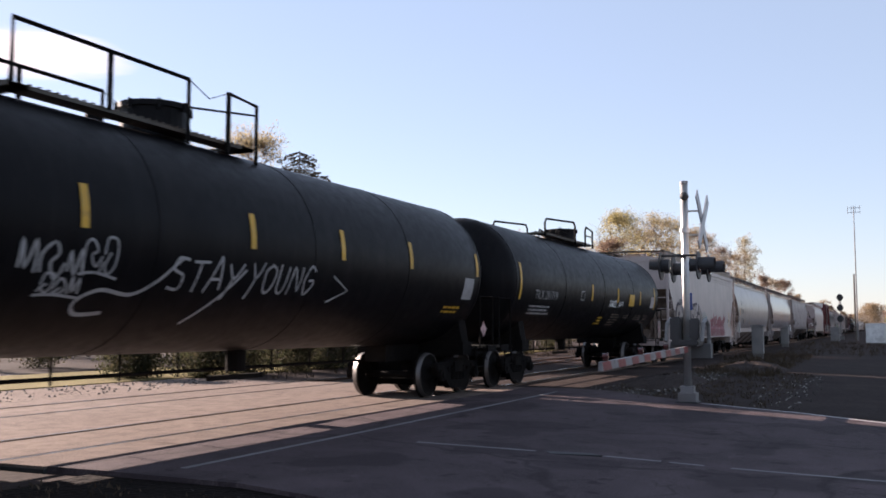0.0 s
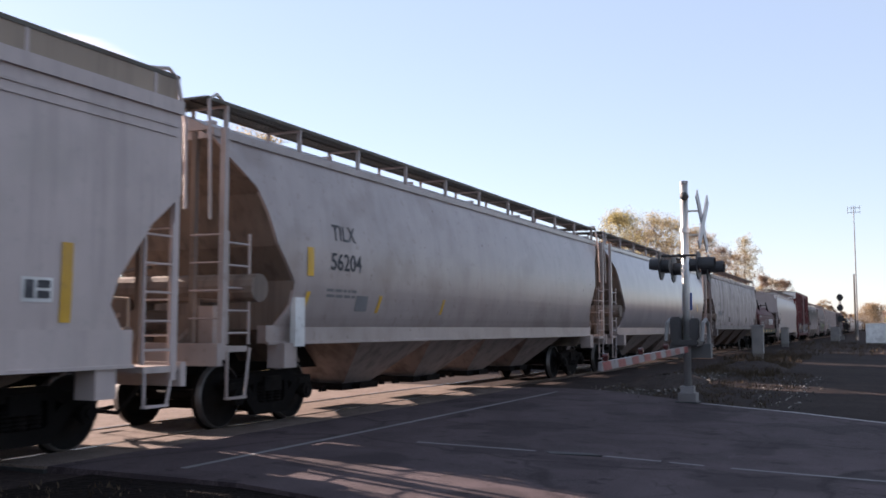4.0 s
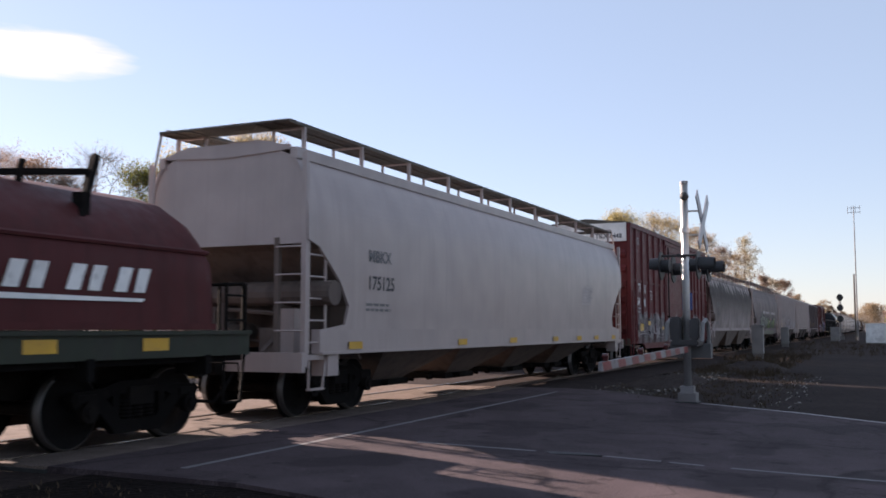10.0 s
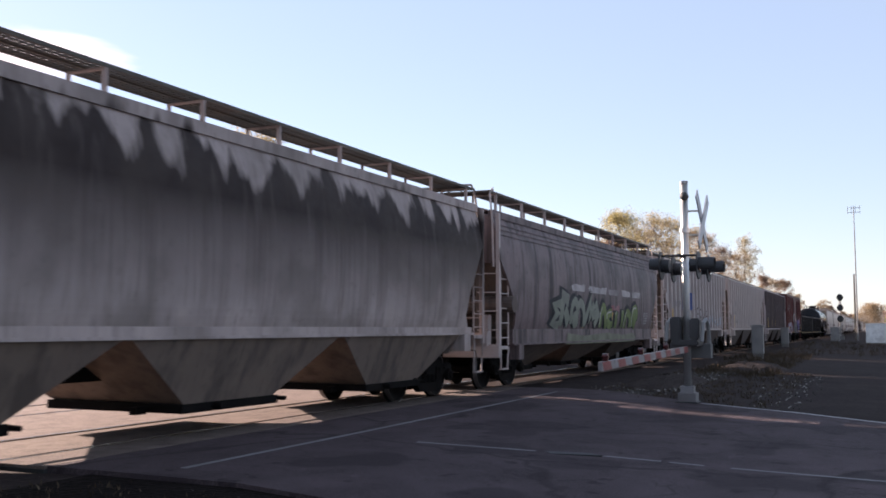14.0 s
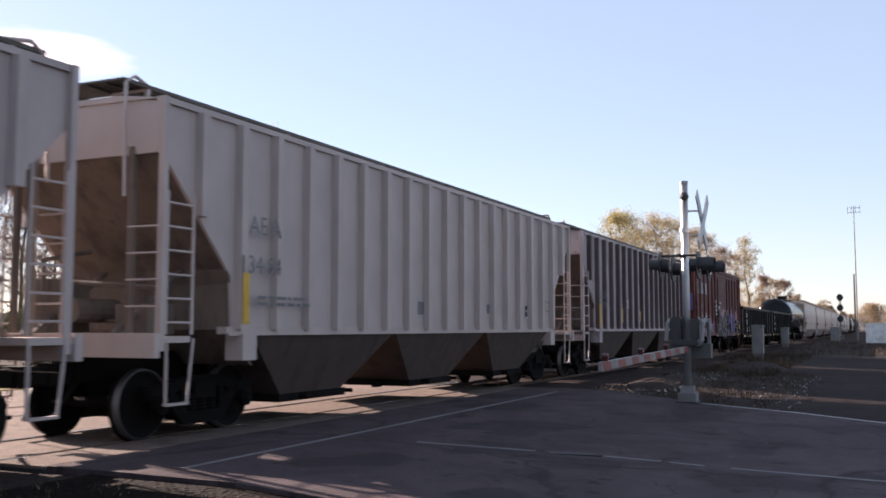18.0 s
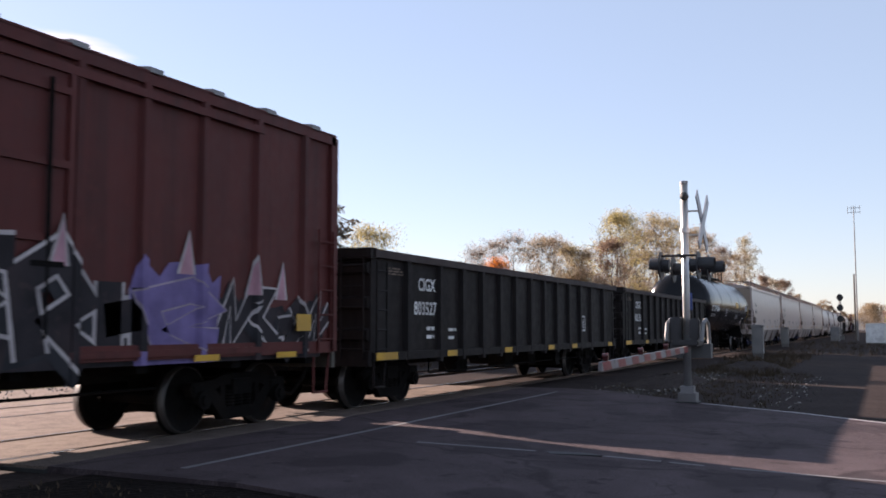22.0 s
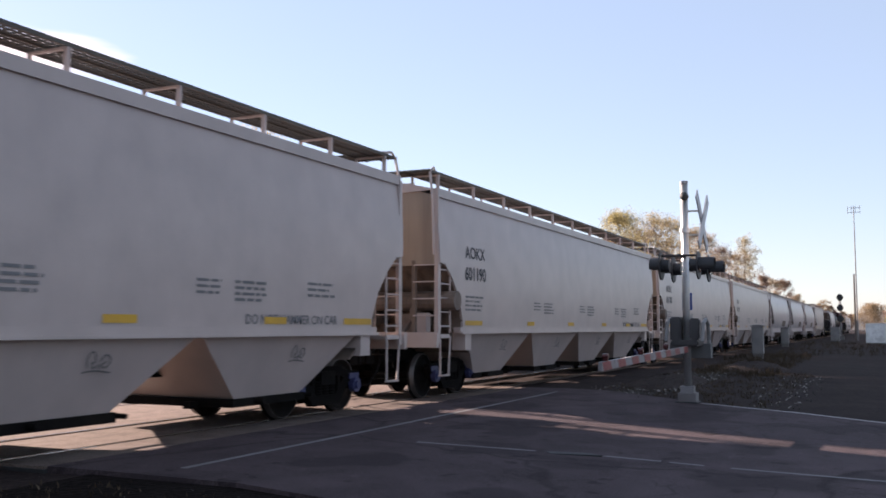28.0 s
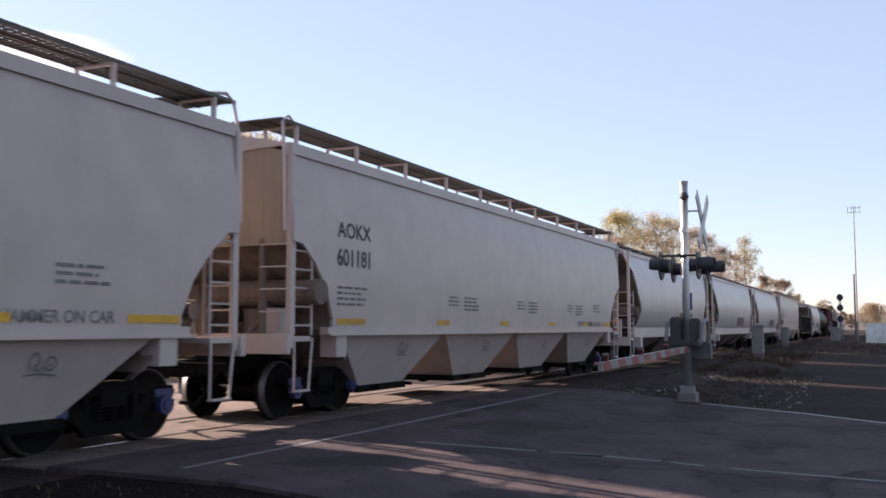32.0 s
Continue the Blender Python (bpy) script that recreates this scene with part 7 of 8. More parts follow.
# ---- crossing signal with its gate ----
GX, GY = 20.08, 3.68
mast = thing("crossing_signal", "silver crossing signal mast with crossbuck, lamps and lowered gate", "crossing signal", loc=(GX, GY, -0.08))
bm = disc(bmesh.new(), (0, 0, 2.27), 0.075, 2.27, "z", 20)
part("pole", bm, M["galv"], mast, "bright galvanised pole", True)
bm = boxes((-0.18, 0.18, -0.18, 0.18, 0.03, 0.2))
prism(bm, [(-0.15, 0.2), (0.15, 0.2), (0.1, 0.34), (-0.1, 0.34)], -0.13, 0.13, "y")
part("mast_base", bm, mat("dull_cast_base", (0.16, 0.15, 0.15), 0.6, 0.3), mast)
part("foundation", boxes((-0.22, 0.22, -0.22, 0.22, -0.25, 0.03)), M["signal_black"], mast, "dark foundation block")
part("pole_cap", disc(bmesh.new(), (0, 0, 4.55), 0.085, 0.03, "z", 16), M["sign_white"], mast)
part("bell", disc(bmesh.new(), (-0.1, -0.02, 4.25), 0.085, 0.05, "x", 18), M["signal_black"], mast, "small dark warning bell", True)
# crossbuck: two crossed boards that face along the road
for sgn in (-1, 1):
    bm = boxes((-0.75, 0.75, -0.012, 0.012, -0.115, 0.115))
    ob = part("crossbuck_board", bm, M["sign_white"], mast, "white reflective crossbuck board")
    ob.location = (0.05, -0.36 + sgn * 0.014, 3.72)
    ob.rotation_euler = (0, radians(45 * sgn), radians(-1))
bm = bmesh.new()
tube(bm, [(0, 0, 3.95), (0.05, -0.35, 3.95)], 0.02, 5)
tube(bm, [(0, 0, 3.45), (0.05, -0.35, 3.45)], 0.02, 5)
disc(bm, (0, 0, 3.55), 0.1, 0.05, "z", 14)
part("mast_bracket", bm, M["galv"], mast)
part("crossarm", tube(tube(bmesh.new(), [(-0.75, 0, 2.98), (0.75, 0, 2.98)], 0.035, 8), [(-0.62, -0.36, 2.98), (-0.62, 0.36, 2.98)], 0.025, 6), M["signal_black"], mast)
for lx in (-0.62, 0.62):
    for face in (-1, 1):
        unit = disc(bmesh.new(), (lx, face * 0.37, 2.78), 0.29, 0.012, "y", 28)
        disc(unit, (lx, face * 0.28, 2.78), 0.13, 0.08, "y", 18)
        u = part("flashing_light", unit, M["signal_black"], mast, "black round lamp background with hood")
        part("lens", disc(bmesh.new(), (lx, face * 0.395, 2.78), 0.145, 0.012, "y", 20), M["red_lens"], u, "dark red lens")
        bm = bmesh.new()
        n = 18
        a = [[bm.verts.new((lx + r * math.cos(t), face * (y + 0.23), 2.78 + r * math.sin(t))) for t in np.linspace(-0.5, math.pi + 0.5, n)] for r, y in ((0.165, 0.15), (0.155, 0.46 if face < 0 else 0.36), (0.145, 0.46 if face < 0 else 0.36), (0.155, 0.15))]
        for p, q in zip(a, a[1:]):
            for i in range(n - 1):
                bm.faces.new((p[i], p[i + 1], q[i + 1], q[i]))
        part("hood", bm, M["signal_black"], u)
part("sign_plate", boxes((0.1, 0.13, -0.1, 0.1, 1.9, 2.25)), mat("blue_plate", (0.06, 0.1, 0.3), 0.5), mast, "small blue plate")
# gate mechanism, counterweights and arm
bm = boxes((-0.32, 0.34, -0.28, 0.28, 1.15, 1.28), (-0.25, 0.28, 0.08, 0.3, 1.25, 1.75), (-0.3, -0.08, -0.3, -0.1, 1.28, 1.72))
bmesh.ops.bevel(bm, geom=bm.edges[:], offset=0.03, segments=2, affect="EDGES")
part("gate_mechanism", bm, mat("dark_grey_casting", (0.06, 0.058, 0.06), 0.5, 0.4), mast, "dark grey gate mechanism box")
for y in (-0.36, 0.36):
    bm = tube(bmesh.new(), [(-0.35, y, 1.25), (-0.2, y, 1.62), (0.15, y, 1.7), (0.42, y, 1.6), (0.52, y, 1.3), (0.5, y, 0.98), (0.36, y, 0.95)], 0.04, 6)
    part("counterweight_arm", bm, mat("weathered_grey_arm", (0.2, 0.195, 0.19), 0.6), mast)
bm = boxes((0.34, 0.6, -0.42, 0.42, 0.9, 1.2))
part("counterweight", bm, mat("grey_counterweight", (0.10, 0.10, 0.10), 0.6), mast)
AX0, AX1, DY = -0.35, -6.9, 0.06
arm = boxes((AX1, AX0, -0.028 - DY, 0.028 - DY, 1.04, 1.165))
arm_ob = part("gate_arm", arm, mat("grimy_white_gate_paint", (0.24, 0.225, 0.225), 0.5, stain=(0.12, 0.1, 0.1), stain_amount=0.6), mast, "lowered gate arm with red and white stripes")
k, x = 0, AX1
while x < AX0 - 0.5:
    for y in (-0.0305 - DY, 0.0305 - DY):
        bm = bmesh.new()
        prism(bm, [(x + 0.1, 1.042), (x + 0.53, 1.042), (x + 0.45, 1.163), (x + 0.02, 1.163)], y - 0.0015, y + 0.0015, "y")
        part("stripe", bm, M["sign_red"], arm_ob)
    x += 0.86
for x in (AX1 + 0.3, -4.4, -2.4):
    bm = boxes((x - 0.03, x + 0.03, -0.03 - DY, 0.03 - DY, 1.16, 1.2))
    disc(bm, (x, -DY, 1.235), 0.045, 0.04, "y", 12)
    part("gate_lamp", bm, M["red_lens"], arm_ob, "small red gate lamp")
arm_ob.rotation_euler.y = radians(-1.0)

# ---- cases, signal and masts along the line ----
def cabinet(name, label, x, y, w, d, h, legs=0.25, paint="case"):
    ob = thing(name, label, "relay case", loc=(x, y, lie(y) - 0.07))
    bm = boxes((-w / 2, w / 2, -d / 2, d / 2, legs, h))
    bmesh.ops.bevel(bm, geom=bm.edges[:], offset=0.025, segments=2, affect="EDGES")
    part("body", bm, M[paint], ob)
    part("roof", prism(bmesh.new(), [(-d / 2 - 0.06, h), (d / 2 + 0.06, h), (d / 2 + 0.02, h + 0.06), (0, h + 0.1), (-d / 2 - 0.02, h + 0.06)], -w / 2 - 0.06, w / 2 + 0.06, "x"), M[paint], ob)
    part("door", boxes((-w / 2 - 0.02, -w / 2, -d / 2 + 0.06, d / 2 - 0.06, legs + 0.06, h - 0.06)), M[paint], ob)
    part("base", boxes((-w / 2 + 0.06, w / 2 - 0.06, -d / 2 + 0.05, d / 2 - 0.05, -0.1, legs + 0.02)), M["concrete"], ob)
    return ob


cabinet("relay_case", "silver relay case on a concrete base by the track", 50.6, 5.75, 0.5, 0.55, 1.62)
cabinet("relay_case", "small silver relay case beyond the other", 84.0, 7.4, 0.7, 0.6, 1.5)
cabinet("equipment_hut", "white equipment hut beside the far signal", 111.0, 0.4, 2.6, 2.5, 2.1, 0.1, "white")
cabinet("equipment_hut", "low grey equipment box near the signal", 124.0, 5.2, 1.6, 1.0, 1.6, 0.1)
sig = thing("railway_signal", "dark railway signal mast with stacked round lamp heads", "railway signal", loc=(141.0, 5.2, -0.1))
part("pole", disc(bmesh.new(), (0, 0, 3.0), 0.09, 3.0, "z", 12), M["case"], sig)
for z in (5.7, 4.3, 2.8):
    u = part("signal_head", disc(bmesh.new(), (-0.15, 0, z), 0.42, 0.04, "x", 24), M["signal_black"], sig)
    bm = boxes((-0.4, -0.1, -0.2, 0.2, z - 0.45, z + 0.45))
    disc(bm, (-0.45, 0, z + 0.2), 0.12, 0.14, "x", 12)
    disc(bm, (-0.45, 0, z - 0.2), 0.12, 0.14, "x", 12)
    part("lamp_housing", bm, M["signal_black"], u)
part("ladder", tube(tube(bmesh.new(), [(0.3, -0.2, 0), (0.3, -0.2, 5.2)], 0.025, 4), [(0.3, 0.2, 0), (0.3, 0.2, 5.2)], 0.025, 4), M["case"], sig)
part("base", boxes((-0.4, 0.4, -0.4, 0.4, -0.1, 0.5)), M["concrete"], sig)
ant = thing("radio_mast", "tall thin radio mast with a small aerial", "radio mast", loc=(137.0, 3.0, -0.15))
part("pole", tube(bmesh.new(), [(0, 0, 0), (0, 0, 8), (0, 0, 17.8)], 0.11, 8, 0.05), M["case"], ant)
bm = bmesh.new()
tube(bm, [(0, -0.75, 17.5), (0, 0.75, 17.5)], 0.03, 5)
tube(bm, [(0, -0.75, 16.9), (0, 0.75, 16.9)], 0.03, 5)
for y in (-0.75, -0.2, 0.3, 0.75):
    tube(bm, [(0, y, 16.7), (0, y, 17.8)], 0.03, 5)
part("aerial", bm, M["case"], ant)
pol = thing("utility_pole", "plain dark wooden pole beside the radio mast", "pole", loc=(135.0, 3.2, -0.15))
part("pole", tube(bmesh.new(), [(0, 0, 0), (0, 0, 8.6)], 0.13, 8, 0.1), M["bark"], pol)

# low heap of ballast and weeds behind the gate
def heap(name, label, x, y, rx, ry, h, material):
    bm = bmesh.new()
    rows = []
    for i in range(7):
        k = i / 6
        rows.append([bm.verts.new((rx * (1 - k) * math.cos(a) * random.uniform(0.9, 1.1), ry * (1 - k) * math.sin(a) * random.uniform(0.9, 1.1), h * (1 - (1 - k) ** 2) * random.uniform(0.85, 1.1))) for a in np.linspace(0, 2 * math.pi, 20)[:-1]])
    for a, b in zip(rows, rows[1:]):
        for j in range(19):
            bm.faces.new((a[j], a[(j + 1) % 19], b[(j + 1) % 19], b[j]))
    solid(name, bm, material, label, "heap", loc=(x, y, lie(y) - 0.09))


heap("gravel_mound", "low dark heap of gravel by the track", 38, 4.6, 3.2, 1.3, 0.34, M["ballast"])
heap("gravel_mound", "low dark heap of gravel by the track", 27.5, 5.6, 3.6, 1.0, 0.26, M["ballast"])


# ---- trees ----
def leaf_mat(name, cols, rough=0.7):
    m = bpy.data.materials.new(name)
    m.use_nodes = True
    n, l = m.node_tree.nodes, m.node_tree.links
    b = n["Principled BSDF"]
    g = n.new("ShaderNodeNewGeometry")
    r = n.new("ShaderNodeValToRGB")
    for e in range(len(cols) - 2):
        r.color_ramp.elements.new(0.5)
    for i, c in enumerate(cols):
        r.color_ramp.elements[i].position = i / (len(cols) - 1)
        r.color_ramp.elements[i].color = (*c, 1)
    l.new(g.outputs["Random Per Island"], r.inputs["Fac"])
    l.new(r.outputs["Color"], b.inputs["Base Color"])
    b.inputs["Roughness"].default_value = rough
    b.inputs["Specular IOR Level"].default_value = 0.1
    tr = n.new("ShaderNodeBsdfTranslucent")
    gm = n.new("ShaderNodeVectorMath")
    gm.operation = "SCALE"
    gm.inputs["Scale"].default_value = 1.25
    l.new(r.outputs["Color"], gm.inputs[0])
    l.new(gm.outputs[0], tr.inputs["Color"])
    mx = n.new("ShaderNodeMixShader")
    mx.inputs["Fac"].default_value = 0.62
    l.new(b.outputs[0], mx.inputs[1])
    l.new(tr.outputs[0], mx.inputs[2])
    l.new(mx.outputs[0], n["Material Output"].inputs["Surface"])
    return m


LEAF = {
    "yellow": leaf_mat("yellow_autumn_leaves", [(0.12, 0.105, 0.045), (0.29, 0.23, 0.10), (0.34, 0.29, 0.15), (0.17, 0.155, 0.065)]),
    "pale": leaf_mat("pale_yellow_leaves", [(0.27, 0.21, 0.11), (0.33, 0.27, 0.15), (0.15, 0.115, 0.065)]),
    "green": leaf_mat("dull_green_leaves", [(0.05, 0.07, 0.02), (0.12, 0.13, 0.04), (0.22, 0.19, 0.06)]),
    "spruce": leaf_mat("dark_spruce_needles", [(0.07, 0.058, 0.042), (0.11, 0.086, 0.062), (0.15, 0.115, 0.085)]),
    "rust": leaf_mat("rusty_brown_leaves", [(0.13, 0.085, 0.065), (0.19, 0.13, 0.095), (0.16, 0.12, 0.095)]),
    "orange": leaf_mat("orange_leaves", [(0.45, 0.12, 0.02), (0.38, 0.16, 0.04)]),
    "twig": leaf_mat("fine_bare_twigs", [(0.19, 0.14, 0.11), (0.25, 0.19, 0.145), (0.13, 0.10, 0.08)]),
    "shade": leaf_mat("shaded_green_weeds", [(0.022, 0.026, 0.014), (0.035, 0.036, 0.02), (0.05, 0.042, 0.026)]),
    "tan": leaf_mat("tan_leaves", [(0.22, 0.165, 0.105), (0.28, 0.215, 0.14), (0.15, 0.11, 0.075)]),
}


def fast_tube(verts, faces, a, b, ra, rb, n=5):
    d = (b - a).normalized()
    u = d.orthogonal().normalized()
    w = d.cross(u)
    base = len(verts)
    for p, r in ((a, ra), (b, rb)):
        for j in range(n):
            t = 2 * math.pi * j / n
            verts.append(p + (u * math.cos(t) + w * math.sin(t)) * r)
    for j in range(n):
        faces.append((base + j, base + (j + 1) % n, base + n + (j + 1) % n, base + n + j))


def tree(label, x, y, height, spread, leaf, leaves, seed, size=0.22, bare=0.3, depth=5, name="tree", trunk=None, z0=-0.1, start=0.28):
    """A tapered trunk with bowed limbs to the tufts of an uneven crown, twigs, and single leaves round them."""
    rnd = random.Random(seed)
    ob = thing(name, label, "tree", "trees along the line", (x, y, z0))
    verts, faces, tufts = [], [], []
    base, wide = start * height, height * spread * 0.45
    r0 = trunk or height * 0.013
    bend = [Vector((0, 0, 0))]
    for i in range(9):
        bend.append(bend[-1] + Vector((rnd.uniform(-1, 1) * 0.018 * height, rnd.uniform(-1, 1) * 0.018 * height, height * 0.1)))

    def stem(z):
        k = max(0.0, min(8.999, z / (height * 0.1)))
        return bend[int(k)].lerp(bend[int(k) + 1], k - int(k))

    for i in range(9):
        fast_tube(verts, faces, bend[i], bend[i + 1], r0 * (1 - i / 9.5), r0 * (1 - (i + 1) / 9.5), 7)
    nodes, aims = [p.copy() for p in bend[2:]], []
    for _ in range({3: 45, 4: 60, 5: 85, 6: 120}[depth]):
        up = rnd.random() ** 0.85
        z = base + (height - base) * up
        a = rnd.uniform(0, 2 * math.pi)
        shape = min(1.0, 1.2 * (1 - up) ** 0.55) * min(1.0, 0.35 + up * 2.2)
        lump = 0.85 + 1.1 * noise.noise(Vector((math.cos(a) * 1.2, math.sin(a) * 1.2, z * 0.4 + seed * 3.7)))
        reach = wide * shape * max(0.35, lump) * rnd.random() ** 0.45
        aims.append((reach + 0.35 * z, a, stem(z) + Vector((math.cos(a) * reach, math.sin(a) * reach, 0))))
    # each tuft grows from the nearest wood below it, the inner ones first
    for far, a, tip in sorted(aims, key=lambda t: t[0]):
        below = [p for p in nodes if p.z < tip.z - 0.25 * math.hypot(p.x - tip.x, p.y - tip.y) - 0.1] or nodes[:1]
        root = min(below, key=lambda p: (p - tip).length)
        run = (tip - root).length
        mid = root.lerp(tip, 0.5) + Vector((rnd.uniform(-0.16, 0.16), rnd.uniform(-0.16, 0.16), rnd.uniform(-0.05, 0.2))) * run
        nodes += [mid, tip]
        thick = max(0.012, r0 * 0.42 * (1 - 0.75 * min(1.0, tip.z / height)) * rnd.uniform(0.7, 1.2))
        fast_tube(verts, faces, root, mid, thick, thick * 0.65, 4)
        fast_tube(verts, faces, mid, tip, thick * 0.65, thick * 0.25, 4)
        ends = [tip]
        for k in range(6):
            p = mid.lerp(tip, rnd.uniform(0.1, 1.0))
            q = p + (Vector((math.cos(a), math.sin(a), 0.7)) * 0.5 + Vector((rnd.gauss(0, 0.6), rnd.gauss(0, 0.6), rnd.gauss(0, 0.5)))) * height * 0.05
            fast_tube(verts, faces, p, q, thick * 0.3, 0.006, 3)
            ends.append(q)
        tufts.append((ends, rnd.uniform(0.4, 1.6)))
    me = bpy.data.meshes.new("trunk")
    me.from_pydata(verts, [], faces)
    me.materials.append(M["bark"])
    new("trunk", me).parent = ob
    lv, lf = [], []
    total = sum(w for e, w in tufts)
    for ends, weight in tufts:
        for _ in range(int(leaves * 2.1 * weight / total)):
            p = rnd.choice(ends) + Vector((rnd.uniform(-1.5, 1.5), rnd.uniform(-1.5, 1.5), rnd.uniform(-1.2, 1.2))) * bare * 0.8
            s = size * 0.66 * rnd.uniform(0.5, 1.3)
            a, b = Vector((rnd.gauss(0, 1), rnd.gauss(0, 1), rnd.gauss(0, 1))).normalized(), Vector((rnd.gauss(0, 1), rnd.gauss(0, 1), rnd.gauss(0, 1))).normalized()
            n = len(lv)
            lv += [p - a * s * 0.5, p + b * s * 0.3, p + a * s * 0.5, p - b * s * 0.3]
            lf.append((n, n + 1, n + 2, n + 3))
    me = bpy.data.meshes.new("crown")
    me.from_pydata(lv, [], lf)
    me.materials.append(LEAF[leaf])
    new("crown", me).parent = ob
    return ob


def spruce(label, x, y, height, radius, seed):
    """A ragged conifer: bowed, drooping boughs of uneven reach, each hung with side twigs and needle tufts."""
    rnd = random.Random(seed)
    ob = thing("spruce_tree", label, "tree", "trees along the line", (x, y, -0.1))
    verts, faces = [], []
    fast_tube(verts, faces, Vector((0, 0, 0)), Vector((0.1, 0, height * 0.97)), height * 0.02, 0.02, 8)
    lv, lf = [], []
    z = height * 0.12
    while z < height * 0.985:
        up = z / height
        lay = radius * (1 - up) ** 0.72 * rnd.uniform(0.75, 1.15) + 0.25
        for k in range(6):
            a = rnd.uniform(0, 2 * math.pi)
            r = lay * rnd.choice((0.55, 0.8, 0.95, 1.05, 1.2))
            p0 = Vector((0, 0, z))
            p1 = Vector((math.cos(a) * r * 0.55, math.sin(a) * r * 0.55, z - r * 0.10))
            p2 = Vector((math.cos(a) * r, math.sin(a) * r, z - r * rnd.uniform(0.22, 0.36)))
            p3 = p2 + Vector((math.cos(a), math.sin(a), 0.35)) * r * 0.14
            bough = [p0, p1, p2, p3]
            for u, v, ra, rb in zip(bough, bough[1:], (0.04, 0.025, 0.014), (0.025, 0.014, 0.005)):
                fast_tube(verts, faces, u, v, ra, rb, 4)
            for j in range(int(18 + r * 44)):
                t = rnd.random() ** 0.75 * 2.999
                i = int(t)
                p = bough[i].lerp(bough[i + 1], t - i)
                p = p + Vector((rnd.gauss(0, 0.13), rnd.gauss(0, 0.13), -abs(rnd.gauss(0, 0.17))))
                s = rnd.uniform(0.12, 0.3)
                d = Vector((math.cos(a) * 0.7 + rnd.gauss(0, 0.7), math.sin(a) * 0.7 + rnd.gauss(0, 0.7), -rnd.random() * 1.1)).normalized()
                w = d.orthogonal().normalized() * s * 0.2
                base = len(lv)
                lv += [p, p + d * s * 0.5 + w, p + d * s, p + d * s * 0.5 - w]
                lf.append((base, base + 1, base + 2, base + 3))
        z += height * 0.036 * rnd.uniform(0.7, 1.3)
    for nm, v, f, m in (("trunk", verts, faces, M["bark"]), ("crown", lv, lf, LEAF["spruce"])):
        me = bpy.data.meshes.new(nm)
        me.from_pydata(v, [], f)
        me.materials.append(m)
        new(nm, me).parent = ob
    return ob


# by the road beyond the tracks
tree("bushy tree with rusty brown leaves", 37.7, 42.5, 11.4, 0.8, "rust", 12000, 1, 0.14, 0.4, depth=6)
tree("bushy tree with rusty brown leaves", 37.0, 39.6, 10.2, 0.75, "rust", 9000, 2, 0.14, 0.4, depth=6)
tree("bushy tree with rusty brown leaves", 39.6, 47.9, 13.0, 0.8, "rust", 9000, 11, 0.14, 0.4, depth=6)
tree("bare grey tree with fine twigs", 37.7, 37.6, 11.7, 0.6, "twig", 1500, 3, 0.1, 0.3, depth=6, trunk=0.12, start=0.45)
tree("bare grey tree with fine twigs", 38.8, 35.4, 10.5, 0.33, "twig", 900, 4, 0.1, 0.25, depth=6, trunk=0.1, start=0.45)
tree("yellow autumn tree with dense leaves", 38.3, 31.8, 11.0, 0.66, "yellow", 15000, 5, 0.17, 0.35, start=0.2, depth=6)
tree("dull green tree with yellowing leaves", 37.9, 33.4, 10.2, 0.5, "green", 8000, 14, 0.15, 0.35, start=0.25, depth=6)
tree("bushy yellow autumn tree", 37.6, 30.6, 7.6, 0.85, "yellow", 11000, 12, 0.16, 0.4, start=0.2)
tree("tall thin tree with sparse pale yellow leaves", 40.5, 31.6, 11.7, 0.36, "pale", 2200, 6, 0.15, 0.3, trunk=0.11)
tree("tall forked tree with a pale yellow top", 41.3, 29.8, 12.3, 0.45, "pale", 4200, 7, 0.15, 0.28, start=0.62, trunk=0.18)
spruce("dark drooping spruce tree", 39.8, 26.2, 10.7, 4.9, 8)
tree("dull green tree below the spruce", 42.7, 30.6, 8.4, 1.0, "green", 12000, 9, 0.18, 0.5)
tree("dull green tree below the spruce", 42.0, 28.0, 7.2, 1.0, "green", 10000, 13, 0.18, 0.5)
tree("small yellowing tree with open crown", 43.7, 24.7, 7.2, 0.75, "yellow", 3600, 10, 0.15, 0.35)
# the wood along the far side of the line
WOOD = [(69.3, 28.8, 8.2, "twig"), (72.7, 28.5, 9.2, "twig"), (75.3, 27.8, 9.9, "twig"), (76.0, 26.3, 9.5, "tan"), (78.6, 25.4, 9.9, "twig"), (81.0, 24.9, 9.2, "pale"), (81.5, 23.7, 9.0, "tan"), (67.1, 26.3, 7.0, "orange"), (86.5, 22.0, 12.7, "yellow"), (90.9, 22.5, 13.4, "yellow"), (82.4, 21.9, 9.8, "rust"), (95.6, 22.0, 12.2, "rust"), (95.3, 20.2, 13.5, "pale"), (98.9, 19.5, 13.3, "pale"), (105.6, 19.3, 13.1, "tan"), (114.2, 18.6, 13.1, "tan"), (124.9, 18.6, 12.5, "rust"), (148.5, 18.6, 15.9, "pale"), (137.7, 18.6, 12.6, "tan"), (168.2, 18.6, 10.9, "rust"), (186.4, 18.6, 11.2, "tan"), (214.9, 18.6, 12.4, "rust"), (244.8, 18.6, 9.8, "tan"), (336.6, 18.6, 11.3, "tan"), (404.1, 18.6, 10.6, "rust"), (532.9, 18.6, 10.5, "tan"), (680.6, 18.6, 11.1, "rust")]
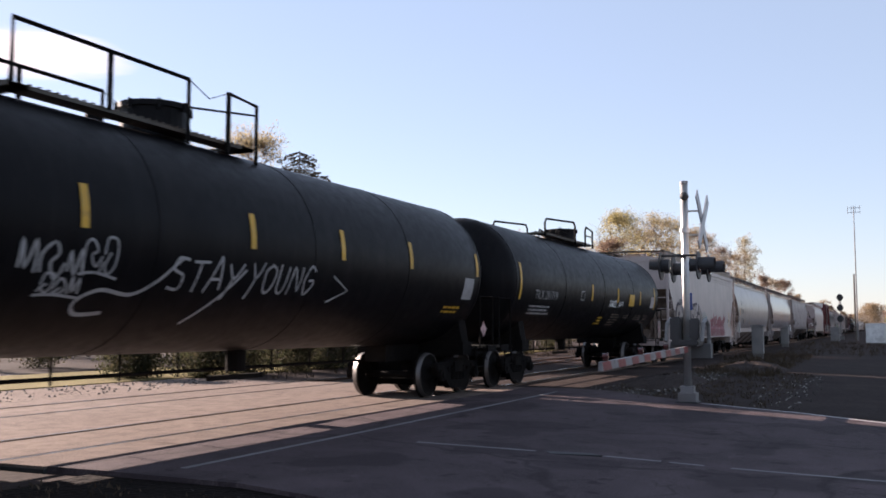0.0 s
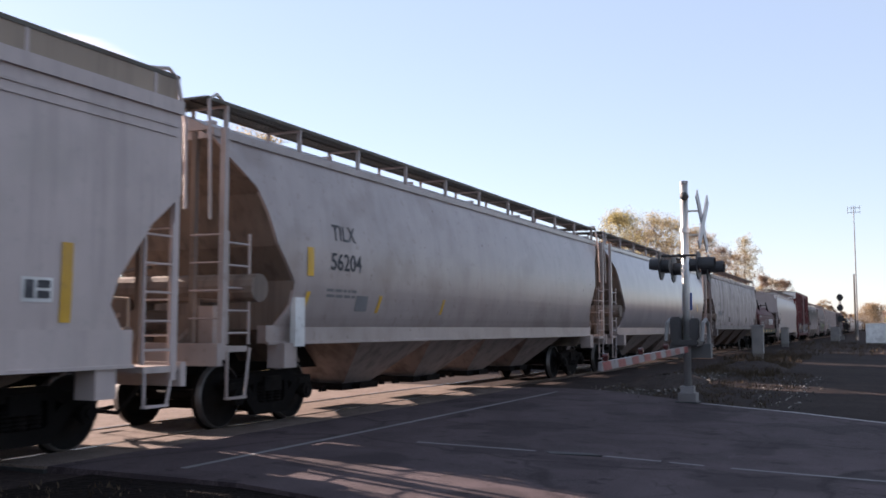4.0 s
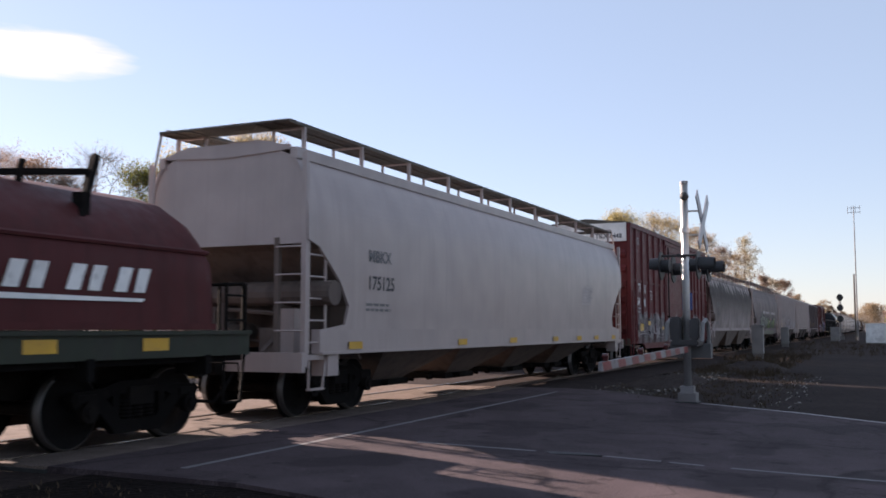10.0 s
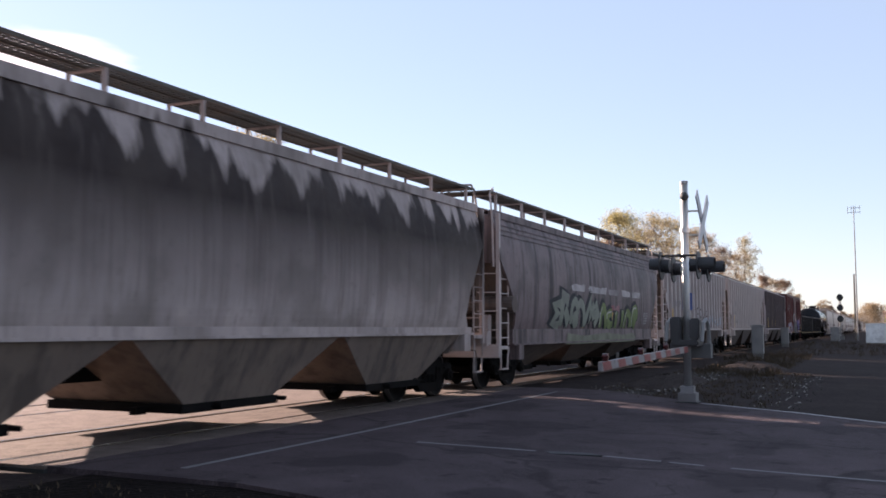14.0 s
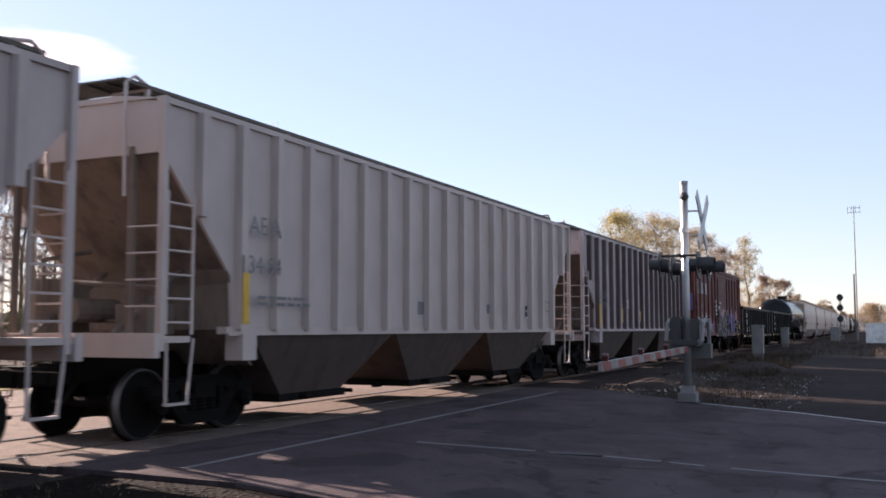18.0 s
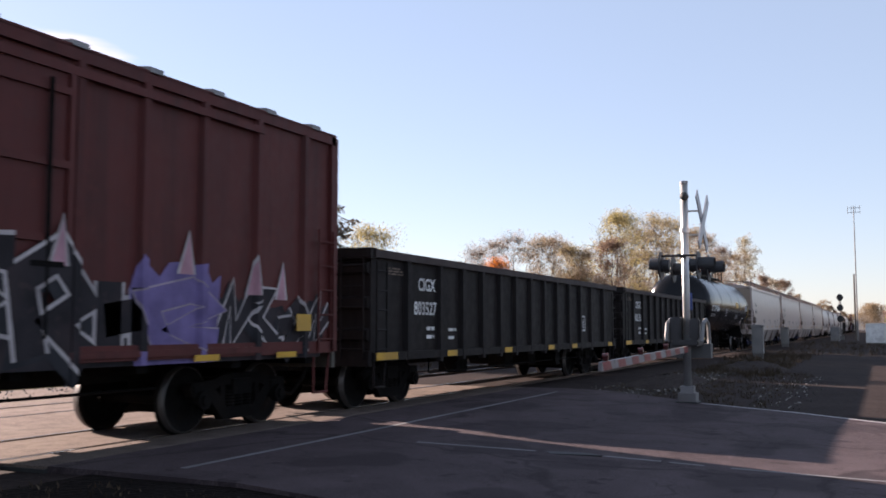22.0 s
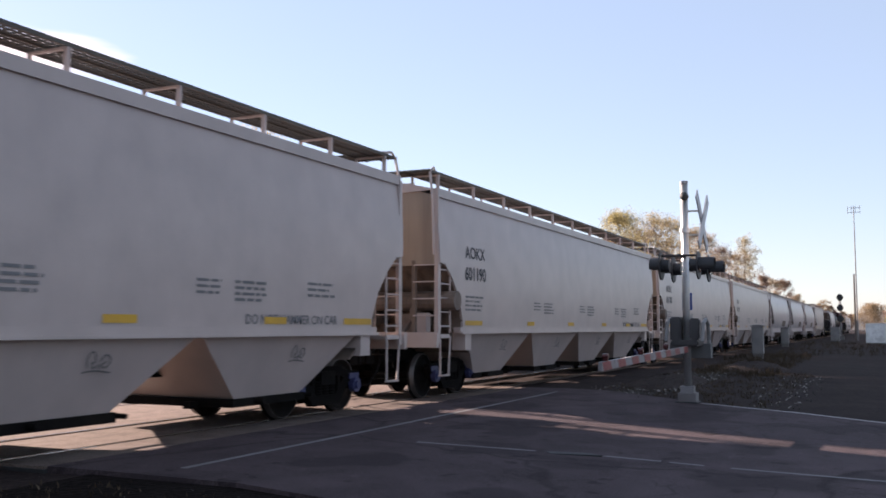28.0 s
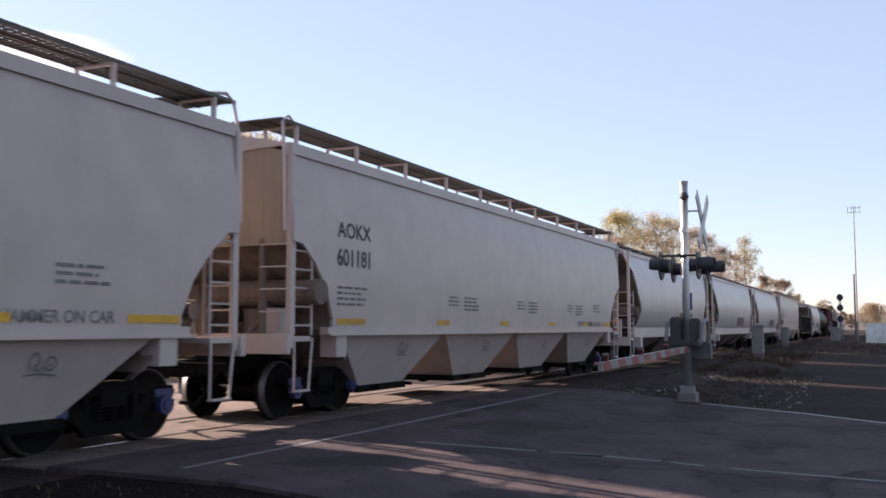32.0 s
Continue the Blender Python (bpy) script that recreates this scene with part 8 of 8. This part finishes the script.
for i, (x, y, h, leaf) in enumerate(WOOD):
    full = {"twig": "leafless thicket tree", "tan": "thinning tan autumn tree", "pale": "pale yellow autumn tree", "yellow": "yellow autumn tree", "rust": "rusty brown autumn tree", "green": "dull green tree", "orange": "bright orange autumn tree", "spruce": "dark evergreen tree"}[leaf]
    tree(full + " beside the railway", x, y, h, {8: 0.5, 5: 0.5, 6: 0.36, 14: 0.42, 15: 0.42, 16: 0.4, 17: 0.27, 19: 0.3}.get(i, 0.7), leaf, {"twig": 1700, "orange": 3600, "pale": 5200, "tan": 5200}.get(leaf, 6400), 100 + i, 0.15 + x * 0.0005, 0.34, depth=6 if x < 130 else 4, start=0.2)
for i, (x, y, h) in enumerate(((66, 30, 5.0), (70, 28.5, 6.0), (74, 27, 6.0), (78, 25.5, 6.0), (82, 24, 6.5), (86, 22.5, 6.5), (93, 21, 6.5), (100, 19.5, 6.0), (108, 18.8, 6.0), (118, 18.3, 6.0), (128, 18, 5.5), (142, 18, 5.5), (158, 18, 5.5))):
    tree("low tangled bush beside the railway", x, y, h, 1.5, ("twig", "rust", "tan")[i % 3], 3200, 200 + i, 0.18, 0.5, depth=4, name="bush", start=0.12)
# weeds and thickets beyond the second track; their shade is put into the dark leaf colour
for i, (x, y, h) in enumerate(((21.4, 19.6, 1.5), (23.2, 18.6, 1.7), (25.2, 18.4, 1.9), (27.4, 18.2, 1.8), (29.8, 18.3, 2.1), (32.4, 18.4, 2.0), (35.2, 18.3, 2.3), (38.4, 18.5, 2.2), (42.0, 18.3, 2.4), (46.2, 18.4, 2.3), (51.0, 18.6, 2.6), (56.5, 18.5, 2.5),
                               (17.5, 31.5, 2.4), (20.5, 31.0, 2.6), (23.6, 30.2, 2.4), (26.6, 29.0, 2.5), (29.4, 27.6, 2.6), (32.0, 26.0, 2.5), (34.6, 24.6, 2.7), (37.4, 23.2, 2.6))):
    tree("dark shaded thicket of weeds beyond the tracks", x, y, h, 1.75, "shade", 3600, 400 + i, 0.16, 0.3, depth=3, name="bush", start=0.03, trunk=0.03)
# on the near side, far off
for i, (x, y, h, leaf) in enumerate(((150, -3.5, 6.0, "rust"), (156, -7.0, 6.5, "green"), (165, -12, 7, "tan"), (240, 2, 7.0, "tan"), (260, -14, 9, "rust"))):
    tree("distant autumn tree by the railway yard", x, y, h, 1.3, leaf, 4000, 300 + i, 0.4, 0.9, depth=4)
tree("green bush beside the equipment hut", 112, -2.0, 3.2, 1.8, "green", 3500, 310, 0.25, 0.5, depth=3, name="bush", start=0.12)

# wooded skyline all round
bm = bmesh.new()
prev = None
for i in range(181):
    a = 2 * math.pi * i / 180
    r = 900
    h = 16 + 8 * noise.noise(Vector((math.cos(a) * 9, math.sin(a) * 9, 0))) + 3 * noise.noise(Vector((math.cos(a) * 40, math.sin(a) * 40, 3)))
    p = (bm.verts.new((r * math.cos(a), r * math.sin(a), -1)), bm.verts.new(((r + 25) * math.cos(a), (r + 25) * math.sin(a), max(6, h))))
    if prev:
        bm.faces.new((prev[0], p[0], p[1], prev[1]))
    prev = p
# thin bright cloud far off beside the sun
cm = bpy.data.materials.new("sunlit_cloud")
cm.use_nodes = True
cn, cl = cm.node_tree.nodes, cm.node_tree.links
tc, nz, mp = cn.new("ShaderNodeTexCoord"), cn.new("ShaderNodeTexNoise"), cn.new("ShaderNodeMapping")
mp.inputs["Scale"].default_value = (0.0045, 0.0045, 0.03)
mp.inputs["Rotation"].default_value = (0, radians(8), 0)
nz.inputs["Scale"].default_value, nz.inputs["Detail"].default_value = 1.0, 6.0
gr, sq, mr, tr, em, ms = (cn.new("ShaderNodeTexGradient"), cn.new("ShaderNodeMath"), cn.new("ShaderNodeMapRange"), cn.new("ShaderNodeBsdfTransparent"), cn.new("ShaderNodeEmission"), cn.new("ShaderNodeMixShader"))
gr.gradient_type = "SPHERICAL"
m2 = cn.new("ShaderNodeMapping")
m2.inputs["Scale"].default_value = (1 / 290.0, 1 / 290.0, 1 / 80.0)
cl.new(tc.outputs["Object"], m2.inputs["Vector"])
cl.new(m2.outputs[0], gr.inputs["Vector"])
cl.new(tc.outputs["Object"], mp.inputs["Vector"])
cl.new(mp.outputs[0], nz.inputs["Vector"])
sq.operation = "MULTIPLY"
cl.new(gr.outputs["Fac"], sq.inputs[0])
cl.new(nz.outputs["Fac"], sq.inputs[1])
mr.inputs["From Min"].default_value, mr.inputs["From Max"].default_value = 0.12, 0.36
cl.new(sq.outputs[0], mr.inputs["Value"])
em.inputs["Color"].default_value, em.inputs["Strength"].default_value = (1.0, 0.97, 0.93, 1), 0.43
cl.new(mr.outputs["Result"], ms.inputs["Fac"])
cl.new(tr.outputs[0], ms.inputs[1])
cl.new(em.outputs[0], ms.inputs[2])
cl.new(ms.outputs[0], cn["Material Output"].inputs["Surface"])
cb = bmesh.new()
cb.faces.new([cb.verts.new(p) for p in ((-450, 0, -110), (450, 0, -110), (450, 0, 110), (-450, 0, 110))])
cloud = solid("cloud_backdrop", cb, cm, "thin bright cloud low in the sky", "cloud", "structure")
cloud.matrix_world = pose(1450, 1635, 590, 0, 0, -41.6)
cloud.visible_shadow = False
solid("backdrop", bm, mat("hazy_far_woods", (0.17, 0.155, 0.14), 1.0, var=0.3, scale=0.05), "hazy wooded skyline", "far woods", "structure")


# ---- motion of the train ----
def gone(t):
    """Metres that the train has gone at t, smoothed between the rows of RUN."""
    ts, ps = [r[0] for r in RUN], [r[1] for r in RUN]
    v = np.gradient(ps, ts)
    i = min(len(ts) - 2, int(t // 4))
    h = ts[i + 1] - ts[i]
    u = (t - ts[i]) / h
    return ((2 * u ** 3 - 3 * u ** 2 + 1) * ps[i] + (u ** 3 - 2 * u ** 2 + u) * h * v[i] + (-2 * u ** 3 + 3 * u ** 2) * ps[i + 1] + (u ** 3 - u ** 2) * h * v[i + 1])


def motions():
    for car, x in TRAIN:
        walk(car, [(t, pose(x - gone(t), TRACK_Y, 0)) for t in range(0, 33, 2)])
    # all wheels roll alike, 0.46 m in radius, so they share one turning
    first = WHEELS[0]
    walk(first, [(k / 30, pose(0, 0, 0, 0, -math.degrees(gone(k / 30) / 0.46), 0)) for k in range(961)])
    turning = first.animation_data
    for car, x in TRAIN:
        for w in car.children_recursive:
            if w.name.startswith("wheelset") and w != first:
                keys = w.animation_data_create()
                keys.action = turning.action
                keys.action_slot = turning.action_slot
                w.rotation_mode = "QUATERNION"


motions()
